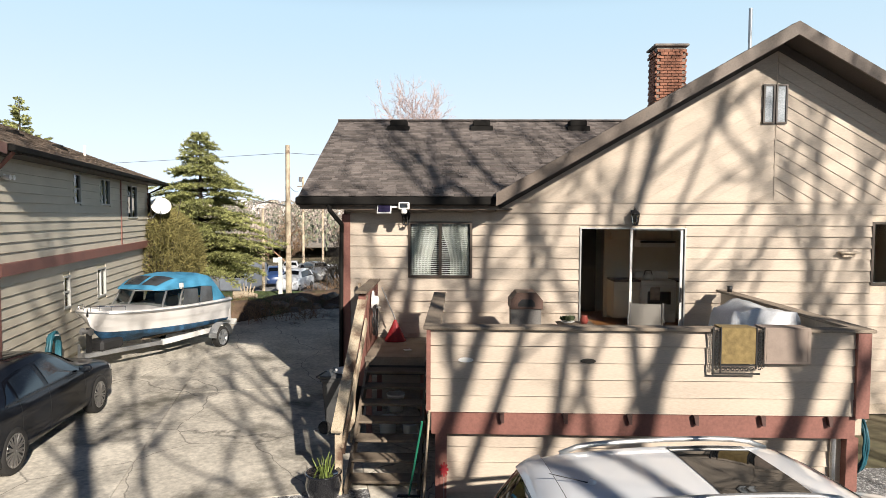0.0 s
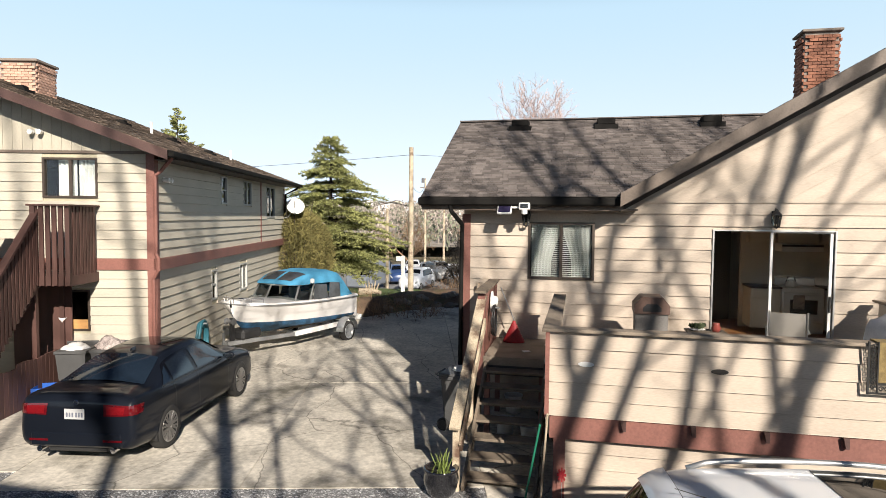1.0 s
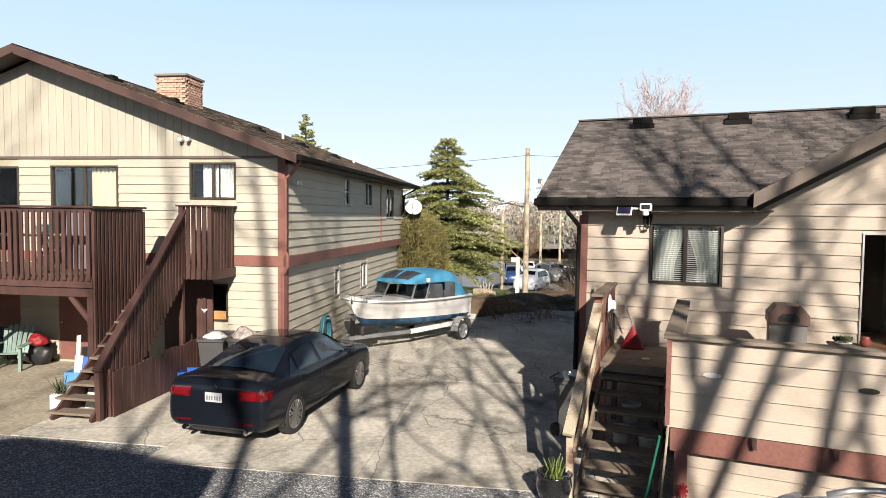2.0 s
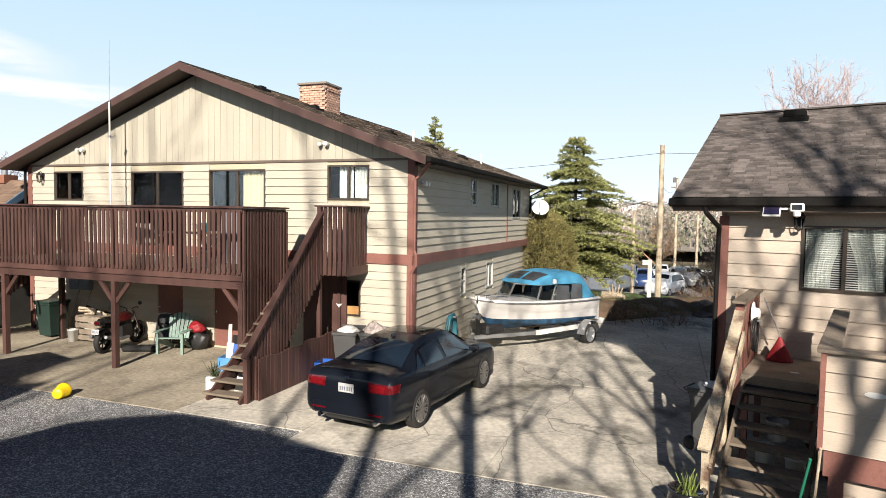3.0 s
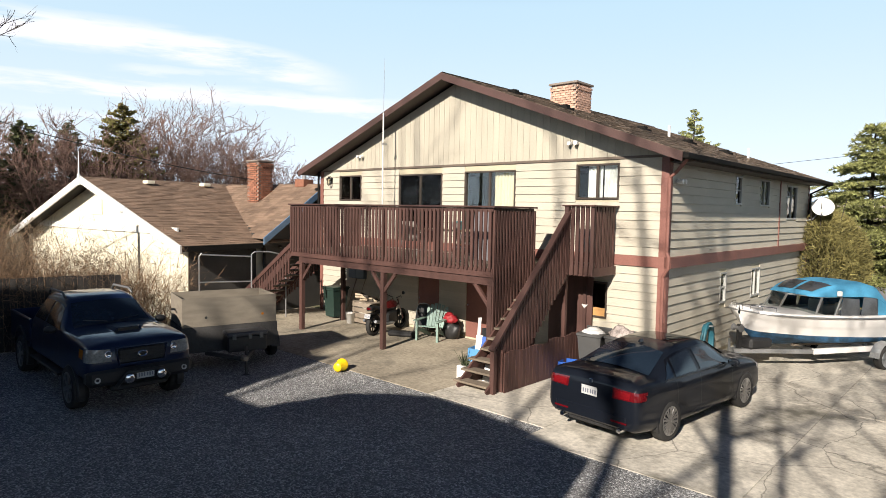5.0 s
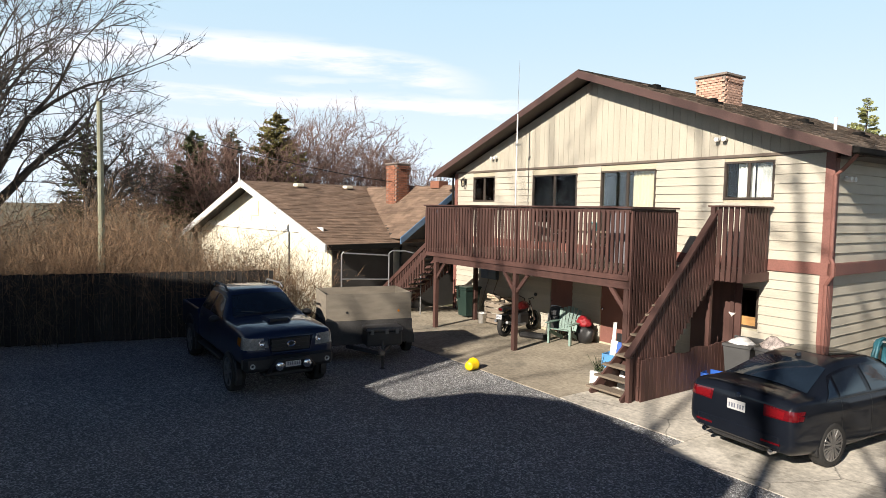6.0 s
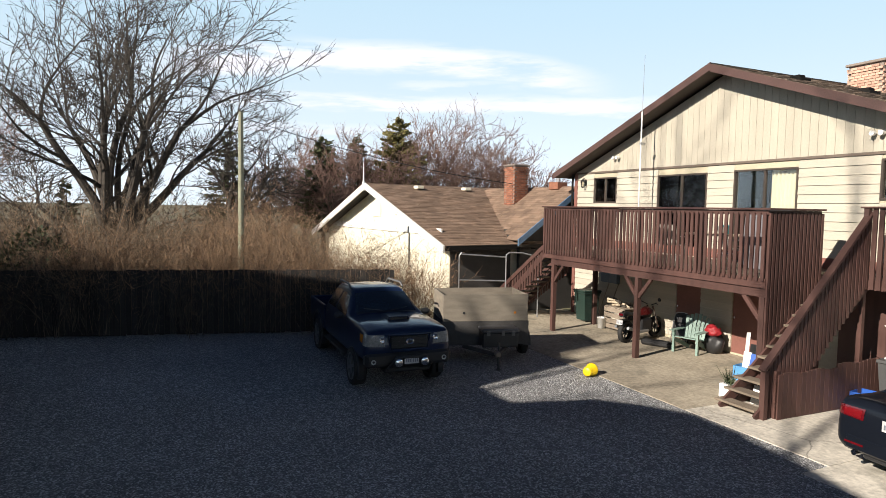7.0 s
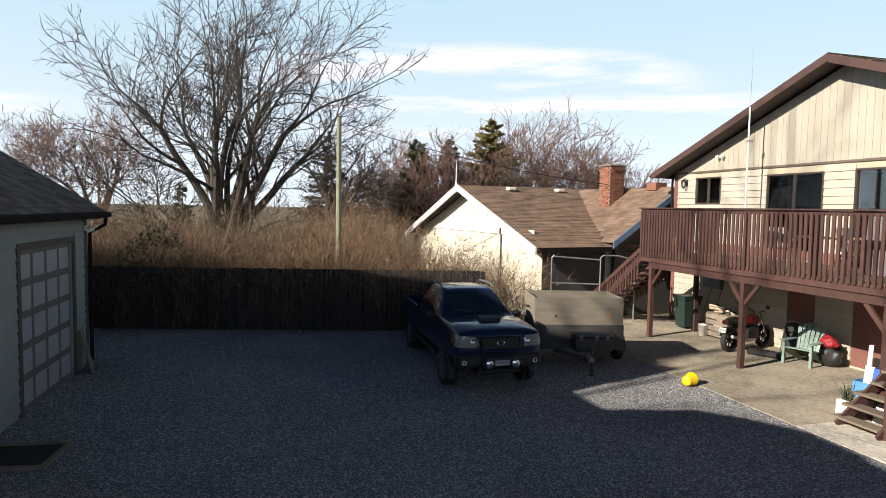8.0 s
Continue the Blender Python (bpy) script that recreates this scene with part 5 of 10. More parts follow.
class Skin:
    """A smooth body over cross sections. Stations run from the tail to the nose; each one is a half profile from sill to roof centre."""

    def __init__(self, stations):
        self.rows = []
        for y, w, zb, zs, zt, wt in stations:
            half = [(w * 0.86, zb), (w * 0.985, zb + 0.10), (w, zb + 0.55 * (zs - zb)), (w * 0.955, zs),
                    (wt + 0.03, zt - 0.085 if zt - zs > 0.15 else zs + (zt - zs) * 0.55), (wt * 0.72, zt - 0.012), (0.0, zt)]
            self.rows.append([Vector((x, y, z)) for x, z in half])

    @staticmethod
    def spline(pts, t):
        n = len(pts) - 1
        i = min(int(t), n - 1)
        f = t - i
        p0, p1, p2, p3 = pts[max(i - 1, 0)], pts[i], pts[i + 1], pts[min(i + 2, n)]
        return (p1 * 2 + (p2 - p0) * f + (p0 * 2 - p1 * 5 + p2 * 4 - p3) * f * f + (p1 * 3 - p0 - p2 * 3 + p3) * f ** 3) * 0.5

    def at(self, u, v):
        """u: station number, v: profile point, negative on the other side; 6 is the roof's centre."""
        if v > 6:
            v = v - 12
        side = 1 if v >= 0 else -1
        k = abs(v)
        col = [self.spline([r[j] for r in self.rows], u) for j in range(7)]
        p = self.spline(col, min(k, 5.999))
        return Vector((p.x * side, p.y, p.z))

    def station(self, y):
        ys = [r[0].y for r in self.rows]
        for i in range(len(ys) - 1):
            if ys[i] <= y <= ys[i + 1]:
                return i + (y - ys[i]) / (ys[i + 1] - ys[i])
        return 0.0 if y < ys[0] else len(ys) - 1.0

    def shell(self, nu=56, nv=22):
        bm = bmesh.new()
        n = len(self.rows) - 1
        vals = [6.0 * j / nv for j in range(nv + 1)]
        grid = []
        for i in range(nu + 1):
            u = n * i / nu
            right = [bm.verts.new(self.at(u, v)) for v in vals]
            left = [bm.verts.new((-q.co.x, q.co.y, q.co.z)) for q in right[:-1]]
            grid.append(right + left[::-1])
        m = len(grid[0])
        for a, b in zip(grid, grid[1:]):
            for j in range(m - 1):
                bm.faces.new((a[j], a[j + 1], b[j + 1], b[j]))
            bm.faces.new((a[m - 1], a[0], b[0], b[m - 1]))
        bm.faces.new(grid[0])
        bm.faces.new(grid[-1][::-1])
        return bm

    def patch(self, corners, off=0.006, n=10, m=8):
        """A sheet that lies on the body between four (y, v) corners: tail-low, nose-low, nose-high, tail-high."""
        if min(c[1] for c in corners) < 0 < max(c[1] for c in corners):        # over the roof, not under the floor
            corners = [(y, v if v > 0 else v + 12) for y, v in corners]
        bm = bmesh.new()
        grid = []
        for i in range(n + 1):
            s = i / n
            row = []
            for j in range(m + 1):
                r = j / m
                y = (corners[0][0] * (1 - s) + corners[1][0] * s) * (1 - r) + (corners[3][0] * (1 - s) + corners[2][0] * s) * r
                v = (corners[0][1] * (1 - s) + corners[1][1] * s) * (1 - r) + (corners[3][1] * (1 - s) + corners[2][1] * s) * r
                u = self.station(y)
                p = self.at(u, v)
                e = 0.02
                du = self.at(min(u + e, len(self.rows) - 1), v) - self.at(max(u - e, 0), v)
                dv = self.at(u, v + e) - self.at(u, v - e)
                nrm = du.cross(dv)
                nrm = nrm.normalized() if nrm.length > 1e-9 else Vector((0, 0, 1))
                if nrm.dot(p - Vector((0, p.y, 0.6))) < 0:
                    nrm = -nrm
                row.append((p + nrm * off))
            grid.append(row)
        top = [[bm.verts.new(p) for p in row] for row in grid]
        for a, b in zip(top, top[1:]):
            for j in range(m):
                bm.faces.new((a[j], a[j + 1], b[j + 1], b[j]))
        return bm


def screen(skin, corners, bulge=0.035, off=0.022, n=8, m=12):
    """A window that spans the body evenly between its four (y, v) corners, with a slight crown."""
    q = [skin.at(skin.station(y), v) for y, v in corners]
    nrm = (q[1] - q[0]).cross(q[3] - q[0]).normalized()
    if nrm.z < 0:
        nrm = -nrm
    bm = bmesh.new()
    rows = []
    for i in range(n + 1):
        a = i / n
        row = []
        for j in range(m + 1):
            b = j / m
            p = (q[0] * (1 - a) + q[1] * a) * (1 - b) + (q[3] * (1 - a) + q[2] * a) * b
            row.append(bm.verts.new(p + nrm * (off + bulge * 4 * b * (1 - b) * (0.75 + a * (1 - a)))))
        rows.append(row)
    for a, b in zip(rows, rows[1:]):
        for j in range(m):
            bm.faces.new((a[j], a[j + 1], b[j + 1], b[j]))
    return bm


def both(name, skin, corners, mat, parent, off=0.006, label="", sides=(1, -1)):
    made = []
    for s in sides:
        made.append(part(name, skin.patch([(y, v * s) for y, v in corners], off), mat, parent, label, smooth=True))
    return made


def decal(name, tree, face, corners, mat, parent, off=0.008, n=12, m=8, label=""):
    """A sheet laid on a body: face is the angle it is seen from (0 the tail, 180 the nose), corners are (across, height)."""
    fa = radians(face)
    out = Vector((math.sin(fa), -math.cos(fa), 0))
    across = Vector((math.cos(fa), math.sin(fa), 0))
    bm = bmesh.new()
    rows = []
    for i in range(n + 1):
        s = i / n
        row = []
        for j in range(m + 1):
            r = j / m
            a = (corners[0][0] * (1 - s) + corners[1][0] * s) * (1 - r) + (corners[3][0] * (1 - s) + corners[2][0] * s) * r
            z = (corners[0][1] * (1 - s) + corners[1][1] * s) * (1 - r) + (corners[3][1] * (1 - s) + corners[2][1] * s) * r
            hit = tree.ray_cast(across * a + out * 5 + Vector((0, 0, z)), -out)[0]
            row.append(bm.verts.new(hit + out * off) if hit is not None else None)
        rows.append(row)
    for a, b in zip(rows, rows[1:]):
        for j in range(m):
            q = (a[j], b[j], b[j + 1], a[j + 1])
            if None not in q:
                bm.faces.new(q)
    for v in [v for v in bm.verts if not v.link_faces]:
        bm.verts.remove(v)
    return part(name, bm, mat, parent, label, smooth=True)


def wheel(parent, x, y, r, width, rim=RIM, spokes=5, split=True, side=1):
    """A wheel on the axle at x, y: tyre with rim and spokes as its pieces."""
    root = part("wheel", tyre_mesh(r, width, side), RUBBER, parent, smooth=True)
    root.location = (x, y, r)
    bm = bmesh.new()
    rr = r * 0.70
    lathe(bm, [(rr, side * width * 0.36), (rr * 1.02, side * width * 0.46), (rr * 0.94, side * width * 0.45), (rr * 0.9, side * width * 0.1), (0.0, side * width * 0.08)], 28, "x", caps=False)
    o = part("rim", bm, BLACK if split else rim, root, smooth=True)
    bm = bmesh.new()
    for k in range(spokes):
        for d in ((-0.13, 0.13) if split else (0.0,)):
            a = 2 * math.pi * k / spokes + 0.3
            p = Vector((side * width * 0.40, 0.10 * r * math.cos(a), 0.10 * r * math.sin(a)))
            q = Vector((side * width * 0.42, rr * 0.97 * math.cos(a + d), rr * 0.97 * math.sin(a + d)))
            beam(bm, p, q, 0.026 if split else 0.07, 0.03, up=(1, 0, 0))
    lathe(bm, [(0.0, side * width * 0.46), (0.055, side * width * 0.45), (0.06, side * width * 0.3)], 14, "x")
    lathe(bm, [(rr * 1.0, side * width * 0.34), (rr * 1.03, side * width * 0.47), (rr * 0.93, side * width * 0.46)], 28, "x", caps=False)
    part("spokes", bm, rim, root)
    return root


def tyre_mesh(r, width, side):
    bm = bmesh.new()
    h = width / 2
    lathe(bm, [(r * 0.70, -h * 0.9), (r * 0.93, -h), (r, -h * 0.7), (r, h * 0.7), (r * 0.93, h), (r * 0.70, h * 0.9)], 30, "x", caps=False)
    return bm


def arch(parent, x, y, r, side, mat=None):
    bm = bmesh.new()
    lathe(bm, [(0.0, 0.0), (r, 0.0), (r * 1.02, -side * 0.03), (r, -side * 0.12)], 30, "x", (0, 0, 0))
    for v in bm.verts:
        if v.co.z < -0.12:
            v.co.z = -0.12
    o = part("wheel_arch", bm, mat or BLACK, parent, smooth=False)
    o.location = (x, y, 0.33)
    return o


def plate(parent, m, w=0.30, h=0.15):
    o = part("number_plate", cube(-w / 2, w / 2, -0.006, 0.006, -h / 2, h / 2, 0.004), PLATE, parent)
    o.matrix_parent_inverse = Matrix()
    o.matrix_basis = m
    bm = bmesh.new()
    for k in range(6):
        x = -w * 0.40 + k * w * 0.14 + (0.012 if k > 2 else 0)
        box(bm, x, x + w * 0.085, -0.009, -0.0065, -h * 0.28, h * 0.16)
    part("plate_marks", bm, PLATE_INK, o, kind="stuff")
    return o


def mirror(parent, x, y, z, s, mat):
    bm = bmesh.new()
    lathe(bm, [(0.0, -0.09), (0.06, -0.075), (0.085, -0.02), (0.085, 0.03), (0.075, 0.045), (0.0, 0.05)], 14, "y")
    for v in bm.verts:
        v.co.x *= 1.25
        v.co.z *= 0.85
        v.co.y *= -1
    o = part("mirror", bm, mat, parent, smooth=True)
    o.location = (x + s * 0.08, y, z)
    part("mirror_glass", cube(-0.075, 0.075, -0.056, -0.052, -0.05, 0.05), CHROME, o)


# black saloon car
sedan = thing("sedan_car", pose(-7.1, 9.9, 0.035, 0, 0, 7.0), "glossy black four-door saloon car parked on concrete", "car")
S = Skin([(-2.315, 0.70, 0.42, 0.70, 0.80, 0.60), (-2.285, 0.82, 0.32, 0.86, 0.97, 0.68), (-2.19, 0.875, 0.27, 0.955, 1.06, 0.72), (-1.98, 0.897, 0.24, 0.975, 1.085, 0.72),
          (-1.66, 0.905, 0.21, 0.97, 1.105, 0.69), (-1.2, 0.905, 0.2, 0.96, 1.30, 0.575), (-0.75, 0.905, 0.2, 0.95, 1.405, 0.555), (-0.1, 0.905, 0.2, 0.94, 1.435, 0.565),
          (0.40, 0.905, 0.2, 0.935, 1.385, 0.565), (1.02, 0.90, 0.2, 0.925, 1.075, 0.66), (1.55, 0.895, 0.2, 0.885, 0.995, 0.64), (2.0, 0.875, 0.21, 0.80, 0.91, 0.60), (2.22, 0.81, 0.24, 0.69, 0.78, 0.56),
          (2.315, 0.62, 0.34, 0.55, 0.62, 0.45)])
bm = S.shell(64, 24)
TAIL = BVHTree.FromBMesh(bm)
part("body", bm, PAINT_BLACK, sedan, smooth=True)
part("rear_window", screen(S, [(-1.68, -4.30), (-0.98, -4.30), (-0.98, 4.30), (-1.68, 4.30)], 0.085), REAR_GLASS, sedan, smooth=True)
part("windscreen", screen(S, [(1.04, -4.25), (0.50, -4.35), (0.50, 4.35), (1.04, 4.25)], 0.05), REAR_GLASS, sedan, smooth=True)
part("sunroof", S.patch([(-0.5, -4.75), (0.35, -4.75), (0.35, 4.75), (-0.5, 4.75)], 0.004, 8, 12), CAR_GLASS, sedan, smooth=True)
both("window_surround", S, [(-1.52, 3.04), (0.90, 3.04), (0.42, 3.98), (-1.10, 3.98)], GLOSS_BLACK, sedan, 0.005)
both("side_window", S, [(-0.30, 3.14), (0.78, 3.12), (0.40, 3.84), (-0.28, 3.88)], SIDE_GLASS, sedan, 0.012)
both("side_window", S, [(-1.14, 3.14), (-0.42, 3.14), (-0.40, 3.88), (-1.0, 3.84)], SIDE_GLASS, sedan, 0.012)
both("quarter_window", S, [(-1.46, 3.18), (-1.21, 3.16), (-1.08, 3.80), (-1.22, 3.66)], REAR_GLASS, sedan, 0.012)
both("window_trim", S, [(-1.45, 3.03), (0.86, 3.03), (0.86, 3.09), (-1.45, 3.09)], BLACK, sedan, 0.01)
both("shoulder_crease", S, [(-2.1, 2.58), (1.9, 2.46), (1.9, 2.49), (-2.1, 2.62)], PAINT_BLACK, sedan, 0.012)
for s in (-1, 1):
    tl = decal("tail_light", TAIL, s * 32, [(-s * 0.87, 0.775), (-s * 0.36, 0.79), (-s * 0.34, 0.915), (-s * 0.87, 0.94)], RED_LENS, sedan, 0.012, label="red wrap-round tail light")
    decal("lamp_strip", TAIL, s * 32, [(-s * 0.84, 0.80), (-s * 0.62, 0.80), (-s * 0.60, 0.90), (-s * 0.84, 0.915)], surface("bright_red_lens", (0.15, 0.005, 0.008), 0.2, bump=0), tl, 0.016)
both("headlight", S, [(1.98, 2.5), (2.24, 2.45), (2.24, 2.95), (1.92, 2.92)], CLEAR_LENS, sedan, 0.008)
for dy in (-1.16, -0.355, 0.86):
    both("door_gap", S, [(dy, 0.5), (dy + 0.012, 0.5), (dy + 0.012, 3.0), (dy, 3.0)], BLACK, sedan, 0.003)
for dy in (-0.95, 0.05):
    both("door_handle", S, [(dy, 2.62), (dy + 0.2, 2.62), (dy + 0.2, 2.76), (dy, 2.76)], PAINT_BLACK, sedan, 0.025)
part("boot_lip", S.patch([(-2.2, -4.6), (-2.12, -4.6), (-2.12, 4.6), (-2.2, 4.6)], 0.018, 4, 12), PAINT_BLACK, sedan, smooth=True)
for s in (-1, 1):
    part("bumper_reflector", cube(s * 0.55 - 0.14, s * 0.55 + 0.14, -2.328, -2.26, 0.40, 0.43), RED_LENS, sedan)
    bm = bmesh.new()
    tube(bm, [(s * 0.55, -2.2, 0.275), (s * 0.55, -2.315, 0.275)], 0.04, 14)
    part("exhaust_tip", bm, CHROME, sedan)
    mirror(sedan, s * 0.90, 0.72, 1.0, s, PAINT_BLACK)
    for y in (-1.38, 1.43):
        arch(sedan, s * 0.897, y, 0.375, s)
        wheel(sedan, s * 0.815, y, 0.335, 0.21, RIM, 10, True, s)
part("rear_bumper", cube(-0.70, 0.70, -2.325, -2.2, 0.30, 0.55, 0.04), PAINT_BLACK, sedan)
part("diffuser", cube(-0.45, 0.45, -2.27, -2.1, 0.23, 0.30, 0.02), BLACK, sedan)
plate(sedan, pose(0, -2.335, 0.80))
bm = bmesh.new()
lathe(bm, [(0.0, -0.008), (0.034, -0.006), (0.04, 0.0)], 16, "y")
o = part("badge", bm, CHROME, sedan)
o.location = (0, -2.295, 0.955)
bm = bmesh.new()
for k in range(4):
    box(bm, 0.42 + k * 0.045, 0.45 + k * 0.045, -2.305, -2.28, 0.90, 0.925)
part("model_mark", bm, CHROME, sedan, kind="stuff")
bm = bmesh.new()
prism(bm, [(-0.02, 0.0), (0.02, 0.0), (0.005, 0.05), (-0.005, 0.05)], -0.07, 0.05)
o = part("roof_fin", bm, PAINT_BLACK, sedan)
o.location = (0, -0.82, 1.405)

# white estate-type car by the deck
suv = thing("suv_car", pose(2.72, 5.07, 0.0, 0, 0, -85.5) @ Matrix.Diagonal((1, 1, 0.955, 1)), "white sport utility car with silver roof rails", "car")
S = Skin([(-2.32, 0.68, 0.45, 0.80, 0.92, 0.6), (-2.27, 0.80, 0.38, 0.95, 1.10, 0.66), (-2.1, 0.90, 0.32, 1.05, 1.42, 0.60), (-1.86, 0.935, 0.30, 1.08, 1.64, 0.56),
          (-1.3, 0.94, 0.28, 1.08, 1.695, 0.585), (-0.6, 0.94, 0.28, 1.07, 1.715, 0.60), (0.0, 0.94, 0.28, 1.06, 1.70, 0.605), (0.45, 0.94, 0.28, 1.05, 1.63, 0.60),
          (0.95, 0.935, 0.28, 1.04, 1.33, 0.66), (1.35, 0.93, 0.28, 1.02, 1.13, 0.70), (1.8, 0.92, 0.28, 0.95, 1.05, 0.66), (2.1, 0.88, 0.3, 0.86, 0.96, 0.6), (2.27, 0.76, 0.34, 0.7, 0.78, 0.52), (2.33, 0.58, 0.42, 0.58, 0.63, 0.42)])
part("body", S.shell(64, 24), PAINT_WHITE, suv, smooth=True)
part("rear_window", S.patch([(-2.24, -4.2), (-1.95, -4.3), (-1.95, 4.3), (-2.24, 4.2)], 0.006, 8, 12), CAR_GLASS, suv, smooth=True)
part("windscreen", S.patch([(0.60, -4.3), (1.3, -4.2), (1.3, 4.2), (0.60, 4.3)], 0.006, 10, 12), CAR_GLASS, suv, smooth=True)
part("sunroof", S.patch([(-0.66, -4.7), (0.06, -4.65), (0.06, 4.65), (-0.66, 4.7)], 0.006, 8, 12), CAR_GLASS, suv, smooth=True)
both("side_window", S, [(-0.28, 3.15), (0.95, 3.12), (0.45, 3.8), (-0.26, 3.85)], CAR_GLASS, suv)
both("side_window", S, [(-1.18, 3.15), (-0.36, 3.15), (-0.34, 3.85), (-1.14, 3.85)], CAR_GLASS, suv)
both("quarter_window", S, [(-1.95, 3.2), (-1.26, 3.15), (-1.22, 3.82), (-1.7, 3.78)], CAR_GLASS, suv)
both("tail_light", S, [(-2.27, 2.6), (-2.0, 2.7), (-1.98, 3.5), (-2.2, 3.5)], RED_LENS, suv, 0.01, "red wrap-round tail light")
both("headlight", S, [(1.9, 2.5), (2.2, 2.45), (2.2, 2.95), (1.75, 2.95)], CLEAR_LENS, suv, 0.008)
part("spoiler", S.patch([(-1.98, -4.4), (-1.80, -4.4), (-1.80, 4.4), (-1.98, 4.4)], 0.03, 6, 12), PAINT_WHITE, suv, smooth=True)
part("roof_gap", S.patch([(-1.80, -4.2), (-1.785, -4.2), (-1.785, 4.2), (-1.80, 4.2)], 0.004, 3, 12), BLACK, suv)
for s in (-1, 1):
    bm = bmesh.new()
    pts = []
    for k in range(13):
        f = k / 12
        y = -1.62 + f * 1.95
        p = S.at(S.station(y), s * 4.22)
        lift = 0.055 * min(1, math.sin(math.pi * f) * 3.2)
        pts.append((p.x, y, p.z + lift + 0.012))
    tube(bm, pts, 0.026, 8)
    part("roof_rail", bm, ALU, suv, "silver roof rail", smooth=True)
    mirror(suv, s * 0.93, 0.8, 1.12, s, PAINT_WHITE)
    for y in (-1.4, 1.42):
        arch(suv, s * 0.932, y, 0.41, s)
        wheel(suv, s * 0.84, y, 0.36, 0.23, RIM, 5, False, s)
bm = bmesh.new()
tube(bm, [(0, 0, 0), (-0.01, -0.34, 0.09)], 0.006, 5, 0.003)
o = part("aerial", bm, BLACK, suv)
o.location = S.at(S.station(-1.6), 5.6) + Vector((0, 0.08, 0))
bm = bmesh.new()
lathe(bm, [(0.04, -0.01), (0.03, 0.03), (0.0, 0.04)], 10)
o = part("aerial_base", bm, PAINT_WHITE, suv)
o.location = S.at(S.station(-1.6), 5.6) + Vector((0, 0.08, 0))

# dark pickup truck
truck = thing("pickup_truck", pose(-14.72, 1.26, 0.02, 0, 0, -78.6), "dark navy crew-cab pickup truck with bull bar lamps", "pickup truck")
S = Skin([(-0.92, 0.90, 0.50, 1.16, 1.20, 0.70), (-0.90, 0.915, 0.46, 1.18, 1.60, 0.60), (-0.75, 0.92, 0.45, 1.18, 1.735, 0.58), (-0.2, 0.92, 0.45, 1.18, 1.77, 0.60), (0.3, 0.92, 0.45, 1.17, 1.755, 0.60),
          (0.62, 0.92, 0.45, 1.17, 1.67, 0.60), (1.15, 0.92, 0.45, 1.18, 1.31, 0.70), (1.5, 0.92, 0.46, 1.17, 1.27, 0.72), (2.0, 0.915, 0.50, 1.15, 1.255, 0.73), (2.4, 0.91, 0.51, 1.12, 1.22, 0.73),
          (2.58, 0.89, 0.53, 1.09, 1.185, 0.73), (2.655, 0.83, 0.56, 1.04, 1.12, 0.70)])
bm = S.shell(60, 24)
NOSE = BVHTree.FromBMesh(bm)
part("cab", bm, PAINT_NAVY, truck, smooth=True)
part("windscreen", screen(S, [(1.14, -4.2), (0.62, -4.25), (0.62, 4.25), (1.14, 4.2)], 0.05), REAR_GLASS, truck, smooth=True)
part("rear_window", S.patch([(-0.915, -4.1), (-0.86, -4.2), (-0.86, 4.2), (-0.915, 4.1)], 0.006, 6, 12), CAR_GLASS, truck, smooth=True)
both("side_window", S, [(0.02, 3.12), (1.0, 3.12), (0.60, 3.82), (0.04, 3.85)], SIDE_GLASS, truck)
both("side_window", S, [(-0.78, 3.12), (-0.06, 3.12), (-0.04, 3.85), (-0.70, 3.82)], SIDE_GLASS, truck)
for dy in (-0.84, -0.02, 1.08):
    both("door_gap", S, [(dy, 0.5), (dy + 0.012, 0.5), (dy + 0.012, 3.0), (dy, 3.0)], BLACK, truck, 0.003)
for dy in (-0.66, 0.16):
    both("door_handle", S, [(dy, 2.66), (dy + 0.2, 2.66), (dy + 0.2, 2.8), (dy, 2.8)], BLACK, truck, 0.025)
LAMP_BOWL = surface("smoked_lamp_bowl", (0.26, 0.26, 0.25), 0.12, var=0.3, scale=12, bump=0, coat=1.0)
for s in (-1, 1):
    hl = decal("headlight", NOSE, 180 - s * 30, [(s * 0.90, 0.86), (s * 0.46, 0.88), (s * 0.47, 1.11), (s * 0.88, 1.08)], LAMP_BOWL, truck, 0.012, label="large clear headlight with amber corner")
    decal("side_marker", NOSE, 180 - s * 48, [(s * 1.24, 0.92), (s * 1.10, 0.94), (s * 1.10, 1.08), (s * 1.24, 1.08)], AMBER_LENS, hl, 0.018)
    for x in (0.56, 0.70):
        bm = bmesh.new()
        lathe(bm, [(0.0, 0.012), (0.035, 0.01), (0.045, 0.024), (0.062, 0.024), (0.062, 0.0)], 18, "y", (s * x, 2.665 - (x - 0.5) * 0.16, 0.99))
        part("lamp_ring", bm, CHROME, hl, smooth=True)
bm = bmesh.new()
prism(bm, [(-0.25, 0.0), (0.25, 0.0), (0.2, 0.075), (-0.2, 0.075)], -0.28, 0.22)
o = part("hood_scoop", bm, PAINT_NAVY, truck)
o.location = (0, 1.78, 1.245)
part("scoop_mouth", cube(-0.18, 0.18, 0.225, 0.23, 0.012, 0.065), BLACK, o)
part("grille", cube(-0.40, 0.40, 2.58, 2.69, 0.79, 1.07, 0.03), BLACK, truck)
bm = bmesh.new()
tube(bm, [(-0.38, 2.69, 0.78), (-0.44, 2.68, 1.08), (0.44, 2.68, 1.08), (0.38, 2.69, 0.78), (-0.38, 2.69, 0.78)], 0.022, 8)
part("grille_surround", bm, PAINT_NAVY, truck)
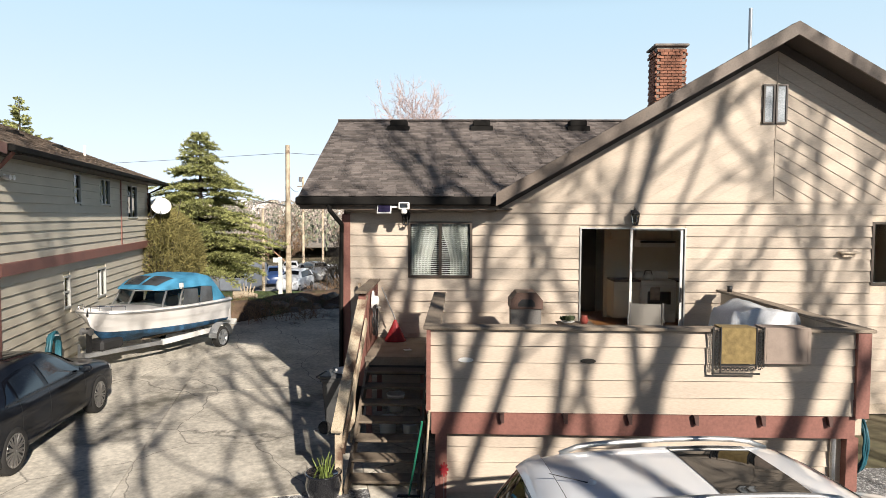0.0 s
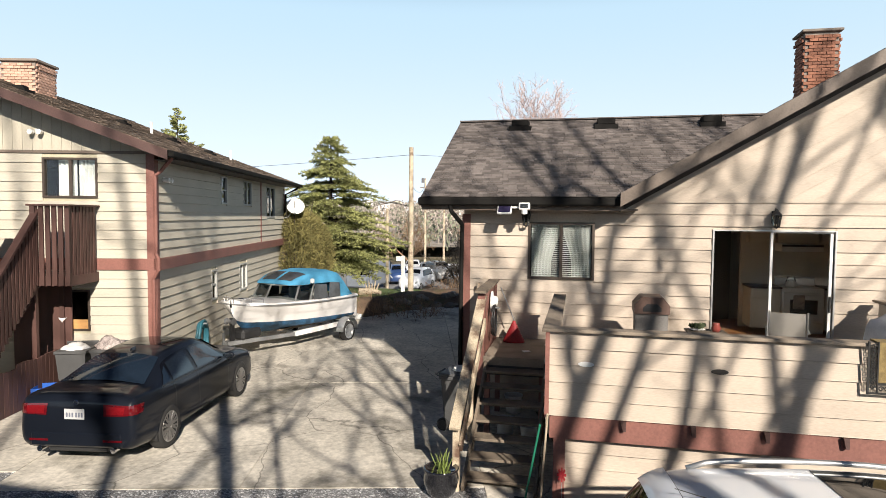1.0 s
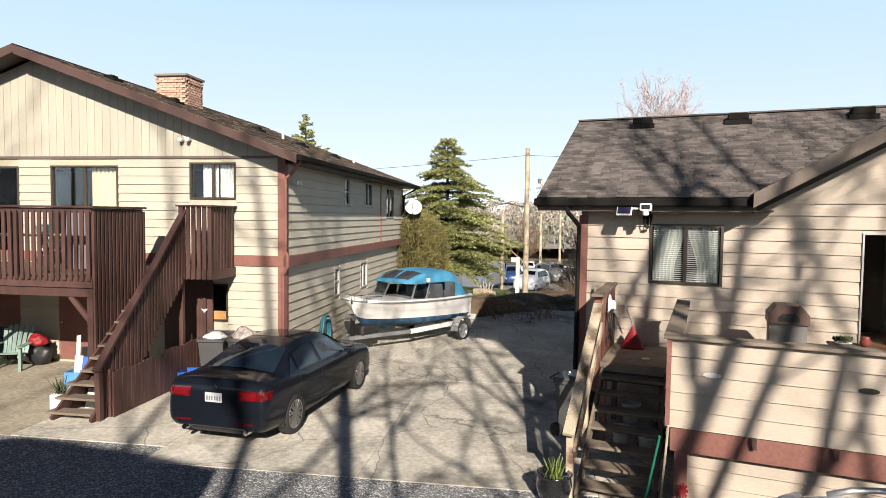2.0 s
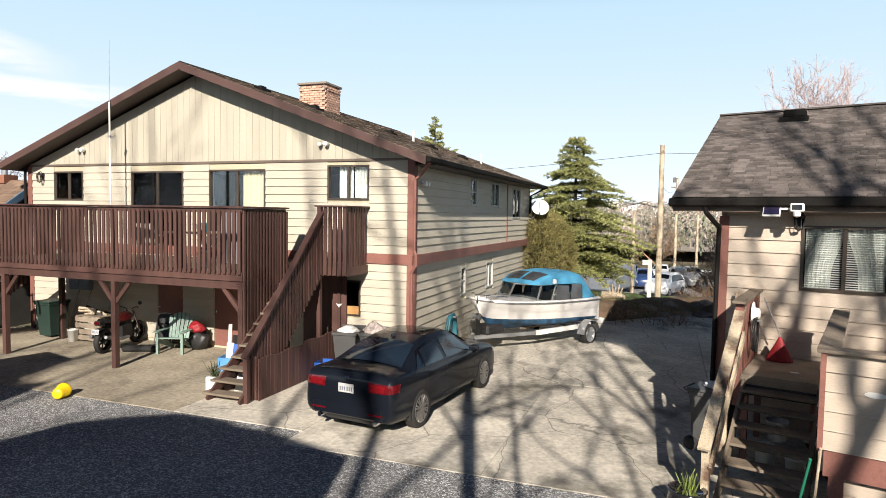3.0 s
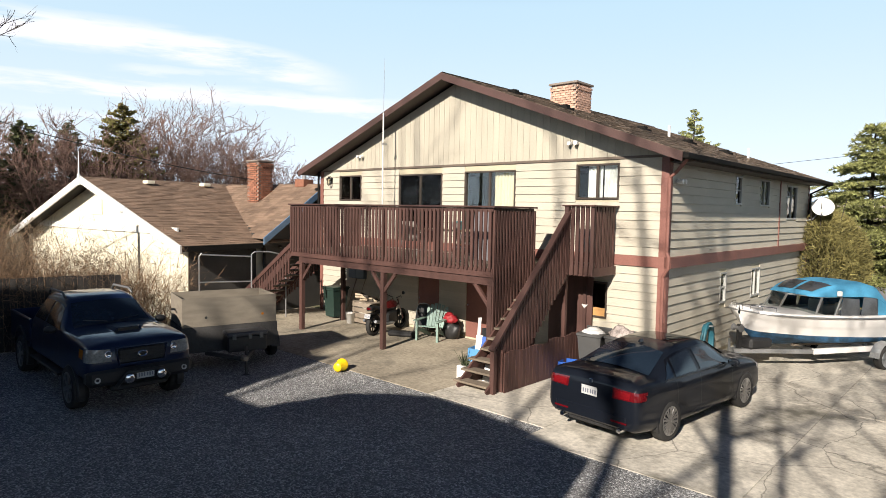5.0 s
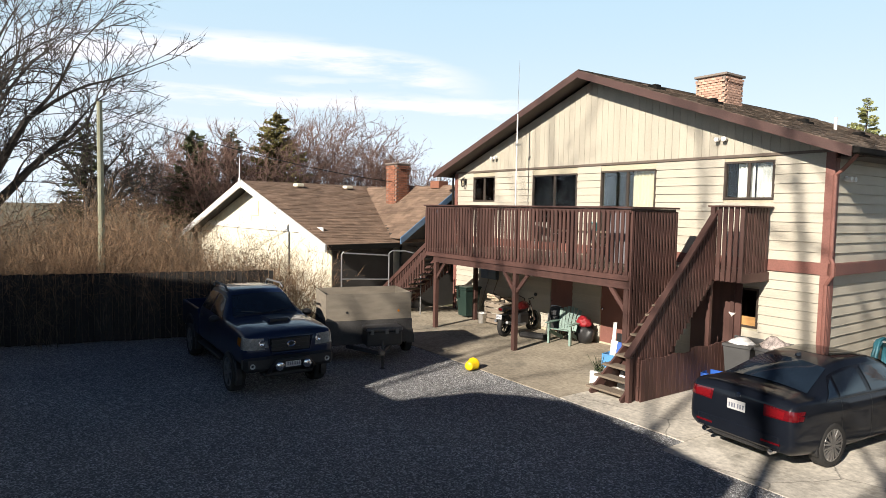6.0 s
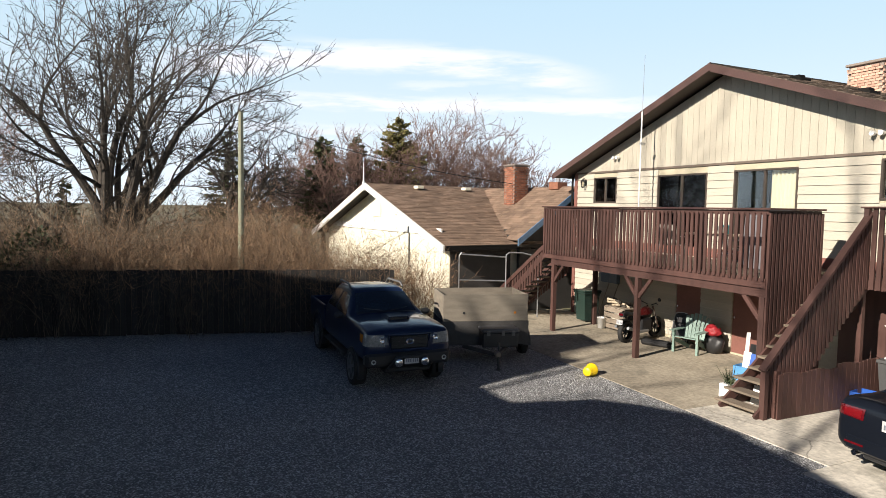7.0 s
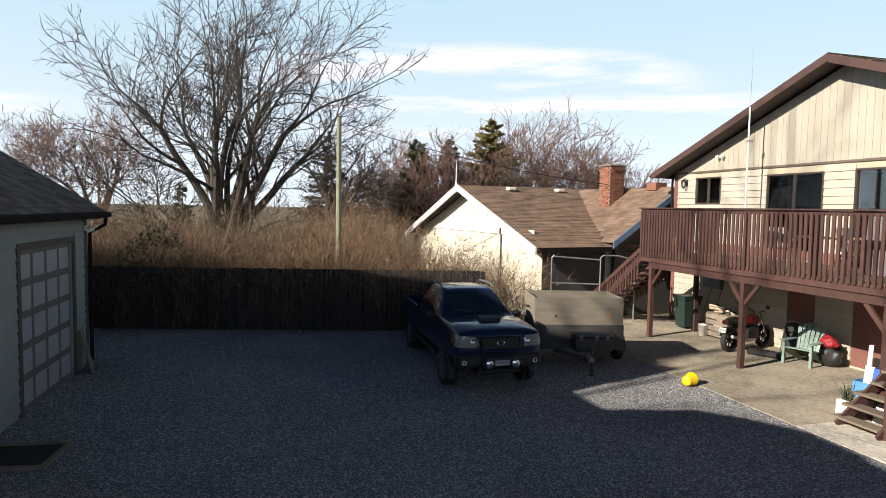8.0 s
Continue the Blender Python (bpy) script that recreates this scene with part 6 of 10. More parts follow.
for z in (0.86, 0.93, 1.0):
    part("grille_bar", cube(-0.39, 0.39, 2.692, 2.705, z, z + 0.02), BLACK, truck)
bm = bmesh.new()
lathe(bm, [(0.045, 0.0), (0.06, 0.012), (0.075, 0.0)], 18, "y", caps=False)
o = part("badge", bm, CHROME, truck)
o.location = (0, 2.71, 0.94)
o.scale = (1.2, 1, 0.8)
part("front_bumper", cube(-0.90, 0.90, 2.42, 2.70, 0.44, 0.75, 0.07), BLACK, truck)
bm = bmesh.new()
tube(bm, [(-0.42, 2.68, 0.42), (-0.42, 2.80, 0.50), (-0.30, 2.82, 0.66), (0.30, 2.82, 0.66), (0.42, 2.80, 0.50), (0.42, 2.68, 0.42)], 0.035, 10)
part("bull_bar", bm, BLACK, truck, smooth=True)
for x in (-0.27, 0.27):
    bm = bmesh.new()
    lathe(bm, [(0.0, -0.06), (0.07, -0.03), (0.085, 0.02), (0.075, 0.03), (0.0, 0.035)], 18, "y", (x, 2.84, 0.56))
    part("driving_lamp", bm, CHROME, truck, "round chrome driving lamp", smooth=True)
for x in (-0.74, 0.74):
    bm = bmesh.new()
    lathe(bm, [(0.0, -0.02), (0.05, 0.0), (0.055, -0.03)], 14, "y", (x, 2.71, 0.57))
    part("fog_lamp", bm, CLEAR_LENS, truck)
o = plate(truck, pose(0, 2.83, 0.60, 0, 0, 180))
part("skid_plate", cube(-0.5, 0.5, 2.35, 2.6, 0.30, 0.42, 0.04), BLACK, truck)
for s in (-1, 1):
    bm = bmesh.new()
    tube(bm, [(s * 0.60, -0.75, 1.72), (s * 0.60, -0.62, 1.81), (s * 0.62, 0.25, 1.82), (s * 0.62, 0.42, 1.74)], 0.024, 8)
    part("roof_rail", bm, GREY_DULL, truck, smooth=True)
    mirror(truck, s * 0.93, 0.92, 1.22, s, BLACK)
    for y in (-1.72, 1.78):
        arch(truck, s * 0.925, y, 0.47, s)
        wheel(truck, s * 0.84, y, 0.39, 0.26, GREY_DULL, 6, False, s)
    part("bed_side", cube(min(s * 0.93, s * 0.87), max(s * 0.93, s * 0.87), -2.72, -0.96, 0.55, 1.16, 0.02), PAINT_NAVY, truck)
    bm = bmesh.new()
    lathe(bm, [(0.47, 0.0), (0.53, 0.0), (0.53, -0.05 * s), (0.47, -0.05 * s)], 26, "x", caps=False)
    for v in bm.verts:
        v.co.z = max(v.co.z, 0.05)
    o = part("fender_flare", bm, BLACK, truck)
    o.location = (s * 0.955, -1.72, 0.39)
    part("sill_step", cube(min(s * 0.97, s * 0.80), max(s * 0.97, s * 0.80), -0.8, 1.2, 0.40, 0.45, 0.01), BLACK, truck)
part("tailgate", cube(-0.87, 0.87, -2.72, -2.66, 0.6, 1.15, 0.015), PAINT_NAVY, truck)
part("bed_floor", cube(-0.87, 0.87, -2.66, -0.96, 0.62, 0.68), BLACK, truck)
part("rear_bumper", cube(-0.85, 0.85, -2.86, -2.73, 0.45, 0.62, 0.03), STEEL, truck)
part("chassis", cube(-0.5, 0.5, -2.7, 2.4, 0.36, 0.55), BLACK, truck)
both("drip_rail", S, [(-0.86, 3.9), (0.62, 3.9), (0.62, 4.0), (-0.86, 4.0)], BLACK, truck, 0.012)
both("screen_pillar", S, [(0.6, 3.86), (1.14, 3.4), (1.17, 3.75), (0.62, 4.12)], PAINT_NAVY, truck, 0.014)
part("cowl", S.patch([(1.13, -4.3), (1.22, -4.3), (1.22, 4.3), (1.13, 4.3)], 0.008, 3, 10), BLACK, truck)
for s in (-1, 1):
    bm = bmesh.new()
    tube(bm, [(s * 0.1, 1.17, 1.32), (s * 0.5, 1.08, 1.36)], 0.012, 5)
    part("wiper", bm, BLACK, truck)
for ob in truck.children:
    if not ob.name.startswith("wheel"):
        ob.location.z += 0.09

# grey utility trailer
util = thing("utility_trailer", pose(-14.35, 3.98, 0, 0, 0, -91), "grey plywood box trailer with a tool chest on its drawbar", "trailer")
PLY = surface("weathered_plywood", (0.215, 0.185, 0.145), 0.85, var=0.22, scale=2.5, fine=40, bump=0.15, stretch=(1, 1, 4))
PLY_DARK = surface("dark_trailer_panel", (0.055, 0.052, 0.05), 0.75, var=0.25, scale=2.5, fine=40)
part("front_board", cube(-1.05, 1.05, -0.02, 0.0, 1.0, 1.64), PLY, util)
part("front_panel", cube(-1.07, 1.07, -0.03, 0.01, 0.42, 0.995), PLY_DARK, util)
for s in (-1, 1):
    part("side_board", cube(min(s * 1.05, s * 1.03), max(s * 1.05, s * 1.03), -1.3, -0.021, 1.0, 1.64), PLY, util)
    part("side_panel", cube(min(s * 1.07, s * 1.03), max(s * 1.07, s * 1.03), -1.3, -0.031, 0.42, 0.995), PLY_DARK, util)
    wheel(util, s * 1.17, -0.8, 0.31, 0.17, STEEL, 5, False, s)
    bm = bmesh.new()
    pts = [(s * 1.17, -0.8 - 0.42 * math.cos(a), 0.30 + 0.42 * math.sin(a)) for a in [math.pi * k / 8 for k in range(9)]]
    for p, q in zip(pts, pts[1:]):
        beam(bm, p, q, 0.2, 0.012)
    part("mudguard", bm, PLY_DARK, util)
part("rear_board", cube(-1.05, 1.05, -1.32, -1.301, 0.42, 1.64), PLY, util)
part("floor", cube(-1.03, 1.03, -1.3, -0.031, 0.42, 0.46), PLY_DARK, util)
part("axle", cube(-1.0, 1.0, -0.83, -0.77, 0.28, 0.34), BLACK, util)
for s in (-1, 1):
    bm = bmesh.new()
    beam(bm, (s * 0.55, 0.0, 0.40), (0.04 * s, 1.0, 0.42), 0.06, 0.08)
    part("drawbar", bm, PLY_DARK, util)
bm = bmesh.new()
tube(bm, [(-0.1, 0.85, 0.02), (-0.1, 0.85, 0.66)], 0.03, 10)
part("jack", bm, PLY_DARK, util)
bm = bmesh.new()
lathe(bm, [(0.07, 0.0), (0.07, 0.025), (0.03, 0.03)], 14, "z", (-0.1, 0.85, 0.0))
part("jack_foot", bm, PLY_DARK, util)
part("coupler", cube(-0.06, 0.06, 0.95, 1.2, 0.40, 0.5, 0.02), WOOD_OLD, util)
chest = thing("tool_chest", pose(-14.35, 3.98, 0, 0, 0, -91) @ pose(-0.24, 0.28, 0.46), "worn black plastic tool chest on the trailer drawbar", "tool chest")
part("body", cube(-0.43, 0.43, -0.22, 0.22, 0.0, 0.34, 0.02), BLACK, chest)
part("lid", cube(-0.45, 0.45, -0.24, 0.24, 0.345, 0.44, 0.025), surface("grey_plastic", (0.07, 0.07, 0.075), 0.5), chest)
for x in (-0.3, -0.05, 0.3):
    part("latch", cube(x - 0.04, x + 0.04, 0.222, 0.247, 0.28, 0.40, 0.006), GREY_DULL, chest)
for x in (-0.72, 0.55):
    bm = bmesh.new()
    lathe(bm, [(0.0, -0.006), (0.028, -0.004), (0.03, 0.0)], 12, "y", (x, 0.012, 1.2))
    part("reflector", bm, AMBER_LENS if x < 0 else BLACK, util)


# ---- plants and trees ----
BARK = surface("grey_bark", (0.058, 0.048, 0.039), 0.95, var=0.3, scale=6, fine=30, bump=0.5)
BARK_RED = surface("reddish_twigs", (0.20, 0.125, 0.10), 0.95, var=0.3, scale=6, fine=30, bump=0)
BARK_PALE = surface("pale_pinkish_bark", (0.56, 0.42, 0.38), 0.95, var=0.3, scale=6, fine=30, bump=0)
TWIG = surface("tan_twigs", (0.235, 0.15, 0.09), 0.95, var=0.3, scale=0.9, fine=20, bump=0, island=0.6)
TWIG_GREY = surface("grey_brown_twigs", (0.145, 0.108, 0.074), 0.95, var=0.3, scale=0.9, fine=20, bump=0, island=0.6)
# darker twig copy: the shade low in the hedge is in its colour
TWIG_SHADED = surface("shade_dark_hedge_twigs", (0.085, 0.066, 0.05), 0.95, var=0.3, scale=3, fine=20, bump=0, island=0.5)
NEEDLE = surface("yellow_green_needles", (0.265, 0.275, 0.10), 0.8, var=0.35, scale=1.2, fine=20, bump=0, island=0.55)
NEEDLE_DARK = surface("dark_green_needles", (0.075, 0.085, 0.035), 0.85, var=0.3, scale=1.2, fine=20, bump=0, island=0.5)
OCHRE = surface("ochre_evergreen_leaves", (0.20, 0.175, 0.06), 0.85, var=0.35, scale=1.5, fine=20, bump=0, island=0.5)
LEAF = surface("dark_leaves", (0.04, 0.055, 0.02), 0.8, var=0.3, bump=0, island=0.5)


class Pile:
    """Collects plain vertices and faces for one large mesh."""

    def __init__(self):
        self.v, self.f = [], []

    def limb(self, p, q, r0, r1, n=5):
        d = (q - p)
        if d.length < 1e-5:
            return
        d.normalize()
        s = d.orthogonal().normalized()
        t = d.cross(s)
        k = len(self.v)
        for e, r in ((p, r0), (q, r1)):
            for i in range(n):
                a = 2 * math.pi * i / n
                self.v.append(e + (s * math.cos(a) + t * math.sin(a)) * r)
        for i in range(n):
            self.f.append((k + i, k + (i + 1) % n, k + n + (i + 1) % n, k + n + i))

    def blade(self, p, q, w):
        d = (q - p)
        s = d.cross(Vector((random.uniform(-1, 1), random.uniform(-1, 1), random.uniform(-1, 1))))
        if s.length < 1e-6:
            return
        s = s.normalized() * w
        k = len(self.v)
        self.v += [p - s, p + s, q + s * 0.25, q - s * 0.25]
        self.f.append((k, k + 1, k + 2, k + 3))

    def leafy(self, p, size, d=None):
        a = Vector((random.uniform(-1, 1), random.uniform(-1, 1), random.uniform(-0.6, 0.6)))
        if d is not None:
            a = a * 0.5 + d
        a = a.normalized() * size
        b = a.orthogonal().normalized() * size * 0.35
        b.rotate(Matrix.Rotation(random.uniform(0, 6.28), 3, a.normalized()))
        k = len(self.v)
        self.v += [p, p + a * 0.55 + b, p + a, p + a * 0.5 - b]
        self.f.append((k, k + 1, k + 2, k + 3))

    def done(self, name, mat, parent=None, kind=""):
        me = bpy.data.meshes.new(name)
        me.from_pydata(self.v, [], self.f)
        me.materials.append(mat)
        ob = new(name, me)
        if parent:
            ob.parent = parent
        return tagged(ob, kind=kind)


def rnd_vec():
    while True:
        v = Vector((random.uniform(-1, 1), random.uniform(-1, 1), random.uniform(-1, 1)))
        if 0.1 < v.length < 1:
            return v.normalized()


def grow(pile, fine, p, d, length, r, depth, lift, twist, spread, min_r=0.012):
    """One winding limb with its forks; thick parts go to pile, twigs to fine."""
    steps = (3, 4, 4, 6, 7)[min(depth, 4)]
    seg = length / steps
    bend = rnd_vec() * twist
    for i in range(steps):
        bend = bend * 0.55 + rnd_vec() * twist * 0.8
        d = (d + bend + Vector((0, 0, lift))).normalized()
        q = p + d * seg * random.uniform(0.85, 1.15)
        r1 = max(r * 0.87, min_r * 0.6)
        if depth == 0:
            fine.blade(p, q, r1)
        else:
            (pile if r > 0.05 else fine).limb(p, q, r, r1, 8 if r > 0.12 else 5 if r > 0.05 else 3)
        if depth > 0 and i > (1 if depth > 3 else 0) and random.random() < 0.82:
            side = d.cross(rnd_vec()).normalized()
            nd = (d * random.uniform(0.45, 0.9) + side * spread * random.uniform(0.6, 1.15)).normalized()
            grow(pile, fine, q, nd, length * random.uniform(0.42, 0.66) * (1 - 0.3 * i / steps), max(r1 * random.uniform(0.38, 0.6), min_r), depth - 1, lift, twist * 1.15, spread, min_r)
        p, r = q, r1
    if depth > 0:
        for s in (-1, 1):
            side = d.cross(rnd_vec()).normalized()
            grow(pile, fine, p, (d + side * spread * 0.6).normalized(), length * random.uniform(0.5, 0.68), max(r * 0.72, min_r), depth - 1, lift, twist * 1.15, spread, min_r)


def bare_tree(name, at, height, label, stems, seed, mat=None, depth=4, lean=0.45, r=0.24, lift=0.10, twist=0.16, spread=0.75, trunk=0.6, frac=0.34, bias=(0, 0), min_r=0.012, base=0.0, low=()):
    random.seed(seed)
    tree = thing(name, pose(*at, base), label, "tree")
    a, b = Pile(), Pile()
    p0 = Vector((0, 0, 0))
    top = Vector((0, 0, trunk))
    a.limb(p0, top, r * 1.5, r * 1.25, 9)
    for k in range(stems):
        ang = 2 * math.pi * (k + random.random() * 0.6) / stems
        out = lean * random.uniform(0.35, 1.1)
        d = Vector((math.cos(ang) * out + bias[0], math.sin(ang) * out + bias[1], 1)).normalized()
        grow(a, b, top - Vector((0, 0, 0.1)), d, height * frac * random.uniform(0.85, 1.1), r * random.uniform(0.6, 1.0), depth, lift, twist, spread, min_r)
    for dx, dy, dz, k in low:                  # long low boughs that sweep out and up
        grow(a, b, top - Vector((0, 0, 0.3)), Vector((dx, dy, dz)).normalized(), height * frac * k, r * 0.62, depth, lift + 0.05, twist, spread, min_r)
    a.done("trunk", mat or BARK, tree)
    b.done("branchwork", mat or BARK, tree, "stuff")
    return tree


def conifer(name, at, height, radius, label, mat, seed, tiers=26, droop=-0.05, per=11, leaf=0.22, ragged=0.35, base=0.6, sprays=16, power=0.85):
    random.seed(seed)
    tree = thing(name, pose(*at), label, "tree")
    a, b = Pile(), Pile()
    a.limb(Vector((0, 0, 0)), Vector((0, 0, height * 0.97)), 0.16 * height / 7, 0.02, 8)
    for i in range(tiers):
        f = i / (tiers - 1)
        z = base + (height - base) * f
        reach = radius * (1 - f) ** power + 0.12
        for k in range(max(4, int(per * (1 - 0.55 * f)))):
            ang = random.uniform(0, 2 * math.pi)
            ln = reach * random.uniform(1 - ragged, 1 + ragged * 0.45)
            d = Vector((math.cos(ang), math.sin(ang), droop + random.uniform(-0.06, 0.22)))
            p = Vector((0, 0, z + random.uniform(-0.15, 0.15)))
            q = p + d * ln
            tip = q + Vector((0, 0, 0.10 * ln))
            a.limb(p, q, 0.03 * (1 - f) + 0.008, 0.006, 4)
            m = max(5, int(sprays * ln / 1.4))
            for j in range(m):
                s = 0.15 + 0.88 * (j + random.random()) / m
                c = p.lerp(tip, s) + Vector((random.uniform(-1, 1), random.uniform(-1, 1), random.uniform(-0.35, 0.35))) * 0.14 * ln * (1.15 - s)
                for _ in range(3):
                    b.leafy(c + rnd_vec() * 0.08, leaf * random.uniform(0.7, 1.5), d * 0.8 + Vector((0, 0, -0.25)))
    a.done("trunk", BARK, tree)
    b.done("crown", mat, tree, "stuff")
    return tree


def layered_cedar(at, height, radius, label, seed):
    """A cedar of flat, spreading boughs in loose tiers, with feathery side sprays and gaps between."""
    random.seed(seed)
    tree = thing("cedar_tree", pose(*at), label, "tree")
    a, b = Pile(), Pile()
    a.limb(Vector((0, 0, 0)), Vector((0, 0, height * 0.96)), 0.2, 0.02, 9)
    for i in range(50):
        f = (i + random.random()) / 50
        z = 0.9 + (height - 1.0) * f
        reach = radius * (1 - f) ** 0.72 * (0.78 + 0.22 * math.cos(i * 2.1)) + 0.2
        for k in range(7 if f < 0.75 else 5):
            ang = random.uniform(0, 2 * math.pi)
            ln = reach * random.uniform(0.62, 1.12)
            out = Vector((math.cos(ang), math.sin(ang), 0))
            side = Vector((-out.y, out.x, 0))
            p = Vector((0, 0, z))
            n = max(5, int(ln * 7))
            for j in range(n):
                s = (j + 1) / n
                q = Vector((0, 0, z)) + out * ln * s + Vector((0, 0, ln * (0.30 * s - 0.34 * s * s) + 0.02 * random.uniform(-1, 1)))
                a.limb(p, q, 0.035 * (1 - s) * (1.1 - f) + 0.006, 0.03 * (1 - s) * (1.1 - f) + 0.005, 4)
                if s > 0.18:
                    w = (0.20 + 0.55 * (1 - s)) * min(1.0, 0.35 + ln * 0.3)
                    for e in (-1, 1):
                        d = (side * e + out * random.uniform(0.5, 1.1) + Vector((0, 0, random.uniform(-0.28, 0.12)))).normalized()
                        m = max(2, int(w / 0.11))
                        for h in range(m):
                            c = q + d * w * (h + 0.4) / m
                            for _ in range(4):
                                t = (d * 0.6 + out * 0.5 + rnd_vec() * 0.75 + Vector((0, 0, 0.15))).normalized()
                                b.blade(c, c + t * random.uniform(0.08, 0.20), 0.026)
                p = q
    a.done("trunk", BARK, tree)
    b.done("crown", NEEDLE, tree, "stuff")
    return tree


def bush(name, at, size, label, mat, seed, count=2600, leaf=0.14, category="bush", cone=0.0, fine=False):
    """A rounded evergreen of many small leaves on stems."""
    random.seed(seed)
    root = thing(name, pose(*at), label, category)
    a, b = Pile(), Pile()
    lumps = [(rnd_vec(), random.uniform(0.25, 0.5)) for _ in range(14)]
    for k in range(14):
        d = Vector((lumps[k][0].x * size[0] * 0.7, lumps[k][0].y * size[1] * 0.7, size[2] * random.uniform(0.5, 0.95)))
        a.limb(Vector((0, 0, 0)), d, 0.04, 0.01, 4)
    for k in range(count):
        v = rnd_vec()
        r = 0.62 + 0.22 * sum(max(0, v.dot(l) - 0.6) * w for l, w in lumps) * 4
        r *= random.uniform(0.72, 1.05)
        z = size[2] * (0.52 + 0.50 * v.z * r)
        k2 = 1 - cone * max(0, min(1, z / size[2]))
        if fine:
            p = Vector((v.x * size[0] * r * k2 * (1 + cone * 0.4), v.y * size[1] * r * k2 * (1 + cone * 0.4), max(0.05, z)))
            b.blade(p, p + (Vector((v.x, v.y, 0.6)) + rnd_vec() * 1.0).normalized() * leaf * random.uniform(0.9, 2.2), 0.016)
            continue
        b.leafy(Vector((v.x * size[0] * r * k2 * (1 + cone * 0.4), v.y * size[1] * r * k2 * (1 + cone * 0.4), max(0.05, z))), leaf * random.uniform(0.6, 1.5), Vector((v.x, v.y, 0.5)))
    a.done("stem_mass", BARK, root)
    b.done("leaves", mat, root, "stuff")
    return root


def thicket(name, x0, x1, y0, y1, height, n, label, mat, seed, w=0.012, lean=0.35, fork=4, slope=None, spread=0.6, clump=13):
    """Clumps of bare arching shoots with their side twigs, as one mass."""
    random.seed(seed)
    b = Pile()
    for c in range(max(1, n // clump)):
        cx, cy = random.uniform(x0, x1), random.uniform(y0, y1)
        vigour = random.choice((0.62, 0.78, 0.9, 1.0, 1.0, 1.16))
        tilt = Vector((random.gauss(0, 0.12), random.gauss(0, 0.12), 0))
        for k in range(clump):
            x, y = cx + random.gauss(0, 0.22), cy + random.gauss(0, 0.22)
            h = (height if slope is None else slope(x, y)) * vigour * random.uniform(0.6, 1.08)
            p = Vector((x, y, random.uniform(0, h * 0.3)))
            d = (Vector((random.gauss(0, lean), random.gauss(0, lean), 1)) + tilt).normalized()
            steps = 5
            seg = (h - p.z) / steps
            bow = rnd_vec() * 0.16
            thick = w * random.choice((0.6, 0.8, 1.0, 1.0, 1.5))
            for i in range(steps):
                d = (d + bow + rnd_vec() * 0.2).normalized()
                q = p + d * seg
                b.blade(p, q, thick * (1.25 - 0.18 * i))
                if i:
                    for _ in range(max(1, fork // 3)):
                        e = (d * 0.6 + rnd_vec() * (spread + 0.2) + Vector((0, 0, 0.1))).normalized()
                        f = q + e * random.uniform(0.12, 0.45) * min(1.0, h / 2.2)
                        b.blade(q, f, thick * 0.6)
                        for _ in range(2):
                            if random.random() < 0.55:
                                b.blade(f, f + (e + rnd_vec() * 0.8).normalized() * random.uniform(0.1, 0.26), thick * 0.45)
                p = q
    ob = b.done(name, mat, None, "stuff")
    return tagged(ob, label, "hedge")


# trees and bushes behind the drive
layered_cedar((-11.1, 28.6, 0), 7.6, 4.0, "yellow-green cedar tree with layered drooping boughs", 11)
bush("evergreen_bush", (-11.35, 24.9, 0), (2.25, 2.0, 4.7), "ochre-green conical evergreen bush", OCHRE, 12, 30000, 0.12, cone=0.55, fine=True)
conifer("spruce_tree", (-25.3, 37.5, 0), 10.6, 3.6, "distant spruce tree above a roof", NEEDLE, 14, tiers=44, droop=0.12, per=9, leaf=0.11, ragged=0.5, sprays=70, power=0.95)
bare_tree("bare_tree", (-1.1, 33, 0), 9.5, "bare pinkish tree behind the roof", 5, 15, BARK_PALE, 4, 0.22, 0.09, 0.05, 0.15, 0.5, 5.7, 0.27, (0, 0), 0.010)
bare_tree("bare_tree", (-7.6, 46, -2.3), 7, "low spreading bare tree by the street", 7, 16, BARK, 4, 0.9, 0.16, 0.02, 0.2, 0.8, 0.8, 0.3)
bare_tree("bare_tree", (-10.0, 72, -2.45), 8, "bare tan street tree by poles", 6, 17, TWIG, 4, 0.6, 0.16, 0.05, 0.2, 0.8, 1.0, 0.32)
bare_tree("bare_tree", (-16.5, 66, -2.45), 8, "bare tan street tree by poles", 6, 18, TWIG, 4, 0.6, 0.16, 0.05, 0.2, 0.8, 1.0, 0.32)

# hedge, board fence and thicket along the far side of the yard
bf = thing("board_fence", pose(-18.3, -11, 0), "weathered board fence inside a hedge, shade in its colour", "fence")
# board colour taken down to near-black to carry the hedge's shade
bd = mesh_of("board", cube(-0.012, 0.012, -0.066, 0.066, 0.05, 1.85), surface("shade_dark_fence_wood", (0.026, 0.023, 0.021), 0.9, var=0.3, piece=0.3))
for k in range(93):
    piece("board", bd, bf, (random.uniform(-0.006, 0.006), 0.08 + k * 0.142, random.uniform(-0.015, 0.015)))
for z in (0.5, 1.5):
    part("rail", cube(-0.06, -0.014, 0, 13.2, z, z + 0.09), WOOD_STEP, bf)


def hedge_top(x, y):
    s = max(0.0, min(1.0, (y + 5.5) / 8.0))
    return 3.25 - 1.0 * s


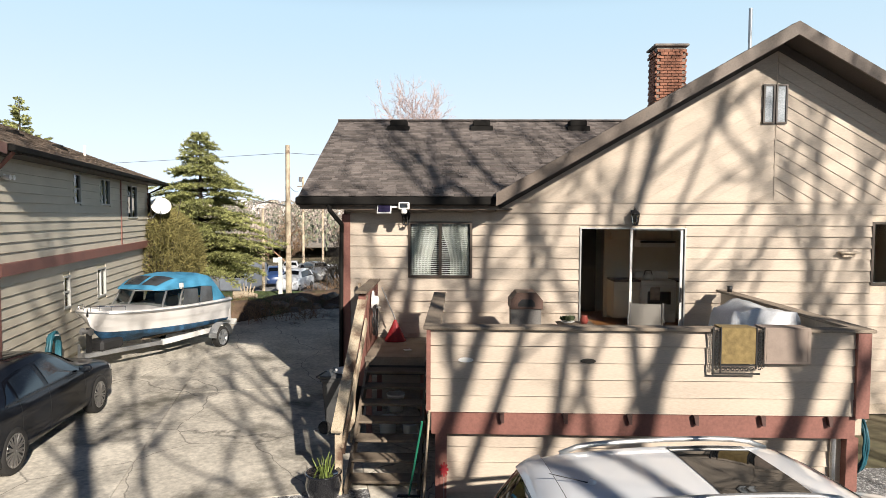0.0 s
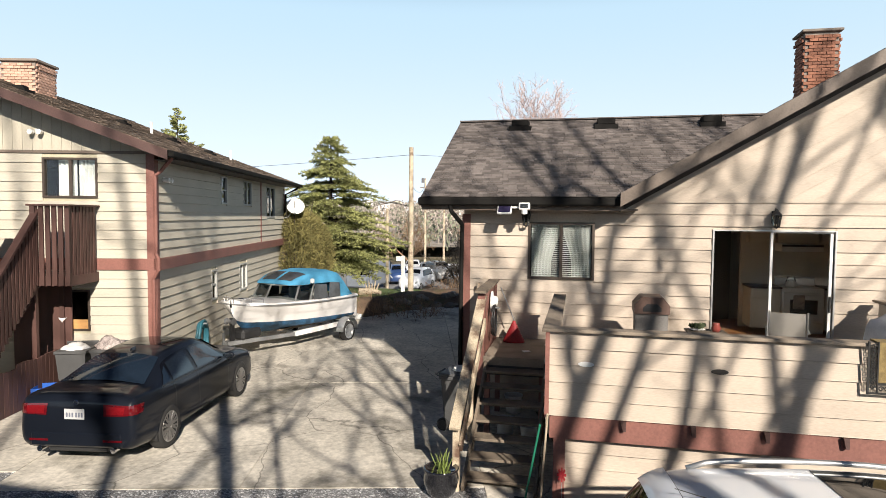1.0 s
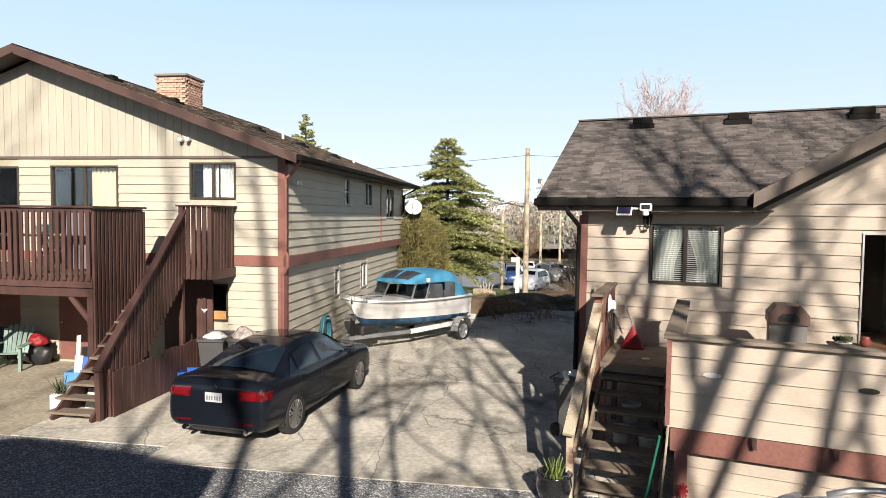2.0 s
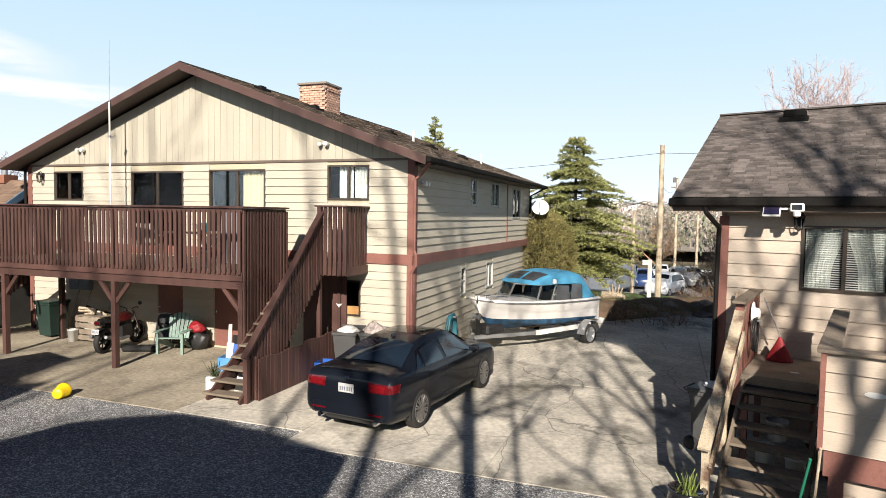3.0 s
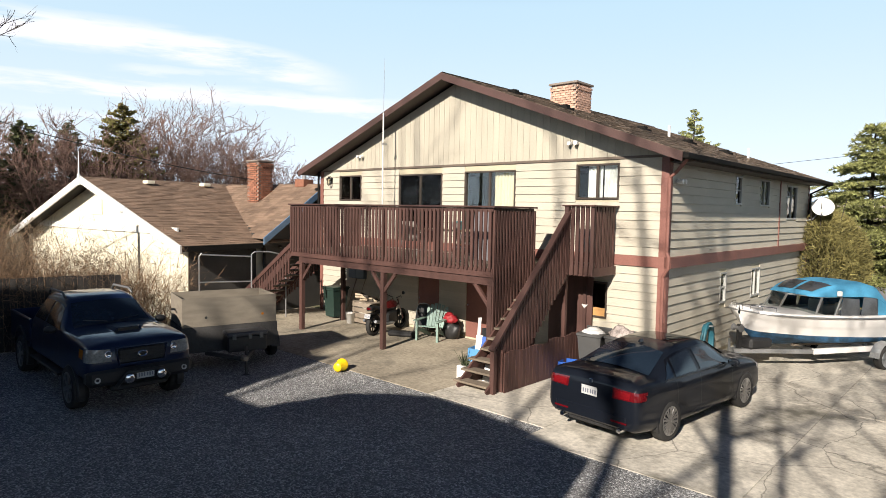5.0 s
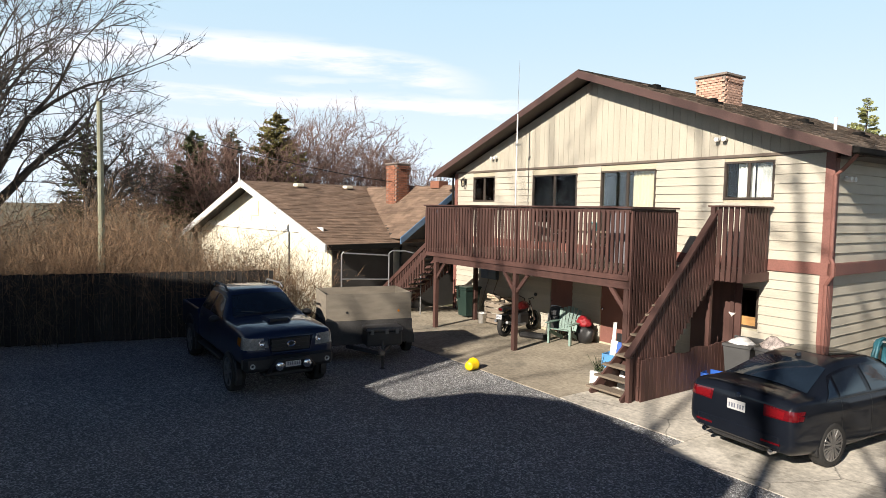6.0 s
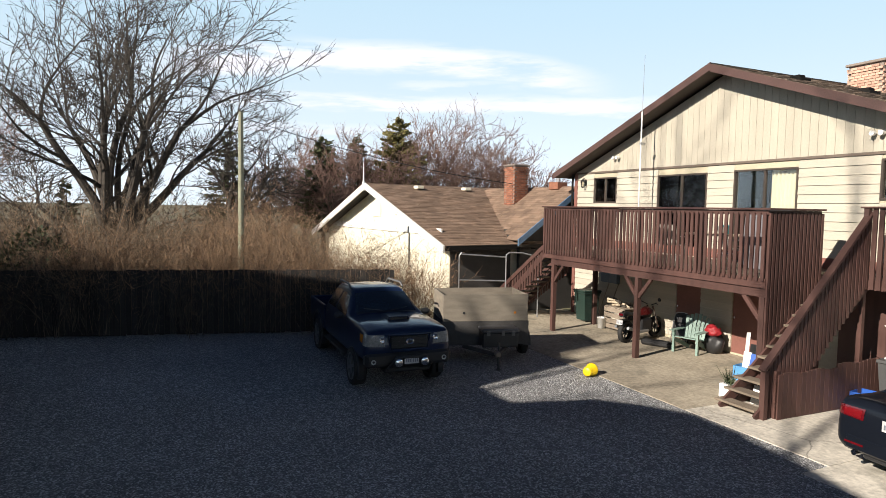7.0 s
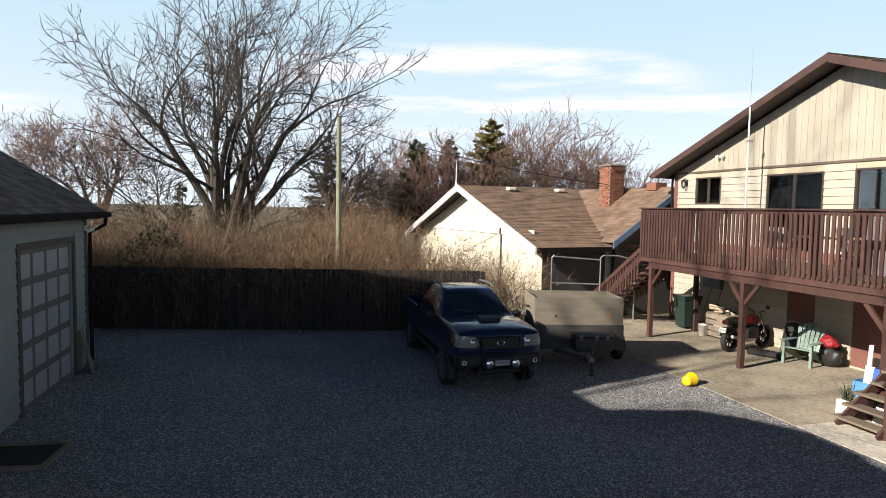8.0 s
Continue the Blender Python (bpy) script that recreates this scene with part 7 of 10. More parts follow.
# front shoots use the darkened twig colour in place of deeper shade
thicket("hedge", -18.2, -17.95, -12.0, 3.6, 3, 420, "tall bare winter hedge of dense shoots, shade in their brown", TWIG_SHADED, 21, 0.009, 0.2, 6, lambda x, y: hedge_top(x, y) - 0.5)
thicket("hedge", -19.6, -18.6, -12.5, 3.6, 3, 3600, "tall winter hedge of bare tan shoots", TWIG, 20, 0.0065, 0.24, 6, lambda x, y: hedge_top(x, y) + 0.15)
thicket("thicket", -24.5, -19.6, -16, 3.5, 3.3, 3400, "tangled tan winter brush behind the hedge", TWIG_GREY, 22, 0.008, 0.38, 6, lambda x, y: 3.6 - 0.9 * max(0, min(1, (y + 3) / 5)))
thicket("thicket", -34, -25, -22, -2.5, 4, 3000, "tangled tan winter brush behind the hedge", TWIG_GREY, 23, 0.014, 0.45, 6, lambda x, y: 4.1)
thicket("thicket", -30, -21, -4.4, -0.4, 4.4, 1700, "orange-tan leafless shrub beside the white gable", TWIG, 24, 0.008, 0.34, 6, lambda x, y: 4.3 - 0.5 * abs(y + 2.6))
bush("ivy_bush", (-19.6, -7.9, 0), (0.9, 1.4, 3.3), "leafy bush in the hedge by the garage", LEAF, 25, 1500, 0.12)

# large bare trees and evergreens against the western sky
bare_tree("maple_tree", (-31.5, -9.3, 0), 17.5, "large many-stemmed bare maple tree", 10, 31, BARK, 4, 0.50, 0.36, 0.03, 0.14, 0.72, 1.2, 0.40, (0, 0.02), 0.021,
          low=((0.1, -1.5, 0.6, 0.7), (-0.4, -1.2, 0.75, 0.62), (0.2, 0.95, 0.7, 0.55)))
bare_tree("bare_tree", (-40.5, -5.2, 0), 11.5, "bare spreading tree with drooping twigs", 8, 32, BARK, 4, 0.7, 0.24, 0.01, 0.2, 0.8, 2.0, 0.34, (0, 0), 0.019)
bare_tree("bare_tree", (-46, -22.5, 0), 10.5, "pale bare tree in the distance", 7, 33, BARK_RED, 4, 0.7, 0.22, 0.04, 0.18, 0.75, 2.2, 0.42, (0, 0), 0.02)
bare_tree("bare_tree", (-44, -25.5, 0), 9.0, "pale bare tree in the distance", 6, 34, BARK_RED, 4, 0.6, 0.18, 0.04, 0.18, 0.75, 2.0, 0.42, (0, 0), 0.02)
conifer("cedar_tree", (-43.5, -5.9, 0), 8.6, 1.9, "dark conifer grown through with bare twigs", NEEDLE_DARK, 35, 24, -0.1, 9, 0.17, 0.4, sprays=30)
conifer("cedar_tree", (-44.5, 5.6, 0), 9.9, 2.5, "green-brown cedar behind the white house", OCHRE, 36, 30, 0.1, 14, 0.15, 0.45, 2.2, sprays=44, power=0.6)
conifer("cedar_tree", (-47, 2.9, 0), 8.8, 1.6, "dark cedar behind the white house", NEEDLE_DARK, 37, 26, 0.0, 11, 0.15, 0.45, 2.0, sprays=40, power=0.65)
conifer("cedar_tree", (-45, 0.35, 0), 8.4, 2.1, "dark bushy cedar behind the white house", NEEDLE_DARK, 38, 28, 0.0, 13, 0.15, 0.5, 2.0, sprays=40, power=0.65)
for k, (x, y, h) in enumerate(((-45, 7.6, 11.0), (-47, 10.0, 11.5), (-46, 12.6, 9.6), (-46, -0.9, 9.5), (-44, 3.9, 8.2), (-50, 15.5, 9.0), (-43, 1.5, 7.6), (-43, -2.2, 6.5))):
    bare_tree("bare_tree", (x, y, 0), h, "reddish bare tree behind the white house", 8, 40 + k, BARK_RED, 4, 0.55, 0.15, 0.05, 0.18, 0.75, 1.2, 0.42, (0, 0), 0.02)
conifer("young_fir", (-48, -17.3, 0), 5.0, 0.9, "small distant dark fir tree", NEEDLE_DARK, 48, 14, 0.0, 8, 0.2, 0.3)

# ---- white gabled house beyond the hedge ----
H3 = pose(-25.9, 1.9, 0, 0, 0, 20)
h3 = thing("white_house", H3, "low cream house with white barge boards and brown shingle roof", "house")
WALL_CREAM = surface("pale_cream_stucco", (0.76, 0.71, 0.56), 0.85, var=0.12, scale=3, fine=60, bump=0.3)
# dark wall colour standing in for the deep shade between the houses
SHADE_SIDING = surface("shade_dark_siding", (0.06, 0.056, 0.052), 0.8, var=0.25)
BLUE_TRIM = surface("blue_grey_trim_paint", (0.10, 0.17, 0.27), 0.6, var=0.1)
HW, HR, HE, HL = 5.7, 4.66, 2.45, 12.0
hs = (HR - HE) / 6.3
bm = bmesh.new()
prism(bm, [(-HW, -0.5), (HW, -0.5), (HW, HE + 0.18), (0, HR - 0.12), (-HW, HE + 0.18)], 0.6, HL)
part("shell", bm, WALL_CREAM, h3)
for s in (-1, 1):
    bm = bmesh.new()
    prism(bm, [(s * 6.3, HE - 0.08), (s * 6.3, HE), (0, HR), (0, HR - 0.08)], 0.0, HL)
    slope = part("roof_slope", bm, ROOF_DECK, h3)
    u = Vector((-s * 6.3, 0, HR - HE))
    if s > 0:
        shingles(slope, (s * 6.3, -0.03, HE + 0.004), (0, 1, 0), u, HL, u.length, SHINGLE_FAR, row=0.15, width=0.35)
    bm = bmesh.new()
    prism(bm, [(s * 6.35, HE - 0.24), (s * 6.35, HE + 0.02), (0, HR + 0.03), (0, HR - 0.23)], -0.06, 0.0)
    part("barge_board", bm, WHITE, h3)
part("gable_band", cube(-5.2, 5.2, 0.55, 0.6, 2.75, 2.98), WHITE, h3)
part("fascia", cube(6.28, 6.36, 0, 3.0, HE - 0.16, HE), GUTTER, h3)
# cross wing
CY, CZ, CX = 5.85, 4.6, 6.5
bm = bmesh.new()
for y in (CY - 2.9, CY + 2.9):
    vs = [bm.verts.new(p) for p in ((0.0, CY, CZ), (CX, CY, CZ), (CX, y, 2.6), (3.6, y, 2.6))]
    bm.faces.new(vs)
cw = part("cross_roof", bm, ROOF_DECK, h3)
u = Vector((0, 2.9, CZ - 2.6))
shingles(cw, (0.4, CY - 2.9, 2.61), (1, 0, 0), u, CX - 0.4, u.length, SHINGLE_FAR, row=0.15, width=0.35, keep=lambda p, q: (0.4 + p) > 6.0 - 6.2 * (q / u.length) ** 1.0)
bm = bmesh.new()
prism(bm, [(CY - 2.5, -0.5), (CY + 2.5, -0.5), (CY + 2.5, 2.8), (CY, CZ - 0.15), (CY - 2.5, 2.8)], 0.0, 0.15)
for v in bm.verts:
    v.co = Vector((CX - 0.6 + v.co.y, v.co.x, v.co.z))
# cross wall darkened by colour to match the shaded corner
part("cross_wall", bm, SHADE_SIDING, h3)
for s in (-1, 1):
    bm = bmesh.new()
    prism(bm, [(CY + s * 2.95, 2.42), (CY + s * 2.95, 2.66), (CY, CZ + 0.04), (CY, CZ - 0.2)], 0.0, 0.05)
    for v in bm.verts:
        v.co = Vector((CX + v.co.y, v.co.x, v.co.z))
    part("barge_board", bm, BLUE_TRIM, h3)
part("gable_window", cube(-0.5, 0.3, 0.56, 0.6, 3.3, 3.9), WALL_CREAM, h3)
for p in ((0.0, -0.08), (CX + 0.05, CY)):
    bm = bmesh.new()
    lathe(bm, [(0.06, -0.3), (0.06, 0.05), (0.03, 0.1), (0.01, 0.9)], 8, "z", (p[0], p[1], HR))
    part("finial", bm, WHITE, h3)
chimney("chimney", H3 @ pose(3.5, 5.1, 0), 0.66, 0.66, 3.6, 5.5, BRICK_RED, "orange-red brick chimney on a brown roof")
fl = thing("flue", H3 @ pose(5.2, 5.85, 4.5), "metal flue on a brick base", "flue")
part("base", cube(-0.25, 0.25, -0.25, 0.25, 0, 0.28), BRICK_RED, fl)
bm = bmesh.new()
tube(bm, [(0, 0, 0.28), (0, 0, 0.85)], 0.09, 10)
part("pipe", bm, STEEL, fl)
for y in (2.2, 4.6):
    rv = thing("roof_vent", H3 @ pose(0.5, y, HR - 0.17), "pale roof vent near the ridge", "roof vent", "roof vents")
    part("hood", cube(-0.1, 0.25, -0.16, 0.16, 0, 0.13, 0.02), WALL_CREAM, rv)
# thin dark sheet over the cream shell, painted as the wall's shade
part("side_wall", cube(HW - 0.02, HW + 0.02, 0.62, 3.2, -0.5, 2.4), SHADE_SIDING, h3)

# ---- garage at the yard's edge ----
GA = pose(-10.66, -6.59, 0, 0, 0, 190.75)        # x along the door wall, y to the back
ga = thing("garage", GA, "grey-green sided garage with panelled door and shingle roof", "garage")
GSIDE = surface("pale_green_siding_paint", (0.25, 0.285, 0.275), 0.75, var=0.12, piece=0.05, **PAINT)
GDARK = surface("dark_olive_trim_paint", (0.075, 0.075, 0.06), 0.7, var=0.15)
bm = bmesh.new()
holed_wall(bm, -2.6, 3.62, 0, 3.35, 0.0, 0.15, [(0.12, 2.75, 0.0, 2.85)])
part("front_wall", bm, GSIDE, ga)
part("end_wall", cube(3.47, 3.62, 0.15, 6.0, 0, 3.35), GSIDE, ga)
part("back_wall", cube(-2.6, 3.62, 6.0, 6.15, 0, 3.35), GSIDE, ga)
part("near_wall", cube(-2.6, -2.45, 0.15, 6.0, 0, 3.35), GSIDE, ga)
siding(ga, -2.6, 3.5, 0.1, 3.3, 0.2, [(0.0, 2.87, 0.0, 2.97)], GSIDE, y=0.0)
part("corner_board", cube(3.5, 3.66, -0.035, 0.0, 0, 3.32), GDARK, ga)
for x0, x1, z0, z1 in ((0.0, 0.12, 0, 2.97), (2.75, 2.87, 0, 2.97), (0.12, 2.75, 2.85, 2.97)):
    part("door_casing", cube(x0, x1, -0.04, 0.0, z0, z1), GDARK, ga)
gd = part("garage_door", cube(0.12, 2.75, 0.05, 0.09, 0.02, 2.85), surface("grey_brown_door_paint", (0.13, 0.12, 0.12), 0.6, var=0.15), ga)
GP_MAT = surface("pale_blue_grey_panel", (0.33, 0.35, 0.38), 0.5, var=0.1)
for i in range(4):
    for j in range(5):
        x0, z0 = 0.2 + i * 0.645, 0.12 + j * 0.555
        part("door_panel", cube(x0, x0 + 0.52, 0.035, 0.049, z0, z0 + 0.42, 0.006), GP_MAT, gd)
bm = bmesh.new()
gr = 0.62
for s, y0 in ((1, -0.36), (-1, 6.5)):
    ym = 3.07
    vs = [(y0, 3.36), (y0, 3.48), (ym, 3.48 + gr * abs(ym - y0)), (ym, 3.36 + gr * abs(ym - y0))]
    a = [bm.verts.new((-3.0, y, z)) for y, z in vs]
    b = [bm.verts.new((3.82, y, z)) for y, z in vs]
    for i in range(4):
        j = (i + 1) % 4
        bm.faces.new((a[i], b[i], b[j], a[j]))
    bm.faces.new(a)
    bm.faces.new(b)
gro = part("roof", bm, ROOF_DECK, ga)
u = Vector((0, 3.43, gr * 3.43))
shingles(gro, (-3.0, -0.38, 3.485), (1, 0, 0), u, 6.84, u.length, SHINGLE_GREY, row=0.17, width=0.34)
bm = bmesh.new()
prism(bm, [(-0.5, 3.38), (3.07, 3.38 + 0.62 * 3.5), (6.6, 3.38)], 3.5, 3.6)
for v in bm.verts:
    v.co = Vector((v.co.y, v.co.x, v.co.z))
part("gable_wall", bm, GSIDE, ga)
bm = bmesh.new()
box(bm, -3.0, 3.84, -0.50, -0.37, 3.36, 3.48, 0.02)
part("gutter", bm, GUTTER, ga)
part("soffit", cube(-3.0, 3.82, -0.35, 0.0, 3.33, 3.36), GDARK, ga)
bm = bmesh.new()
tube(bm, [(3.7, -0.42, 3.36), (3.7, -0.4, 3.2), (3.7, -0.08, 3.0), (3.7, -0.08, 0.1)], 0.04, 8)
part("downpipe", bm, GUTTER, ga)
spot(GA @ pose(3.5, -0.04, 3.12), "small white spot light under the garage eave")
for k, (x, h, lean, mat, lab) in enumerate(((3.0, 0.95, -14, WOOD_OLD, "pale weathered board leaning beside the garage door"), (3.14, 0.62, -20, BLACK, "short dark board leaning beside the garage door"))):
    lb = part("leaning_board", cube(-0.10, 0.10, -0.012, 0.012, 0.0, h, 0.004), mat)
    lb.matrix_world = GA @ pose(x, -0.30, 0.025, lean, 0, 8 * k)
    tagged(lb, lab, "board", "leaning boards")
mt = thing("rubber_mat", pose(-8.95, -5.75, 0.025, 0, 0, 96), "dark rubber mat in a grey frame lying on gravel", "mat")
part("mat", cube(-0.9, 0.65, -0.4, 0.4, 0.008, 0.03), RUBBER, mt)
for p in ((-0.98, 0.73, -0.48, -0.402), (-0.98, 0.73, 0.402, 0.48), (-0.98, -0.902, -0.4, 0.4), (0.652, 0.73, -0.4, 0.4)):
    part("frame_strip", cube(p[0], p[1], p[2], p[3], 0.004, 0.05), WOOD_OLD, mt)

# ---- unseen house blocks added behind the camera, and trees, which throw the long shadows ----
SOUTH_WALL = surface("plain_grey_siding", (0.30, 0.29, 0.27), 0.8)
# unseen block; its outline follows the shadow edge wanted on the gravel
south = thing("south_shadow_house", pose(0.55, 0, 0), "unseen plain grey house block outlined to cast the gravel shadow", "house")
bm = bmesh.new()
prism(bm, [(-6.55, 0), (-0.1, 0), (-0.1, 7.25), (-1.68, 7.28), (-2.79, 7.2), (-4.07, 7.06), (-5.05, 6.65), (-5.95, 6.18), (-6.33, 5.74), (-6.55, 5.3)], -9.0, -5.0)
part("shell", bm, SOUTH_WALL, south)
bm = bmesh.new()
# extra unseen blocks that fill out the same shadow
prism(bm, [(-8.2, 0), (-4.9, 0), (-4.9, 6.72), (-5.28, 6.67), (-6.92, 6.43), (-7.0, 6.9), (-8.2, 6.9)], -8.9, -7.3)
part("shadow_block", bm, SOUTH_WALL, south)
part("porch", cube(-0.09, 0.9, -9.0, -6.2, 0, 4.2), SOUTH_WALL, south)
bm = bmesh.new()
prism(bm, [(-2.79, 7.205), (-2.79, 7.24), (-4.07, 7.10), (-5.08, 6.69), (-5.98, 6.22), (-5.96, 6.19), (-5.06, 6.66), (-4.07, 7.065)], -9.1, -4.98)
part("roof_slope", bm, SHINGLE_GREY, south)
# unseen block added to shade truck, trailer and hedge; top set by shadow edges
tall = thing("tall_shadow_block", pose(0.95, 0, 0), "unseen tall grey block behind the garage, outlined to cast shade", "house")
bm = bmesh.new()
prism(bm, [(-18.0, 0), (-4.0, 0), (-4.0, 11.98), (-5.15, 11.6), (-6.05, 10.9), (-8.0, 10.8), (-10.1, 10.75), (-11.2, 10.2), (-12.3, 9.26), (-13.57, 8.33), (-15.03, 6.96), (-16.56, 5.5), (-18.0, 4.6)], -17.0, -13.4)
part("shell", bm, SOUTH_WALL, tall)


# unseen dark belt, ragged like woods, added beyond the southern blocks to cut sky fill
random.seed(63)
bm = bmesh.new()
low_row, high_row = [], []
for k in range(59):
    a = radians(98 + k * 2.0)
    d = 33 + 2.5 * noise.noise(Vector((k * 0.4, 3, 0)))
    h = 5.4 + 2.0 * noise.noise(Vector((k * 0.55, 0, 7))) + random.uniform(-0.8, 0.8)
    low_row.append(bm.verts.new((d * math.sin(a), d * math.cos(a), -0.1)))
    high_row.append(bm.verts.new(((d + 2) * math.sin(a), (d + 2) * math.cos(a), h)))
for k in range(58):
    bm.faces.new((low_row[k], low_row[k + 1], high_row[k + 1], high_row[k]))
belt = part("unseen_sky_blocker", bm, surface("dark_blocker_belt", (0.075, 0.065, 0.05), 1.0, var=0.4, scale=0.6, fine=4, bump=0), None)
tagged(belt, "unseen dark belt added to hold back low sky light", "backdrop", kind="structure")


def shade_tree(at, stems, label, r=0.2):
    """A tall leafless tree of long plain limbs: each stem is a foot, a lean and a top."""
    tree = thing("bare_tree", pose(at[0], at[1], 0), label, "tree")
    a, b = Pile(), Pile()
    for lean_x, lean_y, top, rr, forks in stems:
        p, d = Vector((0, 0, 0)), Vector((lean_x, lean_y, 1)).normalized()
        n = 12
        for i in range(n):
            d = (d + rnd_vec() * 0.06 + Vector((0, 0, 0.03))).normalized()
            q = p + d * (top / n)
            r0, r1 = rr * (1 - 0.8 * i / n), rr * (1 - 0.8 * (i + 1) / n)
            a.limb(p, q, r0, r1, 7)
            if i > 3 and random.random() < forks:
                side = d.cross(rnd_vec()).normalized()
                e, k = (d * 0.9 + side * 0.7).normalized(), q
                for m in range(8):
                    e = (e + rnd_vec() * 0.18 + Vector((0, 0, 0.06))).normalized()
                    f = k + e * 0.7
                    b.limb(k, f, max(r1 * 0.7, 0.04) * (1 - m / 9), max(r1 * 0.7, 0.04) * (1 - (m + 1) / 9), 4)
                    if m in (1, 3, 4, 6):
                        t = (e + rnd_vec() * 0.7).normalized()
                        b.limb(f, f + t * 0.9, 0.035, 0.02, 3)
                        b.limb(f + t * 0.9, f + t * 0.9 + (t + rnd_vec() * 0.5).normalized() * 0.8, 0.02, 0.006, 3)
                    k = f
            p = q
    a.done("trunk", BARK, tree)
    b.done("branchwork", BARK, tree, "stuff")


random.seed(61)
shade_tree((2.55, -4.4), [(0.02, 0, 21, 0.13, 0.5), (0.10, 0.02, 17, 0.07, 0.5)], "tall bare tree with a straight trunk")
shade_tree((4.4, -6.5), [(-0.10, 0, 18, 0.07, 0.9), (-0.02, 0.0, 20, 0.09, 0.9), (0.08, 0.02, 19, 0.06, 0.9)], "slender many-stemmed bare tree")
shade_tree((4.6, -5.2), [(0.22, 0, 20, 0.145, 0.9), (0.34, 0, 20, 0.174, 0.9), (0.46, 0, 20, 0.116, 0.9), (0.58, 0, 19, 0.131, 0.9)], "tall leaning many-stemmed bare tree")
shade_tree((7.8, -5.4), [(0.14, 0, 21, 0.116, 0.9), (0.26, 0, 21, 0.174, 0.9), (0.36, 0.05, 22, 0.131, 0.9), (0.48, 0, 21, 0.174, 0.9), (0.60, 0, 20, 0.116, 0.9)], "tall leaning many-stemmed bare tree")
shade_tree((11.6, -5.8), [(0.12, 0, 22, 0.083, 0.75), (0.24, 0.05, 23, 0.060, 0.75), (0.36, 0.05, 22, 0.090, 0.75), (0.5, 0, 21, 0.075, 0.75)], "tall leaning many-stemmed bare tree")
shade_tree((17.5, -6.5), [(-0.22, 0, 23, 0.083, 0.75), (-0.12, 0.05, 24, 0.068, 0.75), (0.0, 0.05, 24, 0.090, 0.75), (0.1, 0.05, 24, 0.068, 0.75)], "tall many-stemmed bare tree")
shade_tree((5.35, -13.2), [(-0.045, 0, 27, 0.19, 0.9), (-0.13, 0.0, 26, 0.12, 0.9)], "tall spreading bare tree beyond the house")
shade_tree((1.2, -21.0), [(-0.02, 0, 30, 0.12, 0.95), (0.05, 0.0, 31, 0.13, 0.95), (-0.10, 0.0, 30, 0.10, 0.95)], "tall many-stemmed bare tree")
random.seed(5)


# ---- boat on its trailer ----
TRAILER_M = pose(-7.5, 16.72, 0.0, 0, 0, 165)       # y runs to the bow
BOAT_M = TRAILER_M @ pose(0, 0.28, 0.03) @ Matrix.Diagonal((0.90, 0.82, 0.90, 1))
HULL = surface("white_gelcoat", (0.74, 0.72, 0.70), 0.3, var=0.06, scale=2, bump=0, coat=0.5)
HULL_BLUE = surface("blue_antifouling", (0.035, 0.12, 0.24), 0.7, var=0.35, scale=4, fine=30, stain=(0.02, 0.06, 0.11), stain_at=0.5)
CANVAS = surface("turquoise_blue_canvas", (0.06, 0.27, 0.45), 0.85, var=0.2, scale=3, fine=90, bump=0.2)
boat = thing("motor_boat", BOAT_M, "white motor boat with blue canvas top on a trailer", "boat")
# stations from stern to bow: y, half width at the gunwale, keel, chine, gunwale height, half width at the chine
ST = [(-2.45, 0.98, 0.60, 0.70, 1.34, 0.86), (-1.5, 1.03, 0.58, 0.70, 1.36, 0.88), (-0.4, 1.04, 0.57, 0.71, 1.39, 0.88), (0.6, 1.02, 0.57, 0.76, 1.43, 0.80), (1.4, 0.97, 0.60, 0.86, 1.47, 0.64), (2.0, 0.85, 0.70, 1.00, 1.50, 0.46),
      (2.42, 0.70, 0.88, 1.14, 1.53, 0.28), (2.68, 0.46, 1.14, 1.30, 1.55, 0.12), (2.80, 0.20, 1.36, 1.44, 1.56, 0.04), (2.82, 0.02, 1.44, 1.48, 1.56, 0.01)]
def loft(rows, nu=28):
    bm = bmesh.new()
    grid = []
    n = len(rows) - 1
    for i in range(nu + 1):
        u = n * i / nu
        grid.append([Skin.spline([r[j] for r in rows], u) for j in range(len(rows[0]))])
    vs = [[bm.verts.new(p) for p in g] for g in grid]
    for a, b in zip(vs, vs[1:]):
        for j in range(len(a) - 1):
            bm.faces.new((a[j], a[j + 1], b[j + 1], b[j]))
    return bm, vs


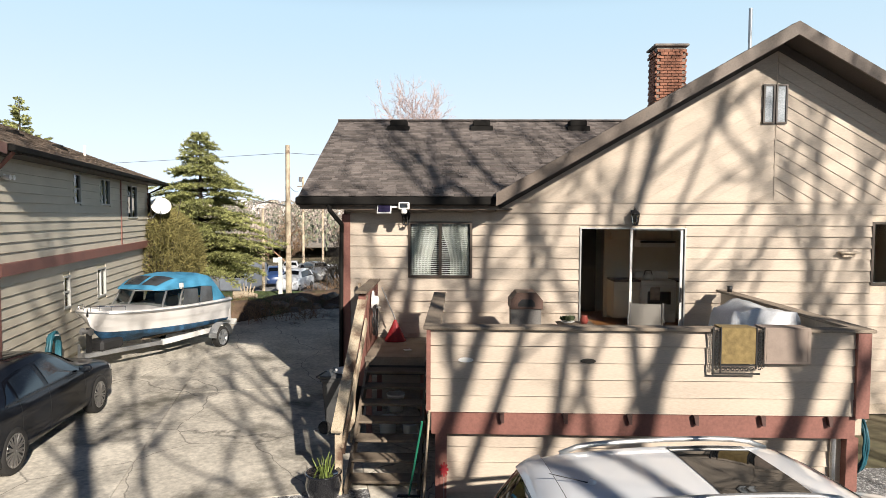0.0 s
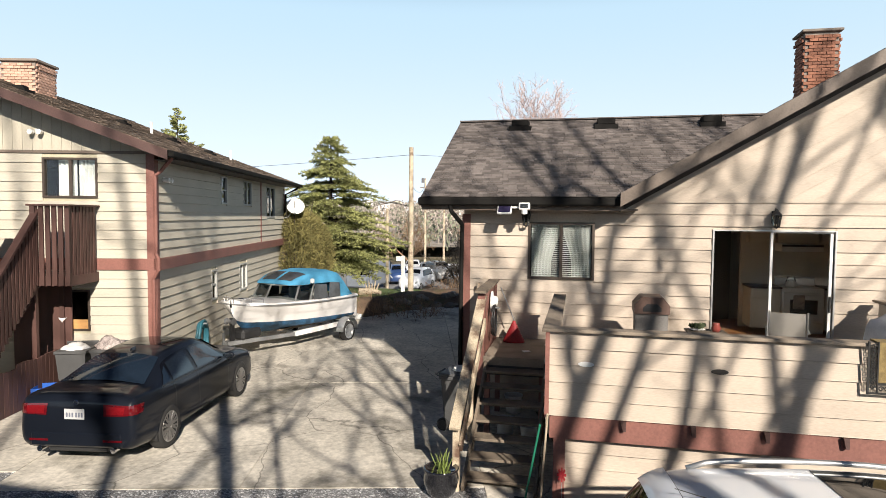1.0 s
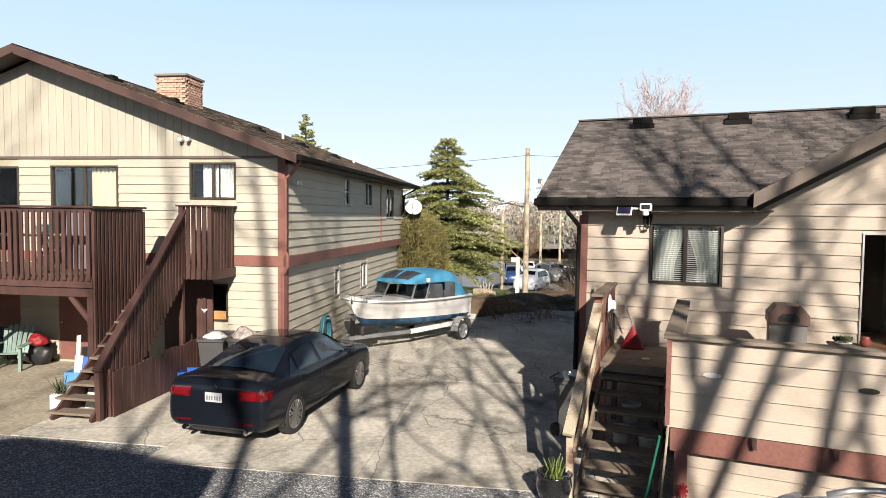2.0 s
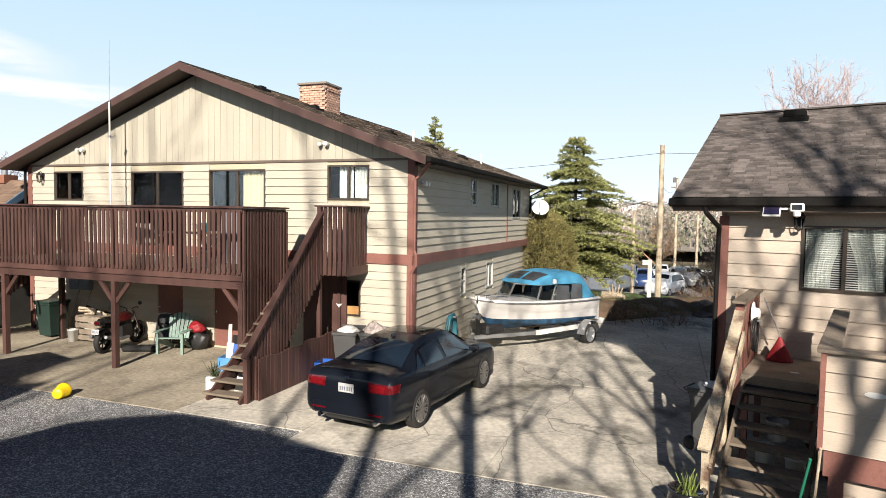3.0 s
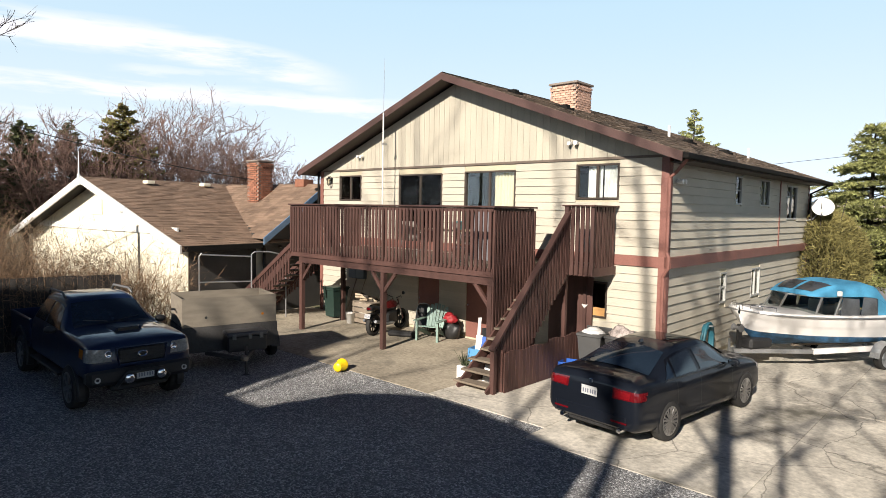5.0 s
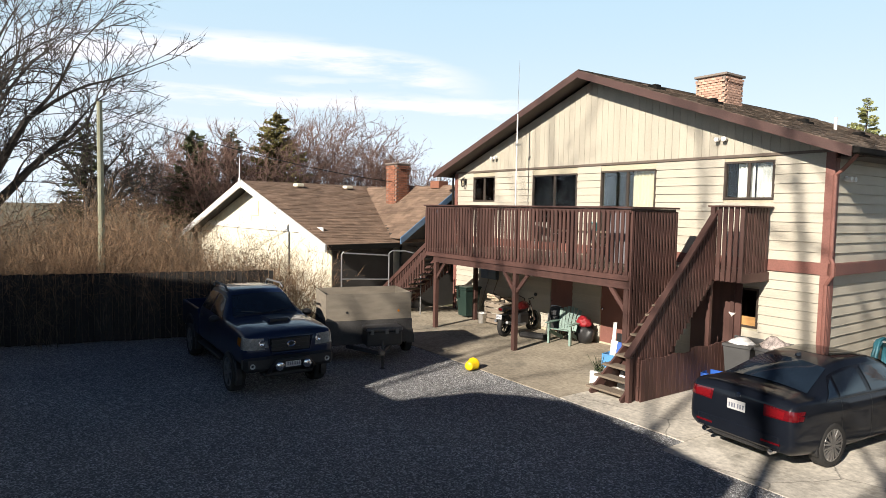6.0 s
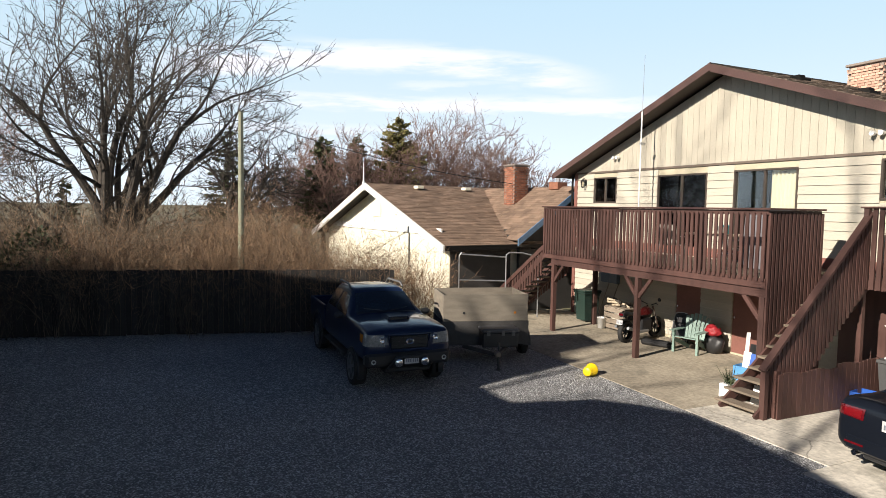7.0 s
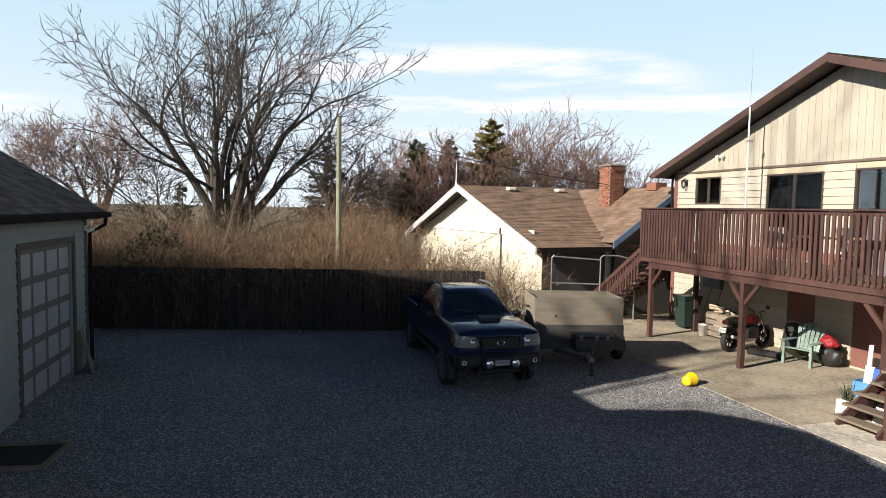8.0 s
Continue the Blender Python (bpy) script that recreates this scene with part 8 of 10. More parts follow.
def half_section(st, s):
    """Half a cross section of the hull, keel to gunwale, cut where the bottom paint ends: the blue part and the white part."""
    y, w, zk, zc, zg, wc = st
    pts = [(0.0, zk), (wc * 0.5, zk + (zc - zk) * 0.55), (wc, zc), (wc + 0.035, zc + 0.012)]
    for f in (0.22, 0.40, 0.58, 0.60, 0.80, 0.94, 1.0):
        pts.append((wc + 0.035 + (w - wc - 0.035) * f ** 1.15 + (0.012 if f in (0.60, 0.80) else 0.0), zc + 0.012 + (zg - zc - 0.012) * f))
    line = max(0.78 + (y + 2.45) * 0.052, zk + 0.004)
    k = max(i for i, p in enumerate(pts) if p[1] <= line)
    (xa, za), (xb, zb) = pts[k], pts[k + 1]
    cut = (xa + (xb - xa) * (line - za) / (zb - za), line)

    def evenly(path, n):
        steps = [math.dist(a, b) for a, b in zip(path, path[1:])]
        out = []
        for i in range(n + 1):
            d, m = sum(steps) * i / n, 0
            while m < len(steps) - 1 and d > steps[m]:
                d -= steps[m]
                m += 1
            f = min(1.0, d / steps[m]) if steps[m] > 1e-9 else 0.0
            out.append(Vector((s * (path[m][0] + (path[m + 1][0] - path[m][0]) * f), y, path[m][1] + (path[m + 1][1] - path[m][1]) * f)))
        return out
    rim = [(w * 1.03, zg + 0.02), (w * 1.04, zg + 0.05), (w * 1.0, zg + 0.08), (w * 0.90, zg + 0.085)]
    return evenly(pts[:k + 1] + [cut], 8), evenly([cut] + pts[k + 1:], 12) + [Vector((s * x, y, z)) for x, z in rim]


for s in (-1, 1):
    cuts = [half_section(st, s) for st in ST]
    bm, vs = loft([c[0] for c in cuts], 40)
    part("hull_bottom", bm, HULL_BLUE, boat, "blue painted hull bottom", smooth=True)
    bm, vs = loft([c[1] for c in cuts], 40)
    part("hull_side", bm, HULL, boat, smooth=True)
    bm = bmesh.new()
    pts = [Skin.spline([Vector((s * w * 1.035, y, zg + 0.02)) for y, w, zk, zc, zg, wc in ST], 9 * k / 28) for k in range(29)]
    tube(bm, pts, 0.02, 6)
    part("rub_rail", bm, STEEL, boat, smooth=True)
    bm = bmesh.new()
    pts = [Skin.spline([Vector((s * w * 0.86, y, zg + 0.19)) for y, w, zk, zc, zg, wc in ST], 9 * k / 28) for k in range(17, 28)]
    tube(bm, pts, 0.014, 6)
    part("bow_rail", bm, CHROME, boat, smooth=True)
    for k in (17, 20, 23, 26):
        p = Skin.spline([Vector((s * w * 0.86, y, zg + 0.05)) for y, w, zk, zc, zg, wc in ST], 9 * k / 28)
        bm = bmesh.new()
        tube(bm, [p, p + Vector((0, 0, 0.145))], 0.01, 6)
        part("rail_stanchion", bm, CHROME, boat)
bm, vs = loft([[Vector((x * w * 0.97, y, zg + 0.06 + 0.09 * (1 - x * x))) for x in (-1, -0.5, 0, 0.5, 1)] for y, w, zk, zc, zg, wc in ST[3:]], 24)
part("fore_deck", bm, HULL, boat, smooth=True)
for s in (-1, 1):
    part("side_deck", cube(min(s * 0.75, s * 0.99), max(s * 0.75, s * 0.99), -2.42, 0.6, 1.40, 1.445, 0.01), HULL, boat)
part("transom", cube(-0.96, 0.96, -2.48, -2.40, 0.66, 1.38, 0.02), HULL, boat)
part("cockpit_floor", cube(-0.8, 0.8, -2.4, 0.6, 0.85, 0.9), HULL, boat)
for x in (-0.42, 0.42):
    seat = part("seat", cube(x - 0.24, x + 0.24, -0.7, -0.25, 0.9, 1.3, 0.05), HULL, boat)
    part("seat_back", cube(x - 0.24, x + 0.24, -0.78, -0.68, 1.25, 1.72, 0.04), HULL, seat)
# windscreen and canvas
CANVAS_CLEAR = surface("smoky_clear_vinyl", (0.07, 0.075, 0.08), 0.12, var=0.25, scale=4, fine=30, bump=0.05)
wsg = [(-0.90, 0.25), (-0.84, 0.95), (0.0, 1.35), (0.84, 0.95), (0.90, 0.25)]
for (xa, ya), (xb, yb) in zip(wsg, wsg[1:]):
    bm = bmesh.new()
    q = [bm.verts.new(p) for p in ((xa, ya, 1.52), (xb, yb, 1.52), (xb * 0.92, yb - 0.34, 1.96), (xa * 0.92, ya - 0.34, 1.96))]
    bm.faces.new(q)
    pn = part("windscreen_pane", bm, SCREEN_GLASS, boat)
    pn.visible_shadow = False
for xa, ya in wsg:
    bm = bmesh.new()
    beam(bm, (xa, ya, 1.48), (xa * 0.92, ya - 0.34, 1.98), 0.045, 0.045)
    part("windscreen_frame", bm, ALU, boat)
bm = bmesh.new()
tube(bm, [(xa * 0.92, ya - 0.34, 1.97) for xa, ya in wsg], 0.022, 6)
part("windscreen_rail", bm, ALU, boat)
ribs = []
for y, w, zb, zt in ((0.98, 0.62, 1.98, 2.00), (0.62, 0.82, 1.97, 2.16), (0.15, 0.88, 1.97, 2.31), (-0.45, 0.91, 1.96, 2.36), (-1.05, 0.93, 1.94, 2.34), (-1.50, 0.95, 1.86, 2.24), (-1.85, 0.97, 1.62, 1.82), (-2.15, 0.97, 1.43, 1.48)):
    ribs.append([Vector((w * x, y, zb + (zt - zb) * h)) for x, h in ((-1, 0), (-0.985, 0.40), (-0.86, 0.80), (-0.5, 0.97), (0, 1.0), (0.5, 0.97), (0.86, 0.80), (0.985, 0.40), (1, 0))])
bm, vs = loft(ribs, 28)
top = part("canvas_top", bm, CANVAS, boat, "turquoise canvas hood", smooth=True)
HOOD = BVHTree.FromObject(top, bpy.context.evaluated_depsgraph_get())
for x0, x1 in ((-0.70, -0.06), (0.06, 0.70)):
    bm = bmesh.new()
    rows = []
    for i in range(7):
        y = 0.76 - 0.60 * i / 6
        row = []
        for j in range(7):
            x = x0 + (x1 - x0) * j / 6
            hit = HOOD.ray_cast(Vector((x * (0.80 + 0.2 * i / 6), y, 4)), Vector((0, 0, -1)))[0]
            row.append(bm.verts.new(hit + Vector((0, 0.006, 0.012))))
        rows.append(row)
    for a, b in zip(rows, rows[1:]):
        for j in range(6):
            bm.faces.new((a[j], a[j + 1], b[j + 1], b[j]))
    part("canvas_window", bm, CANVAS_CLEAR, top, "smoky clear vinyl window", smooth=True)
for s in (-1, 1):
    for y0, y1 in ((0.16, -0.62), (-0.68, -1.36)):
        bm = bmesh.new()
        q = [bm.verts.new(p) for p in ((s * 0.985, y0, 1.46), (s * 0.995, y1, 1.46), (s * 0.955, y1, 1.90), (s * 0.925, y0 - 0.15, 1.95))]
        bm.faces.new(q)
        part("side_curtain", bm, CANVAS_CLEAR, boat)
    bm = bmesh.new()
    q = [bm.verts.new(p) for p in ((s * 0.99, -1.38, 1.45), (s * 0.985, -2.12, 1.43), (s * 0.985, -1.9, 1.62), (s * 0.96, -1.38, 1.91))]
    bm.faces.new(q)
    part("canvas_flap", bm, CANVAS, boat)
part("search_light", cube(-1.0, -0.9, 0.12, 0.24, 2.0, 2.14, 0.02), WHITE, boat)
tr = thing("boat_trailer", TRAILER_M, "galvanised boat trailer with round mudguards", "boat trailer")
for s in (-1, 1):
    bm = bmesh.new()
    beam(bm, (s * 0.72, -1.75, 0.46), (s * 0.62, 0.9, 0.48), 0.07, 0.13)
    part("side_rail", bm, WHITE, tr)
    bm = bmesh.new()
    beam(bm, (s * 0.62, 0.85, 0.48), (0.04 * s, 2.75, 0.48), 0.07, 0.10)
    part("drawbar", bm, STEEL, tr)
    wheel(tr, s * 1.05, -0.95, 0.30, 0.18, STEEL, 5, False, s)
    bm = bmesh.new()
    pts = [(s * 1.06, -0.95 - 0.38 * math.cos(a), 0.33 + 0.38 * math.sin(a)) for a in [math.pi * k / 10 for k in range(11)]]
    for p, q in zip(pts, pts[1:]):
        beam(bm, p, q, 0.24, 0.015)
    part("mudguard", bm, STEEL, tr)
    bm = bmesh.new()
    beam(bm, (s * 0.4, -1.65, 0.56), (s * 0.3, 1.2, 0.60), 0.08, 0.05)
    part("bunk", bm, WOOD_STEP, tr)
    part("bunk_post", cube(s * 0.38 - 0.03, s * 0.38 + 0.03, -1.2, -1.1, 0.4, 0.56), STEEL, tr)
for y in (-1.65, -0.95, 0.4):
    part("cross_beam", cube(-0.72 if y < 0 else -0.6, 0.72 if y < 0 else 0.6, y - 0.04, y + 0.04, 0.38, 0.45), STEEL, tr)
part("tail_board", cube(-0.95, 0.95, -1.92, -1.82, 0.5, 0.66, 0.01), WHITE, tr)
part("winch_post", cube(-0.05, 0.05, 2.52, 2.6, 0.45, 1.1), BLACK, tr)
bm = bmesh.new()
lathe(bm, [(0.0, -0.12), (0.09, -0.12), (0.05, -0.1), (0.05, 0.1), (0.09, 0.12), (0.0, 0.12)], 14, "x", (0, 2.62, 1.02))
part("winch", bm, GREY_DULL, tr)
bm = bmesh.new()
tube(bm, [(0.1, 2.75, 0.05), (0.1, 2.75, 0.75)], 0.03, 8)
part("jockey_stand", bm, STEEL, tr)
part("jockey_foot", cube(0.0, 0.2, 2.65, 2.85, 0.0, 0.05), STEEL, tr)
part("front_guard", cube(-0.26, 0.26, 1.75, 2.45, 0.52, 0.78, 0.06), BLACK, tr)

# ---- loose things on and by the near house ----
DECK = MH @ pose(0, 0, DZ)
MAT_YELLOW = surface("straw_coir", (0.20, 0.145, 0.06), 0.95, var=0.35, scale=20, fine=120, bump=0.5)
MAT_BROWN = surface("grey_brown_mat", (0.27, 0.215, 0.18), 0.95, var=0.12, scale=10, fine=120, bump=0.3)
mat1 = thing("door_mat", MH @ pose(0, 0, 0), "black scrolled rubber door mat with straw centre over the parapet", "door mat")
bm = bmesh.new()
box(bm, 3.16, 3.56, DY0 - 0.075, DY0 - 0.06, 1.96, 2.38)
box(bm, 3.16, 3.56, DY0 - 0.06, DY0 + 0.17, 2.379, 2.392)
part("centre", bm, MAT_YELLOW, mat1)
for x0, x1, z0, z1 in ((3.05, 3.07, 1.83, 2.40), (3.145, 3.158, 1.83, 2.40), (3.565, 3.58, 1.90, 2.40), (3.655, 3.67, 1.92, 2.40), (3.05, 3.62, 1.83, 1.85), (3.158, 3.565, 1.935, 1.95)):
    part("border_strip", cube(x0, x1, DY0 - 0.078, DY0 - 0.062, z0, z1), RUBBER, mat1)
for k in range(9):
    for x in (3.107, 3.617):
        bm = bmesh.new()
        a = [(x + 0.030 * math.cos(t * 0.7) * (1 - t / 14), DY0 - 0.07, 1.905 + k * 0.055 + 0.03 * math.sin(t * 0.7) * (1 - t / 14)) for t in range(12)]
        tube(bm, a, 0.007, 4)
        part("scroll", bm, RUBBER, mat1)
for k in range(7):
    bm = bmesh.new()
    a = [(3.19 + k * 0.055 + 0.03 * math.cos(t * 0.7) * (1 - t / 14), DY0 - 0.07, 1.892 + 0.03 * math.sin(t * 0.7) * (1 - t / 14)) for t in range(12)]
    tube(bm, a, 0.007, 4)
    part("scroll", bm, RUBBER, mat1)
mat2 = thing("door_mat", MH @ pose(0, 0, 0), "plain grey-brown door mat hung over the parapet", "door mat")
bm = bmesh.new()
box(bm, 3.66, 4.21, DY0 - 0.078, DY0 - 0.064, 1.965, 2.38)
box(bm, 3.66, 4.21, DY0 - 0.064, DY0 + 0.18, 2.379, 2.394)
part("sheet", bm, MAT_BROWN, mat2)
bm = bmesh.new()
for x0, x1, z0, z1 in ((3.69, 4.18, 1.99, 2.0), (3.69, 3.70, 2.0, 2.37), (4.17, 4.18, 2.0, 2.37)):
    box(bm, x0, x1, DY0 - 0.081, DY0 - 0.0785, z0, z1)
part("edge_line", bm, MAT_BROWN, mat2)

grill = thing("covered_grill", DECK @ pose(1.15, 10.5, 0), "grey patio grill with a hexagonal brown hood", "grill")
GREY_METAL = surface("dull_grey_metal", (0.16, 0.15, 0.14), 0.6, var=0.2)
hexa = [(-0.27, 0.78), (-0.27, 0.92), (-0.16, 1.05), (0.16, 1.05), (0.27, 0.92), (0.27, 0.78)]
bm = bmesh.new()
prism(bm, [(-0.24, 0.1), (0.24, 0.1), (0.25, 0.80), (-0.25, 0.80)], -0.2, 0.2)
part("body", bm, GREY_METAL, grill)
bm = bmesh.new()
prism(bm, hexa, -0.24, 0.24)
part("hood", bm, surface("brown_enamel", (0.11, 0.065, 0.05), 0.5, var=0.2), grill)
bm = bmesh.new()
prism(bm, [(-0.14, 0.82), (-0.14, 0.88), (-0.08, 0.94), (0.08, 0.94), (0.14, 0.88), (0.14, 0.82)], -0.246, -0.241)
part("mouth", bm, BLACK, grill)
for x in (-0.22, 0.18):
    for y in (-0.18, 0.14):
        part("leg", cube(x, x + 0.04, y, y + 0.04, 0, 0.1), BLACK, grill)
pot = thing("clutter_tray", DECK @ pose(1.98, 10.4, 0), "small table with a red pot and odds and ends", "side table")
part("top", cube(-0.3, 0.3, -0.2, 0.2, 0.5, 0.53, 0.008), WOOD_STEP, pot)
for x in (-0.26, 0.22):
    for y in (-0.16, 0.12):
        part("leg", cube(x, x + 0.04, y, y + 0.04, 0, 0.5), WOOD_STEP, pot)
rp = thing("red_pot", DECK @ pose(2.12, 10.35, 0.53), "small red-brown glazed pot on the table", "pot")
bm = bmesh.new()
lathe(bm, [(0.05, 0), (0.075, 0.06), (0.05, 0.12), (0.055, 0.14), (0.03, 0.14)], 14)
part("pot", bm, surface("red_glaze", (0.22, 0.05, 0.04), 0.3), rp, smooth=True)
pl = thing("plant_dish", DECK @ pose(1.85, 10.38, 0.53), "dark plant cutting in a pale dish", "plant")
bm = bmesh.new()
lathe(bm, [(0.06, 0), (0.12, 0.03), (0.11, 0.035), (0.0, 0.02)], 14)
part("dish", bm, WHITE, pl)
lf = Pile()
random.seed(71)
for k in range(40):
    lf.leafy(Vector((random.uniform(-0.1, 0.1), random.uniform(-0.1, 0.1), 0.04)), 0.09, Vector((0, 0, 0.8)))
lf.done("leaves", LEAF, pl, "stuff")


def mesh_chair(m, label):
    root = thing("patio_chair", m, label, "chair")
    g = surface("grey_sling", (0.30, 0.28, 0.25), 0.7, fine=120)
    bm, vs = loft([[Vector((x, y, z)) for x in (-0.24, 0, 0.24)] for y, z in ((-0.2, 0.40), (0.05, 0.38), (0.2, 0.42), (0.28, 0.65), (0.34, 0.92))], 14)
    part("sling", bm, g, root, smooth=True)
    for s in (-1, 1):
        bm = bmesh.new()
        tube(bm, [(s * 0.25, -0.22, 0.41), (s * 0.25, 0.1, 0.39), (s * 0.25, 0.22, 0.45), (s * 0.25, 0.29, 0.68), (s * 0.25, 0.35, 0.94)], 0.014, 6)
        part("side_tube", bm, ALU, root)
        for y0, y1 in ((-0.18, -0.22), (0.18, 0.28)):
            bm = bmesh.new()
            tube(bm, [(s * 0.25, y0, 0.40), (s * 0.26, y1, 0.0)], 0.014, 6)
            part("leg", bm, ALU, root)
        bm = bmesh.new()
        tube(bm, [(s * 0.27, -0.2, 0.40), (s * 0.28, -0.2, 0.62), (s * 0.28, 0.26, 0.62)], 0.014, 6)
        part("arm", bm, ALU, root)
    return root


mesh_chair(DECK @ pose(3.12, 10.3, 0, 0, 0, 165), "grey sling patio chair with aluminium tubes")
TARP = surface("pale_grey_tarpaulin", (0.62, 0.63, 0.65), 0.55, var=0.12, scale=3, fine=40, bump=0.2)
random.seed(72)
bm = bmesh.new()
gridv = []
for i in range(25):
    row = []
    for j in range(17):
        u, v = i / 24, j / 16
        ex, ey = min(u, 1 - u), min(v, 1 - v)
        h = 0.98 * (1 - max(0, 0.10 - ex) / 0.10) ** 0.5 * (1 - max(0, 0.12 - ey) / 0.12) ** 0.5 if min(ex, ey) > 0 else 0.0
        bump_h = 0.10 * math.exp(-((u - 0.42) / 0.16) ** 2) + 0.03 * math.sin(u * 9 + v * 5) + 0.02 * noise.noise(Vector((u * 6, v * 6, 0)))
        row.append(bm.verts.new((3.7 + 1.12 * u, 8.5 + 0.95 * v, DZ + max(0.0, h + (bump_h if h > 0.5 else 0)))))
    gridv.append(row)
for a, b in zip(gridv, gridv[1:]):
    for j in range(16):
        bm.faces.new((a[j], a[j + 1], b[j + 1], b[j]))
tarp = part("covered_table", bm, TARP, None, smooth=True)
tarp.matrix_world = MH
tagged(tarp, "patio table under a pale grey tarpaulin on the deck", "covered table")
cup = thing("cup", MH @ pose(4.88, 11.2, 2.376), "small dark mug standing on the deck rail", "cup")
bm = bmesh.new()
lathe(bm, [(0.04, 0), (0.045, 0.11), (0.04, 0.11), (0.035, 0.01), (0.0, 0.01)], 14)
part("body", bm, BLACK, cup, smooth=True)

# landing: net, hose, hat; under the stairs: buckets
NET = surface("red_net_plastic", (0.27, 0.012, 0.018), 0.6, var=0.3, scale=9)
net = thing("landing_net", MH @ pose(-1.14, 11.35, DZ), "red fishing net standing against the wall", "fishing net")
bm = bmesh.new()
lathe(bm, [(0.19, 0.0), (0.20, 0.03), (0.13, 0.17), (0.055, 0.32), (0.02, 0.40)], 14)
for v in bm.verts:
    v.co.y *= 0.5
part("bag", bm, NET, net)
bm = bmesh.new()
tube(bm, [(0.0, 0.05, 0.40), (-0.26, 0.05, 1.0)], 0.01, 6)
part("handle", bm, STEEL, net)
hat = thing("sun_hat", MH @ pose(-1.50, 10.95, 2.2, 0, 90, 0), "pale round hat hung on the rail", "hat")
bm = bmesh.new()
lathe(bm, [(0.19, 0.0), (0.18, 0.015), (0.10, 0.02), (0.09, 0.09), (0.05, 0.11), (0.0, 0.115)], 20)
part("hat", bm, LACE, hat, smooth=True)


def hose(name, m, turns, radius, label, mat, squash=0.35, seed=1, r=0.016):
    random.seed(seed)
    root = thing(name, m, label, "hose")
    bm = bmesh.new()
    pts = []
    for k in range(turns * 18):
        a = 2 * math.pi * k / 18
        rr = radius * (1 + 0.12 * math.sin(k * 0.37) + random.uniform(-0.03, 0.03))
        pts.append((rr * 0.62 * math.cos(a), -0.04 - 0.05 * abs(math.sin(k * 0.21)) * squash * 3, rr * math.sin(a) - 0.1 * rr))
    tube(bm, pts, r, 5)
    part("coil", bm, mat, root, smooth=True)
    part("hook", cube(-0.05, 0.05, -0.16, 0.0, radius * 0.8, radius * 0.86), STEEL, root)
    return root


TEAL = surface("teal_hose_rubber", (0.02, 0.105, 0.14), 0.5, var=0.3)
hose("garden_hose", NB @ pose(0.06, 2.3, 0.58, 0, 0, 90) @ Matrix.Diagonal((1.1, 1.7, 0.95, 1)), 11, 0.46, "coil of teal garden hose on the cream wall", TEAL, r=0.02)
hose("garden_hose", MH @ pose(5.05, 7.95, 0.85, 0, 0, 90), 7, 0.34, "coil of dark teal hose on the deck side", TEAL, seed=2)
hose("garden_hose", MH @ pose(-1.5, 10.75, 1.9, 0, 0, 90), 4, 0.26, "loop of dark hose hanging on the rail", BLACK, seed=3, r=0.012)
part("white_card", cube(-0.06, 0.06, -0.05, 0.05, 0.002, 0.012), WHITE, None)
o = bpy.data.objects["white_card"]
o.matrix_world = MH @ pose(-0.85, 10.6, DZ, 0, 0, 25)
tagged(o, "small white card lying on the landing", "card")


def bucket(m, r, h, mat, label, handle=True, name="bucket"):
    root = thing(name, m, label, "bucket")
    bm = bmesh.new()
    lathe(bm, [(r * 0.82, 0), (r, h), (r * 1.05, h), (r * 1.05, h - 0.02), (r * 0.98, h - 0.015), (r * 0.8, 0.015), (0.0, 0.015)], 20)
    part("pail", bm, mat, root, smooth=True)
    if handle:
        bm = bmesh.new()
        tube(bm, [(r * math.cos(a), 0.02, h - 0.03 - r * 0.75 * math.sin(a)) for a in [math.pi * k / 8 for k in range(9)]], 0.005, 5)
        part("handle", bm, STEEL, root)
    return root


bucket(MH @ pose(-1.15, 10.2, 0), 0.15, 0.36, WHITE, "white plastic pail under the stairs")
bucket(MH @ pose(-0.75, 10.1, 0), 0.14, 0.3, WHITE, "white plastic pail under the stairs")
bucket(MH @ pose(-1.05, 10.55, 0.36), 0.15, 0.30, WHITE, "white plastic pail stacked under the stairs")
pf2 = thing("flower_pot", MH @ pose(-1.72, 7.85, 0), "black glazed flower pot with daffodil leaves", "flower pot")
bm = bmesh.new()
lathe(bm, [(0.13, 0), (0.20, 0.1), (0.235, 0.25), (0.22, 0.36), (0.24, 0.39), (0.22, 0.40), (0.19, 0.36), (0.0, 0.34)], 26)
part("pot", bm, surface("black_glaze", (0.012, 0.012, 0.014), 0.15, bump=0, coat=1.0), pf2, smooth=True)
random.seed(73)
lf = Pile()
for k in range(34):
    a, rr = random.uniform(0, 6.28), random.uniform(0, 0.14)
    p = Vector((rr * math.cos(a), rr * math.sin(a), 0.33))
    lf.blade(p, p + Vector((random.gauss(0, 0.06), random.gauss(0, 0.06), random.uniform(0.16, 0.3))), 0.012)
lf.done("leaves", surface("fresh_green_leaves", (0.17, 0.22, 0.05), 0.6, island=0.4), pf2, "stuff")
for x, y, tx, ty, h, mat, lab, nm in ((-0.62, 7.95, -0.42, 7.46, 1.2, surface("green_handle", (0.02, 0.22, 0.13), 0.5), "green-handled rake leaning on the deck", "rake"), (-0.42, 7.8, -0.33, 7.42, 1.35, WOOD_RAIL, "wooden broom handle leaning on the deck", "broom")):
    tl = thing(nm, MH @ pose(x, y, 0), lab, nm)
    bm = bmesh.new()
    tube(bm, [(0, 0, 0.05), (tx - x, ty - y, h)], 0.014, 8)
    part("handle", bm, mat, tl)
    part("head", cube(-0.15, 0.15, -0.02, 0.02, 0.0, 0.06, 0.006), BLACK, tl)
